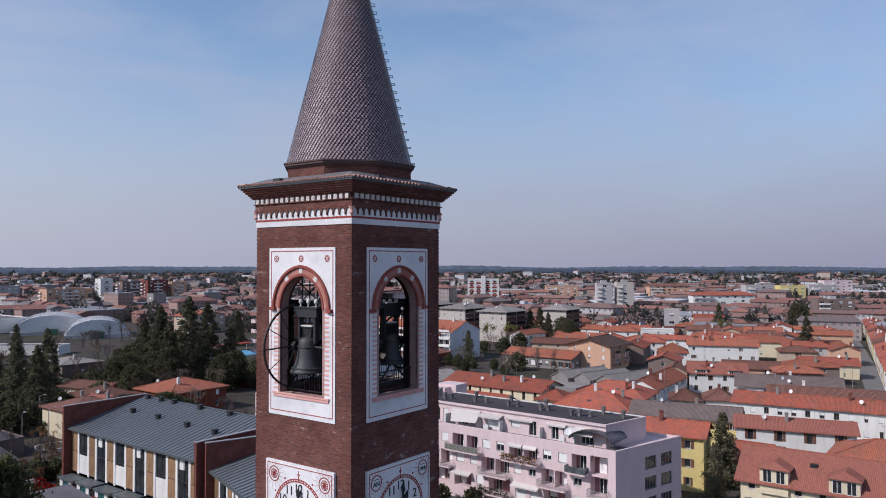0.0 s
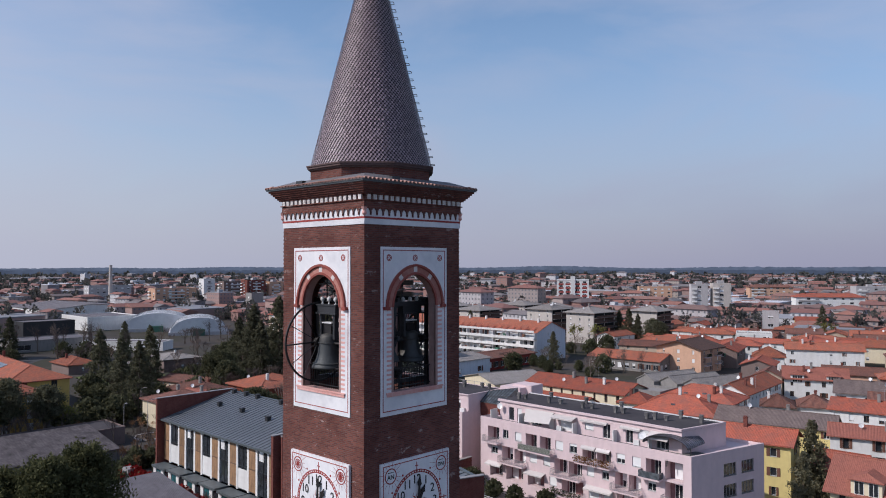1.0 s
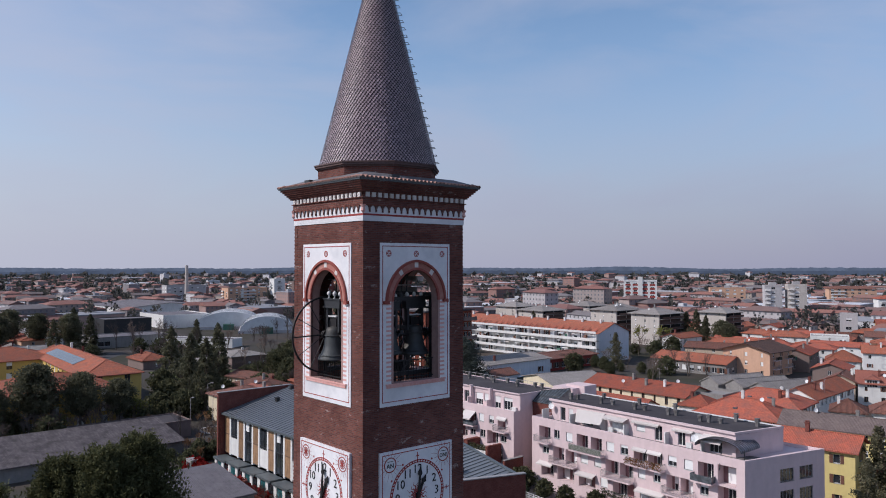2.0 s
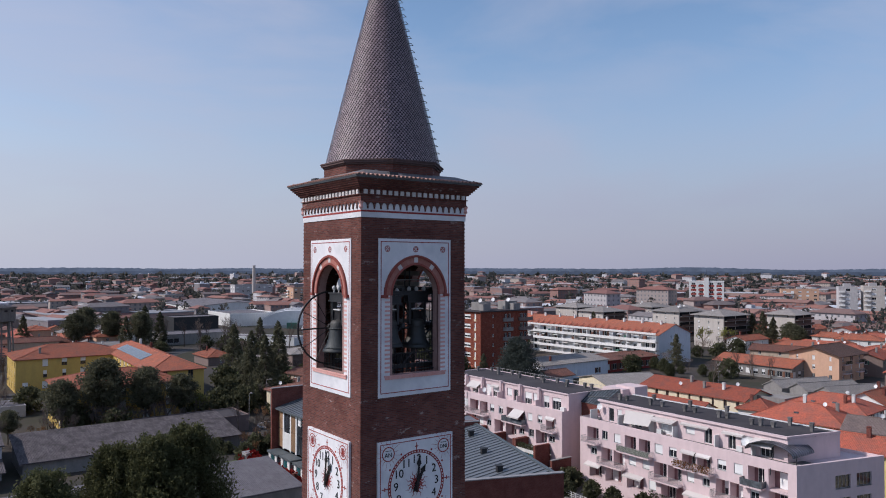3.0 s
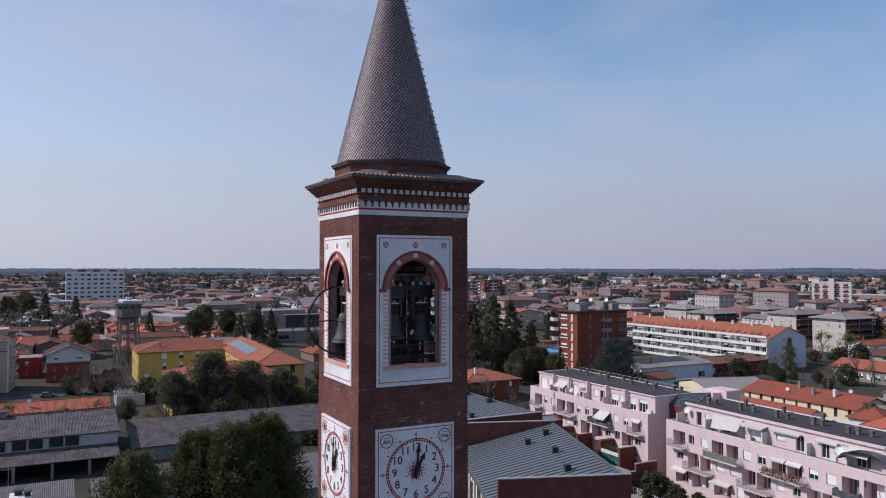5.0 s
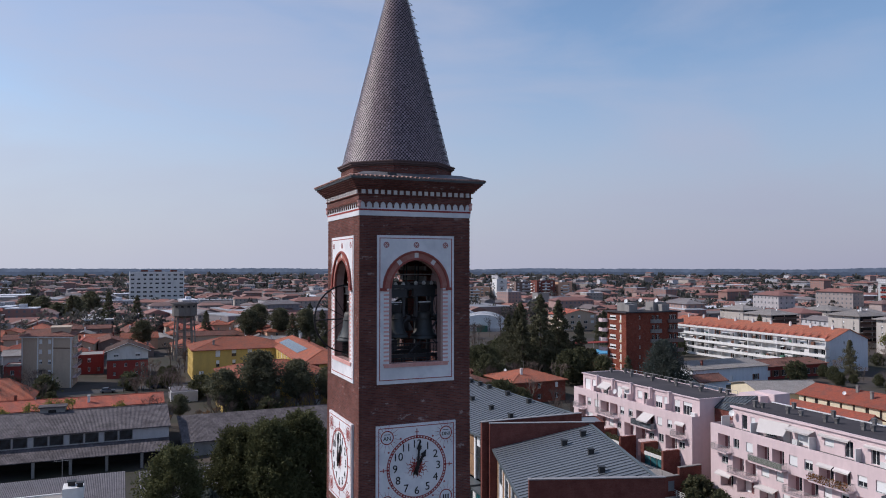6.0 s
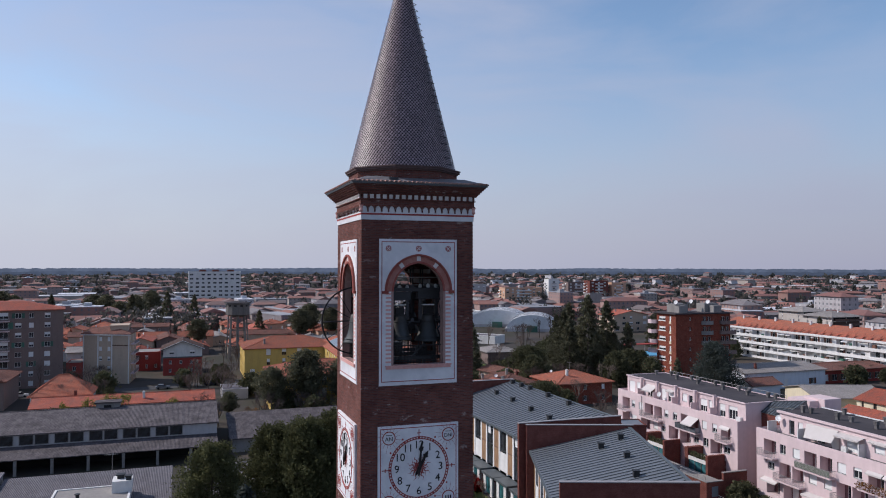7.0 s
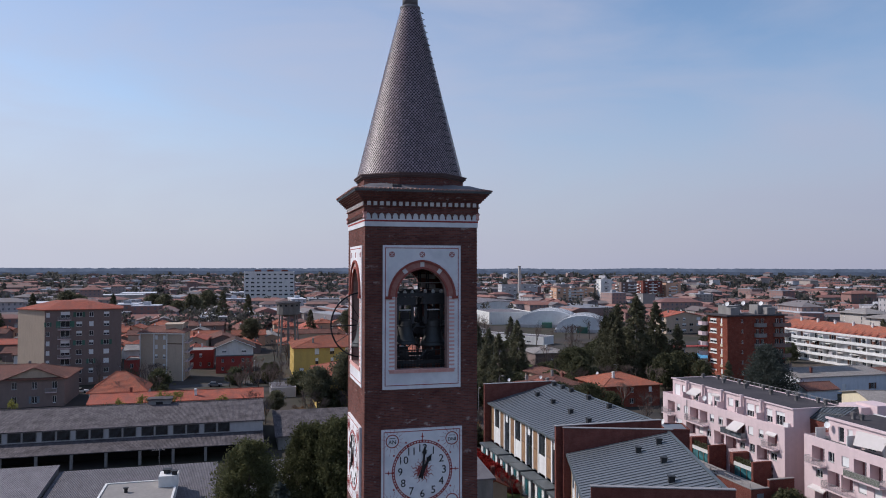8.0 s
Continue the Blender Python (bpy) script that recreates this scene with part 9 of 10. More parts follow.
# bare trees
bare = branch_tree("bare_tree", "tall leafless tree with fine brown twigs", 13, 0.62, seed=3, trunk_r=0.24)
plant(bare, [(-341, 112, 1.15, 0), (-336, 118, 1.2, 60), (-344, 124, 1.1, 120), (-334, 128, 1.25, 200), (-346, 104, 1.2, 250), (-300, 118, 1.2, 0), (-310, 126, 1.25, 70), (-296, 130, 1.1, 120), (-318, 112, 1.1, 10), (-288, 140, 1.2, 200), (-330, 130, 1.3, 0), (-290, 158, 1.1, 0), (-138, 236, 0.85, 0), (-132, 235, 0.85, 50), (-126, 235.5, 0.8, 90),
             (-222, 102, 0.8, 0), (-228, 108, 0.9, 0), (-236, 114, 0.8, 40), (-247, 118, 0.9, 80), (-205, 88, 0.7, 0), (-345, 200, 1.2, 0), (-350, 212, 1.2, 0), (-338, 190, 1.0, 0), (-173, 46, 0.8, 0), (-173, 55, 0.75, 0), (-172.5, 37, 0.75, 0), (-246, 29, 0.8, 0),
             (-275, 28, 0.9, 0), (-270, 33, 0.85, 50), (-263, 32, 0.8, 30), (-355, -62, 1.2, 0), (-350, -55, 1.1, 0), (-228, -18, 0.8, 0), (-232, -26, 0.9, 0), (-224, -12, 0.8, 0), (-98, 56, 0.45, 0), (-93, 57.5, 0.42, 60), (-240, 400, 1.2, 0), (-228, 410, 1.3, 0), (-135, 108, 0.6, 0), (-140, 68, 0.6, 0), (-146, 74, 0.7, 0), (-152, 66, 0.65, 0)], "bare trees")
budt = branch_tree("budding_tree", "small pollarded tree with yellow-green spring buds", 7, 0.7, leaves="buds", leaf_n=420, leaf_size=0.3, seed=8, depth=4, trunk_r=0.16)
plant(budt, [(-183, -14, 0.8, 0), (-183, -8, 0.9, 50), (-184, -3, 1.0, 90), (-184, 1, 1.0, 120), (-183, 12, 0.8, 200), (-184, -38, 0.9, 0), (-184, -44, 0.8, 0), (-171.5, 62.6, 1.2, 0), (-171, 47, 0.9, 0), (-196, 300, 1.6, 0), (-188, 306, 1.6, 0), (-110, 384, 1.7, 0)], "budding trees")

# undergrowth, hedges and garden trees round the school park and the yellow building
under = bough_tree("bush", "dark evergreen bush in a garden", 4.5, 2.6, clump_shape, 50, 25, "leaves", 0.52, droop=0.0, base=0.03, trunk_r=0.12, scatter=0.35)
PARK = [(-175, -162, 26, 62, 4), (-225, -205, 26, 34, 3), (-200, -184, 84, 122, 6), (-186, -166, 64, 86, 10), (-220, -186, 80, 88, 6), (-232, -205, 100, 150, 9), (-262, -225, 98, 150, 9), (-146, -130, 66, 90, 2), (-300, -262, 100, 170, 5), (-250, -226, -10, 30, 3), (-234, -202, -62, 24, 5), (-190, -176, -60, 24, 2), (-330, -300, 40, 130, 9), (-172, -128, 208, 238, 5), (-236, -150, 264, 300, 10), (-190, -160, 262, 345, 6)]
plant(under, [q for a, b, c, d, n in PARK for q in spots(n, a, b, c, d, 0.6, 1.5)], "garden bushes")
bare2 = branch_tree("bare_tree", "leafless grey-brown garden tree", 9, 0.8, seed=14, trunk_r=0.17)
plant(bare2, [q for a, b, c, d, n in ((-175, -160, 16, 62, 14), (-172, -126, 206, 240, 10), (-230, -150, 262, 300, 12), (-214, -176, 100, 140, 10), (-236, -202, -30, 24, 9), (-352, -330, 176, 214, 8), (-176, -166, 30, 64, 14), (-240, -205, 14, 30, 12),  (-345, -296, 120, 215, 10), (-196, -150, 80, 120, 10), (-250, -212, 98, 150, 12), (-146, -130, 62, 108, 7), (-300, -256, 100, 165, 10), (-246, -226, -30, 26, 6)) for q in spots(n, a, b, c, d, 0.7, 1.25)], "bare garden trees")

willow = branch_tree("willow_bush", "leafless orange-brown willow bush", 4.2, 0.95, twig_mat="willow_twig", seed=31, depth=5, trunk_r=0.1)
plant(willow, [(-164, 64, 1.0, 0), (-160, 66.5, 0.9, 60), (-144, 67, 1.0, 120), (-147, 71, 0.9, 200), (-140, 63, 0.9, 20), (-151, 74, 0.8, 90), (-157, 76, 0.8, 140), (-145, 62, 0.9, 250), (-138, 68, 0.7, 300)] + spots(16, -175, -160, 18, 62, 0.7, 1.2) + spots(8, -174, -160, 56, 68, 0.7, 1.1) + spots(10, -184, -164, 64, 84, 0.6, 1.1) + spots(12, -150, -129, 58, 86, 0.7, 1.2) + spots(8, -172, -152, 66, 82, 0.6, 1.0), "willow bushes")
small_bare = branch_tree("bare_shrub", "small leafless shrub with pale twigs before the school", 5.0, 0.8, seed=45, depth=5, trunk_r=0.09)
plant(small_bare, [(-99.5, 58.2, 0.95, 0), (-97.5, 57.6, 0.8, 70), (-101.2, 57.4, 0.7, 140)])

GROVE = [(-544, -99, 1.17, 118), (-552, -93, 1.01, 140), (-479, -71, 0.87, 165), (-566, -46, 0.99, 270), (-559, -37, 0.99, 292), (-524, -26, 0.81, 315), (-524, -16, 1.03, 340), (-572, -8, 1.11, 8), (-92, 468, 0.9, 30), (-168, 330, 0.62, 60), (-176, 338, 0.66, 200), (-228, 300, 0.6, 20)]
grove = bough_tree("evergreen_tree", "large dark evergreen tree standing above distant roofs", 17, 7.5, clump_shape, 100, 45, "needles", 0.95, droop=0.0, base=0.12, trunk_r=0.4, scatter=0.5)
plant(grove, GROVE, "large dark evergreens")


# ---------------------------------------------------------------- filling town
KEEP = [(q[2] - max(q[4], q[5]) * 0.52, q[2] + max(q[4], q[5]) * 0.52, q[3] - max(q[4], q[5]) * 0.5, q[3] + max(q[4], q[5]) * 0.5) for q in LAND] + [(-362, -324, 503, 533), (-104, -78, 455, 482), (-300, -205, 150, 240), (-130, -36, 48, 122), (-36, 2, 116, 131), (-45, -8, 132, 165), (-72, -40, 150, 170), (-130, -90, 154, 182), (-52, -15, 176, 196), (-60, -20, 198, 220), (-156, -106, 234, 268),
        (-210, -186, 302, 332), (-194, -172, 338, 362), (-242, -218, 314, 340), (-288, -262, 308, 334), (-304, -277, 368, 394), (-256, -236, 341, 366), (-262, -166, 228, 262), (-202, -180, 158, 190),
        (-192, -162, 168, 208), (-184, -160, 104, 128), (-300, -215, 28, 95), (-275, -250, 2, 24), (-270, -238, -22, 10), (-226, -200, -70, -24), (-270, -236, -60, -16), (-175, -94, -75, 62), (-202, -184, -24, 24),
        (-310, -290, 24, 44), (-252, -228, -20, 34), (-440, -330, 165, 240), (-240, -135, 62, 160), (-340, -285, 95, 165), (-756, -730, 14, 72), (-50, 10, -40, 60), (-215, -160, 24, 75), (-150, -84, 150, 228), (-90, -58, 146, 204), (-436, -408, 124, 158), (-376, -348, 102, 144), (-482, -438, 168, 202), (-625, -535, 175, 250), (-725, -678, 288, 376), (-475, -448, 684, 718), (-335, -308, 336, 360), (-290, -270, -6, 10), (-190, -166, 200, 238), (-274, -246, 120, 142), (-204, -182, 146, 166), (-470, -300, 118, 262), (-84, -55, 204, 240), (-104, -70, 262, 316)]


def free(x, y, r):
    for a, b, c, d in KEEP:
        if a - r < x < b + r and c - r < y < d + r:
            return False
    # streets stay open
    line = -6 - (y - 100) * 0.152
    if 100 < y < 620 and abs(x - line) < r * 0.8 + 2.6:
        return False
    if -100 < y < 120 and abs(x + 228) < r + 3:
        return False
    return True


def in_view(x, y):
    az = math.degrees(math.atan2(-x, y))
    return 2 < az < 112


TOWN = random.Random(77)
WALLS = ("white_wall", "white_wall", "beige_wall", "white_wall", "cream_wall", "salmon_wall", "pale_render", "grey_wall")
LEFT_WALLS = ("grey_wall", "beige_wall", "beige_wall", "salmon_wall", "grey_wall", "white_wall")
WORD = {"white_wall": "white", "cream_wall": "cream", "beige_wall": "beige", "lemon_wall": "pale yellow", "salmon_wall": "salmon", "grey_wall": "grey-brown", "pale_render": "pale grey"}
placed = []


def clear(x, y, r):
    return all(math.hypot(x - a, y - b) > r + c for a, b, c in placed)


count = 0
for k_ in range(26):                                     # rows of old houses that line the street on both sides
    for side_ in (1,):
        y_ = 152 + k_ * 13.2
        x_ = -6 - (y_ - 100) * 0.152 + side_ * (2.9 + 4.4)
        if not free(x_ + side_ * 2, y_, 0.5) or not clear(x_, y_, 5.5):
            continue
        wm = TOWN.choice(("cream_wall", "white_wall", "white_wall", "lemon_wall", "white_wall"))
        rm = TOWN.choice(("tile_red", "tile_brown", "tile_orange", "tile_red"))
        house("house", f"{WORD[wm]} street house with {ROOF_WORD[rm]} roof", x_ - 4.3, x_ + 4.3, y_ - 6.6, y_ + 6.6, TOWN.choice((6.2, 6.5, 6.8)), "gable_y", 1.7, wm, rm, 2, gap=5.0, rz=8.6, over=0.4,
              chimneys=1, dishes=1 if TOWN.random() < 0.35 else 0, sides="w" if side_ > 0 else "", style=("shutter_brown", "glass"), group="town houses")
        placed.append((x_, y_, 5.6))
        count += 1
for row in range(90):
    y = 124 + row * 9.8 if row < 34 else -120 + (row - 34) * 10.6
    right = row < 34
    for col in range(40):
        x = (-6 - col * 14.0) if right else (-236 - col * 13.0)
        x += TOWN.uniform(-3, 3)
        yy = y + TOWN.uniform(-2, 2)
        dist = math.hypot(x, yy)
        if dist > 425 or not in_view(x, yy) or (right and count > 175):
            continue
        if right and x < -150 and yy < 300:
            continue
        long_ = TOWN.uniform(11, 24) if right else TOWN.uniform(13, 25)
        wide = TOWN.uniform(8.0, 10.5)
        r = long_ * 0.52
        if not free(x, yy, r * 0.9) or not clear(x, yy, r * (0.72 if right else 0.66)):
            continue
        if TOWN.random() < (0.05 if right else 0.04):
            continue
        placed.append((x, yy, r * (0.72 if right else 0.66)))
        h = TOWN.choice((4.6, 5.2, 5.8, 6.2, 3.4)) if right else TOWN.choice((3.4, 4.2, 5.2, 5.6, 6.2))
        turned = TOWN.random() < 0.28
        kind = "gable_y" if turned else TOWN.choice(("gable_x", "gable_x", "hip"))
        a, b = (wide, long_) if turned else (long_, wide)
        wm = TOWN.choice(WALLS if right else LEFT_WALLS)
        rm = TOWN.choice(("tile_red", "tile_red", "tile_orange", "tile_brown", "tile_red", "tile_orange") if right else ("tile_orange", "tile_brown", "tile_red", "tile_orange", "tile_brown", "tile_orange", "roof_grey"))
        tilt = TOWN.uniform(-4, 4) + (16 if right and x > -150 else 0)
        fl = max(1, round(h / 3))
        house("house", f"{WORD[wm]} town house with {ROOF_WORD[rm]} roof", x - a / 2, x + a / 2, yy - b / 2, yy + b / 2, h, kind, wide * TOWN.uniform(0.15, 0.2), wm, rm, fl,
              gap=6.4, rz=tilt, chimneys=1, dishes=1 if TOWN.random() < 0.4 else 0, style=(TOWN.choice(("glass", "blind", "shutter_brown", "shutter_green", "half")), "glass"), group="town houses", sides="se" if right else "e")
        count += 1


# ---------------------------------------------------------------- distant town, too many to count
# distance haze is put into these colours: greyed, muted, low in contrast
M["far_wall"] = island_mat("distant walls", [(0.44, 0.42, 0.43), (0.33, 0.28, 0.265), (0.40, 0.34, 0.30), (0.27, 0.15, 0.13), (0.56, 0.55, 0.57), (0.22, 0.20, 0.21), (0.34, 0.22, 0.195), (0.28, 0.15, 0.125)])
M["far_roof_hazed"] = island_mat("distant roofs", [(0.27, 0.115, 0.09), (0.22, 0.10, 0.085), (0.29, 0.13, 0.10), (0.19, 0.12, 0.108), (0.25, 0.108, 0.086), (0.19, 0.178, 0.18), (0.27, 0.145, 0.118), (0.15, 0.125, 0.122)])
M["far_flat"] = island_mat("distant flat roofs", [(0.50, 0.50, 0.52), (0.30, 0.30, 0.32), (0.60, 0.61, 0.65), (0.22, 0.22, 0.24)])
M["far_glass_hazed"] = surface("distant window panes", (0.15, 0.155, 0.175), (0.11, 0.115, 0.13), fine=0.3, rough=0.4, vary=0.0, bump=0)
M["far_leaf_hazed"] = leafy("distant woods", (0.082, 0.090, 0.080), (0.19, 0.165, 0.15), vary=0.0, rough=0.95, through_light=0.45)


def distant_town():
    wall, roof, flat, glass = Geo(), Geo(), Geo(), Geo()
    n = 0
    while n < 3500:
        dist = 400 + 2100 * TOWN.random() ** 1.5
        az = math.radians(TOWN.uniform(0, 113))
        x, y = -math.sin(az) * dist, math.cos(az) * dist
        if not free(x, y, 9) or (dist < 460 and not clear(x, y, 10)):
            continue
        n += 1
        rot = Matrix.Rotation(math.radians(40 * noise.noise(Vector((x, y, 3)) / 260) + TOWN.choice((0, 0, 90)) + TOWN.uniform(-4, 4)), 4, "Z")
        m = Matrix.Translation((x, y, 0)) @ rot
        big = TOWN.random()
        if big < 0.895:
            a, b, h = TOWN.uniform(5, 15), TOWN.uniform(4, 6.5), TOWN.choice((4, 6.3, 6.5, 6.3, 9.2))
            g = Geo().box(-a, a, -b, b, 0, h)
            wall.add(g, m)
            rise = b * TOWN.uniform(0.3, 0.42)
            A, B = a + 0.7, b + 0.7
            g = Geo()
            hip = TOWN.uniform(0, b) if TOWN.random() < 0.6 else 0
            e = h - 0.1
            v = [(-A, -B, e), (A, -B, e), (A, B, e), (-A, B, e), (-A + hip, 0, e + rise), (A - hip, 0, e + rise)]
            g.v, g.f = v, [(0, 1, 5, 4), (2, 3, 4, 5), (1, 2, 5), (3, 0, 4), (3, 2, 1, 0)]
            roof.add(g, m)
        elif big < 0.955:
            a, b, h = TOWN.uniform(7, 15), TOWN.uniform(5, 8), TOWN.choice((9.5, 10, 12, 12.5, 13, 15))
            if TOWN.random() < 0.06:
                h = 19
            wall.add(Geo().box(-a, a, -b, b, 0, h), m)
            if TOWN.random() < 0.3:
                flat.add(Geo().box(-a - 0.3, a + 0.3, -b - 0.3, b + 0.3, h, h + 0.5).box(-2, 2, -2, 2, h + 0.5, h + 2.6), m)
            else:
                g = Geo()
                e = h + 0.05
                v = [(-a - 1, -b - 1, e), (a + 1, -b - 1, e), (a + 1, b + 1, e), (-a - 1, b + 1, e), (-a + b, 0, e + 2.4), (a - b, 0, e + 2.4)]
                g.v, g.f = v, [(0, 1, 5, 4), (2, 3, 4, 5), (1, 2, 5), (3, 0, 4), (3, 2, 1, 0)]
                roof.add(g, m)
        else:
            a, b, h = TOWN.uniform(14, 34), TOWN.uniform(10, 20), TOWN.uniform(6, 10)
            wall.add(Geo().box(-a, a, -b, b, 0, h), m)
            flat.add(Geo().box(-a - 0.2, a + 0.2, -b - 0.2, b + 0.2, h, h + 0.6), m)
        if dist < 1300 and big < 0.955:
            fl = max(1, int(h / 3))
            gw = Geo()
            nx, ny = max(2, int(2 * a / 3.2)), max(2, int(2 * b / 3.2))
            for f in range(fl):
                z = f * (h / fl) + 1.0
                for k in range(nx):
                    u = -a + 2 * a * (k + 0.5) / nx
                    gw.poly((u - 0.55, -b - 0.05, z), (u + 0.55, -b - 0.05, z), (u + 0.55, -b - 0.05, z + 1.3), (u - 0.55, -b - 0.05, z + 1.3))
                for k in range(ny):
                    u = -b + 2 * b * (k + 0.5) / ny
                    gw.poly((a + 0.05, u - 0.55, z), (a + 0.05, u + 0.55, z), (a + 0.05, u + 0.55, z + 1.3), (a + 0.05, u - 0.55, z + 1.3))
            glass.add(gw, m)
    me = many("distant_houses", [(wall, "far_wall"), (roof, "far_roof_hazed"), (flat, "far_flat"), (glass, "far_glass_hazed")], uv=False)
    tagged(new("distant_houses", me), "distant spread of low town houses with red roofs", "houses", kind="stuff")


distant_town()


def far_woods():
    """Trees between and beyond the distant houses, as loose clumps of leaf sprays."""
    P, D, S = [], [], []
    spots_ = []
    for _ in range(12500):
        dist = 425 + 2250 * TOWN.random() ** 1.25
        az = math.radians(TOWN.uniform(0, 113))
        x, y = -math.sin(az) * dist, math.cos(az) * dist
        v = noise.noise(Vector((x, y, 0)) / 120) + noise.noise(Vector((x, y, 7)) / 45) * 0.6
        if v < 0.02 - (dist - 400) / 4500 or not free(x, y, 2) or (dist < 460 and not clear(x, y, 2.5)):
            continue
        spots_.append((x, y, TOWN.uniform(5, 12) * (1.0 if TOWN.random() < 0.85 else 1.4), dist))
    for x, y, h, dist in spots_:
        n = 80 if dist < 700 else (34 if dist < 1200 else 14)
        size = h * (0.13 if dist < 700 else (0.24 if dist < 1200 else 0.5)) * (1 if dist < 2200 else 1.6)
        q = NP.normal(size=(n, 3))
        q /= np.linalg.norm(q, axis=1, keepdims=True)
        q *= NP.uniform(0.5, 1.0, (n, 1))
        slim = 0.22 + 0.2 * NP.uniform()
        p = q * [h * slim, h * slim, h * 0.46] * (1 if dist < 2200 else np.array([2.2, 2.2, 1.0]))
        p[:, 0] += x
        p[:, 1] += y
        p[:, 2] += h * 0.5
        P.append(p)
        D.append(q + [0, 0, 0.3])
        S.append(np.full(n, size) * NP.uniform(0.7, 1.3, n))
    me = sprig_mesh("distant_trees", np.concatenate(P), np.concatenate(D), np.concatenate(S), "far_leaf_hazed", 0.5)
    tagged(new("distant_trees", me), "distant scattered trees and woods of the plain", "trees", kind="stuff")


far_woods()


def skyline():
    """The wooded edge of the plain and low hills behind it, so far off that they stand as a backdrop; haze is painted
    as a blue glow.
    """
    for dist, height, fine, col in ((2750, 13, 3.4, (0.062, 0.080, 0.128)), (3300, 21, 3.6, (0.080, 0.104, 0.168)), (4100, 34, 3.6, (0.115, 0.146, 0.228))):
        m, n, l, bs = node_mat("glowing blue haze")
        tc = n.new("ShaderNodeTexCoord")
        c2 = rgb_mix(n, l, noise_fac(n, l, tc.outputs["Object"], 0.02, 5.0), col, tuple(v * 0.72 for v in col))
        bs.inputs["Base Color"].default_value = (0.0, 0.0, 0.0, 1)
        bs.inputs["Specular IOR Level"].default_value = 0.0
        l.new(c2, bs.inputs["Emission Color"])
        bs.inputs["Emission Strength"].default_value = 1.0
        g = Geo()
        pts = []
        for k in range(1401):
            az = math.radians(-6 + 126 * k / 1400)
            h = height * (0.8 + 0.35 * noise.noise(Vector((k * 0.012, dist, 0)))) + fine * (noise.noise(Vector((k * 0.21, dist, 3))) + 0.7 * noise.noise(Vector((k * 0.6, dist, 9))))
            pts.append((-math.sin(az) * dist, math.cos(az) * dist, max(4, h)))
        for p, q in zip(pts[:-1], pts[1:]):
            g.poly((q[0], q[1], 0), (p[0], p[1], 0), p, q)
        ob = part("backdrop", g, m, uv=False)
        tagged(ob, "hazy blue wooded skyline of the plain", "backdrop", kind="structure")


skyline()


# ---------------------------------------------------------------- small things
def street_lamp(x, y, h=6.5, rz=0.0):
    t = thing("street_lamp", "grey steel street lamp with a single head", "street lamp", (x, y, 0), rz, "street lamps")
    part("pole", shared(("pole", h), lambda: Geo().tube((0, 0, 0), (0, 0, h), 0.09, 0.06, n=8).mesh("pole", M["rail_grey"], uv=False)), None, t)
    a = part("arm", shared("lamp_arm", lambda: Geo().tube((0, 0, 0), (1.1, 0, 0.25), 0.04, n=6).mesh("arm", M["rail_grey"], uv=False)), None, t, at=pose(0, 0, h))
    part("lamp_head", shared("lamp_head", lambda: Geo().box(0.9, 1.7, -0.16, 0.16, 0.2, 0.36).mesh("lamp_head", M["rail_grey"], uv=False)), None, a)


for x_, y_, a_ in ((-166, 74, 0), (-166, 79.5, 60), (-150, 78, 180), (-184, 86, 30), (-210, 92, 30), (-26, 200, 170), (-36, 260, 170), (-50, 335, 170), (-232, -20, 0), (-236, 20, 0)):
    street_lamp(x_, y_, rz=a_)


def car(x, y, rz, mat, label):
    t = thing("car", label, "car", (x, y, 0), rz, "parked cars")

    def body():
        g = Geo()
        side = [(-2.05, 0.32), (2.05, 0.32), (2.1, 0.62), (1.95, 0.82), (0.95, 0.92), (-1.85, 0.95), (-2.08, 0.75)]
        g.v = [(px, s * 0.84, pz) for s in (-1, 1) for px, pz in side]
        n = len(side)
        g.f = [tuple(range(n)), tuple(range(2 * n - 1, n - 1, -1))] + [((k + 1) % n, k, n + k, n + (k + 1) % n) for k in range(n)]
        return g

    def cabin(w0, w1):
        g = Geo()
        v = [(-1.75, -w0, 0.93), (0.95, -w0, 0.91), (0.95, w0, 0.91), (-1.75, w0, 0.93), (-1.35, -w1, 1.42), (0.15, -w1, 1.42), (0.15, w1, 1.42), (-1.35, w1, 1.42)]
        g.v, g.f = v, [(0, 1, 5, 4), (1, 2, 6, 5), (2, 3, 7, 6), (3, 0, 4, 7), (4, 5, 6, 7)]
        return g
    part("body", shared(("car_body", mat), lambda: body().mesh("body", M[mat], uv=False)), None, t)
    part("windows", shared("car_glass", lambda: cabin(0.80, 0.62).mesh("windows", M["glass"], uv=False)), None, t)
    part("roof_panel", shared(("car_roof", mat), lambda: Geo().box(-1.38, 0.18, -0.63, 0.63, 1.40, 1.46).mesh("roof_panel", M[mat], uv=False)), None, t)
    wheel = shared("car_wheel", lambda: Geo().tube((0, -0.1, 0), (0, 0.1, 0), 0.31, n=14).mesh("wheel", M["rubber"], uv=False))
    for wx in (-1.3, 1.3):
        for wy in (-0.78, 0.78):
            part("wheel", wheel, None, t, at=pose(wx, wy, 0.31))


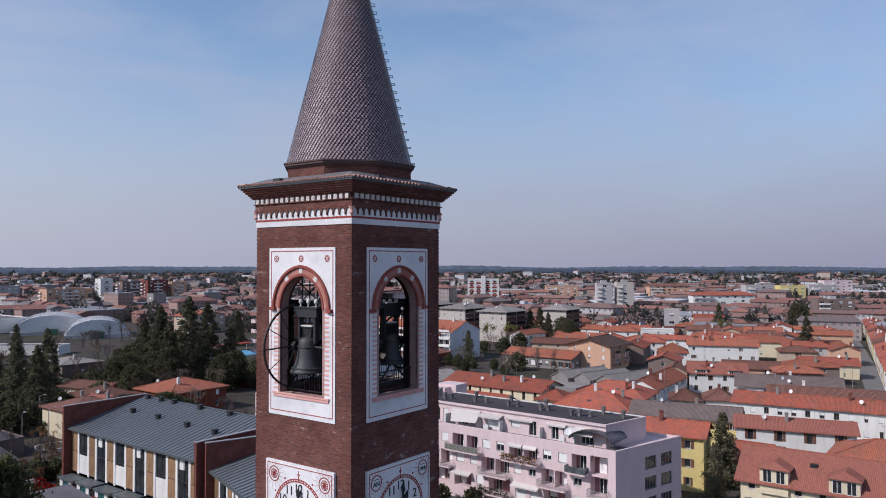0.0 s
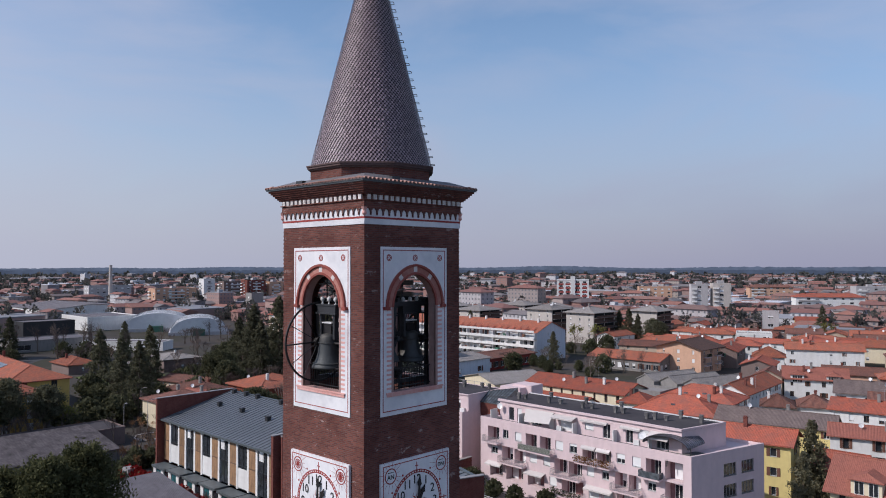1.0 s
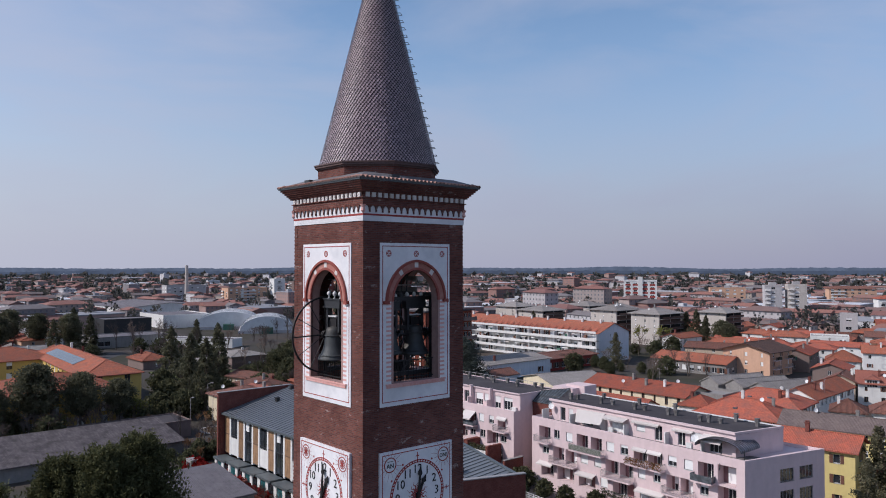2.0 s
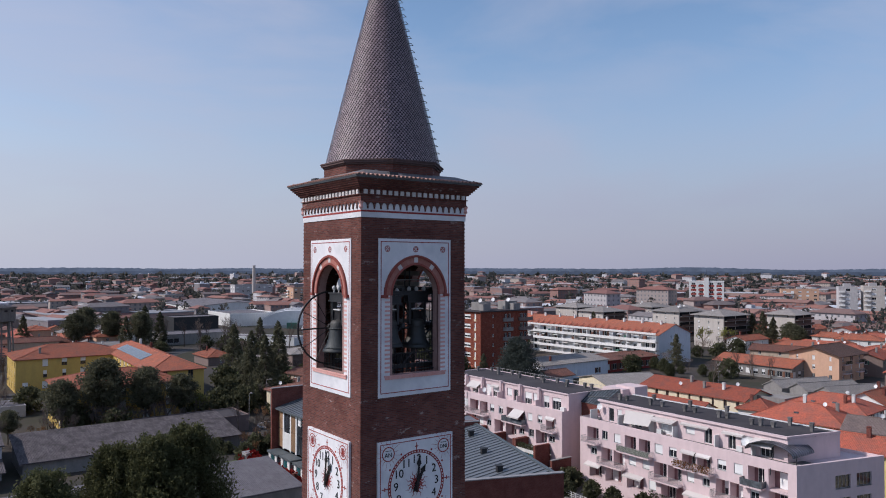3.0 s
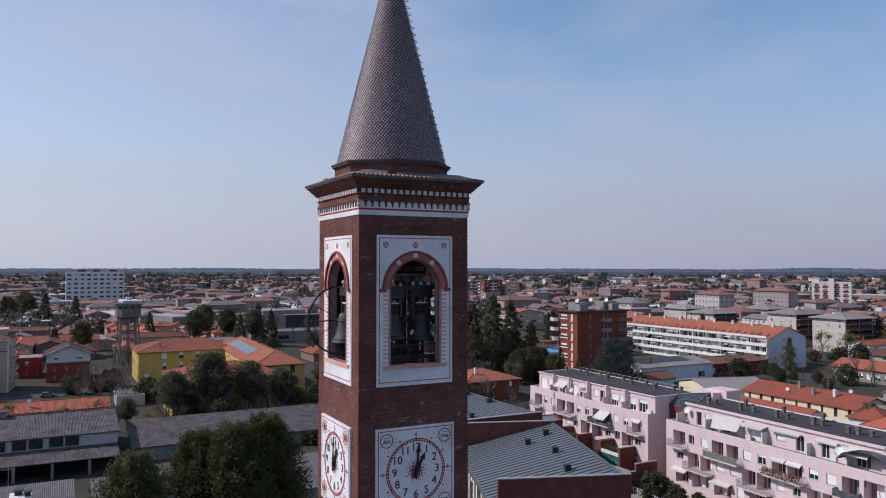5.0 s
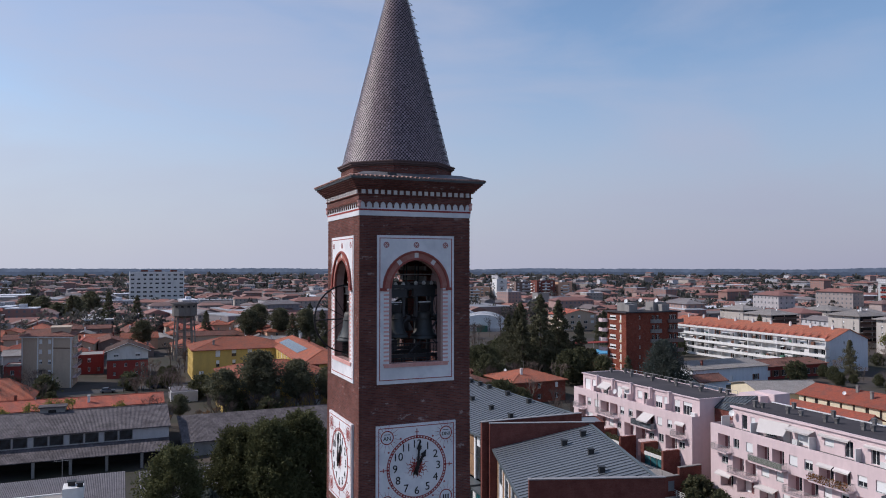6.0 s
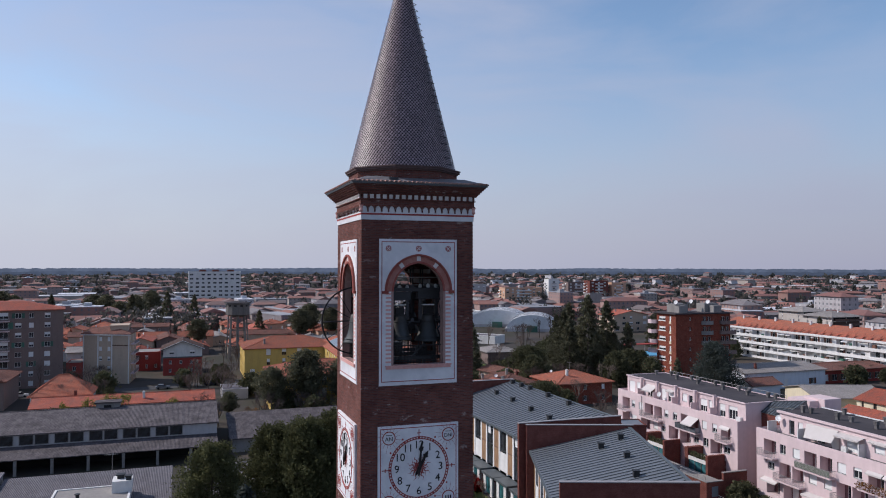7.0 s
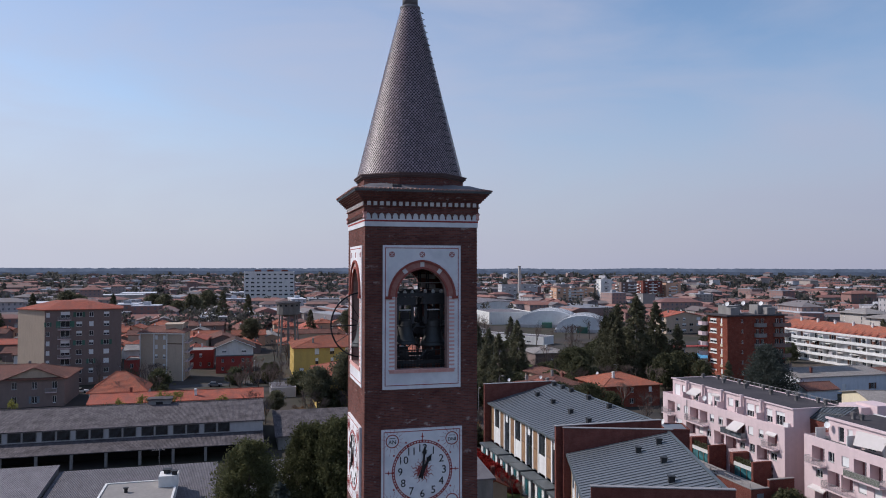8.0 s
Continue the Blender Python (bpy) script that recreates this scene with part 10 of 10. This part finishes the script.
for x_, y_, a_, m_, l_ in ((-84, 226, 20, "car_white", "white car parked beside grey sheds"), (-80, 231, 20, "car_dark", "dark blue car parked in a yard"), (-231, 22, 85, "car_dark", "dark car parked on the street"),
                           (-228, 8, 88, "car_grey", "silver car parked on the street"), (-171, 66.5, 30, "car_white", "white car on the lane beside hedges"), (-188, 75.5, 35, "car_grey", "silver car on the lane beside hedges"),
                           (-30, 228, 100, "car_grey", "silver car parked along the old street"), (-24, 205, 98, "car_white", "white car parked along the old street"), (-66, 420, 100, "car_dark", "dark car far along the street"), (-226, -30, 90, "car_white", "white car parked on the street")):
    car(x_, y_, a_, m_, l_)


def tv_aerial(x, y, z, h=2.6, rz=0.0):
    """A mast with a comb of rods, standing on a roof."""
    t = thing("tv_aerial", "thin grey television aerial on a roof", "aerial", (x, y, z), rz, "roof aerials")
    part("mast", shared(("mast", h), lambda: Geo().tube((0, 0, -0.6), (0, 0, h), 0.03, n=5).mesh("mast", M["rail_grey"], uv=False)), None, t)
    part("boom", shared("boom", lambda: Geo().tube((-0.7, 0, 0), (0.7, 0, 0), 0.018, n=4).mesh("boom", M["rail_grey"], uv=False)), None, t, at=pose(0, 0, h - 0.15))
    rod = shared("rod", lambda: Geo().tube((0, -0.35, 0), (0, 0.35, 0), 0.012, n=4).mesh("rod", M["rail_grey"], uv=False))
    for k in range(4):
        part("rod", rod, None, t, at=pose(-0.6 + 0.4 * k, 0, h - 0.12))


for x_, y_, z_ in ((-28, 156, 8.5), (-40, 185, 8.3), (-47, 210, 8.1), (-105, 174.7, 8.0), (-68, 186, 8.4), (-78, 165, 8.6), (-187, 168, 23.2), (-172, 116, 7.9), (-118, 256, 11.0), (-15, 141, 9.0), (-215, -47, 10.0), (-256, -5, 15.8), (-280, 55, 10.3)):
    tv_aerial(x_, y_, z_, rz=TOWN.uniform(0, 180))

t_ = thing("planting_bed", "round planting bed with pale stone kerb beside the lane", "planting bed", (-157.5, 76.5, 0))
part("kerb", Geo().lathe([(3.6, 0), (3.6, 0.3), (3.35, 0.3), (3.35, 0.12)], n=28), "stone_pale", t_)
part("soil", Geo().lathe([(3.3, 0.05), (3.3, 0.2), (0.5, 0.35)], n=20), "trunk", t_)
t_ = thing("air_handler", "grey ventilation unit standing beside the school wall", "ventilation unit", (-127.5, 58.5, 0))
part("casing", Geo().box(-1.1, 1.1, -0.7, 0.7, 0.15, 2.3).box(-1.15, 1.15, -0.75, 0.75, 2.3, 2.4), "rail_grey", t_)
part("grille", Geo().box(-0.8, 0.8, -0.74, -0.69, 0.6, 1.9), "iron_paint", t_)
for s_ in (-0.8, 0.8):
    part("foot", Geo().box(s_ - 0.15, s_ + 0.15, -0.6, 0.6, 0, 0.15), "concrete", t_)
house("outbuilding", "small outbuilding with ribbed orange tiled roof beside lawn", -101.5, -95.8, 51.9, 56.0, 3.0, "gable_x", 1.0, "beige_wall", "tile_orange", 1, chimneys=1, sides="", over=0.3)
t_ = thing("swimming_pool", "bright blue covered swimming pool behind trees", "pool", (-256, 198, 0))
part("cover", Geo().box(-7, 7, -12, 12, 0.3, 0.6), "pool_blue", t_)
part("surround", Geo().box(-8, 8, -13, 13, 0, 0.3), "paving", t_)
t_ = thing("canopy", "long red canopy roof beside the pool", "canopy", (-268, 203, 0))
part("roof", Geo().box(-2.5, 2.5, -14, 14, 3.0, 3.3), "red_wall", t_)
for y_ in (-13, -4, 5, 13):
    part("post", shared("canopy_post", lambda: Geo().box(-0.12, 0.12, -0.12, 0.12, 0, 3.0).mesh("post", M["rail_grey"], uv=False)), None, t_, at=pose(2.0, y_, 0))
    part("post", SHARED["canopy_post"], None, t_, at=pose(-2.0, y_, 0))
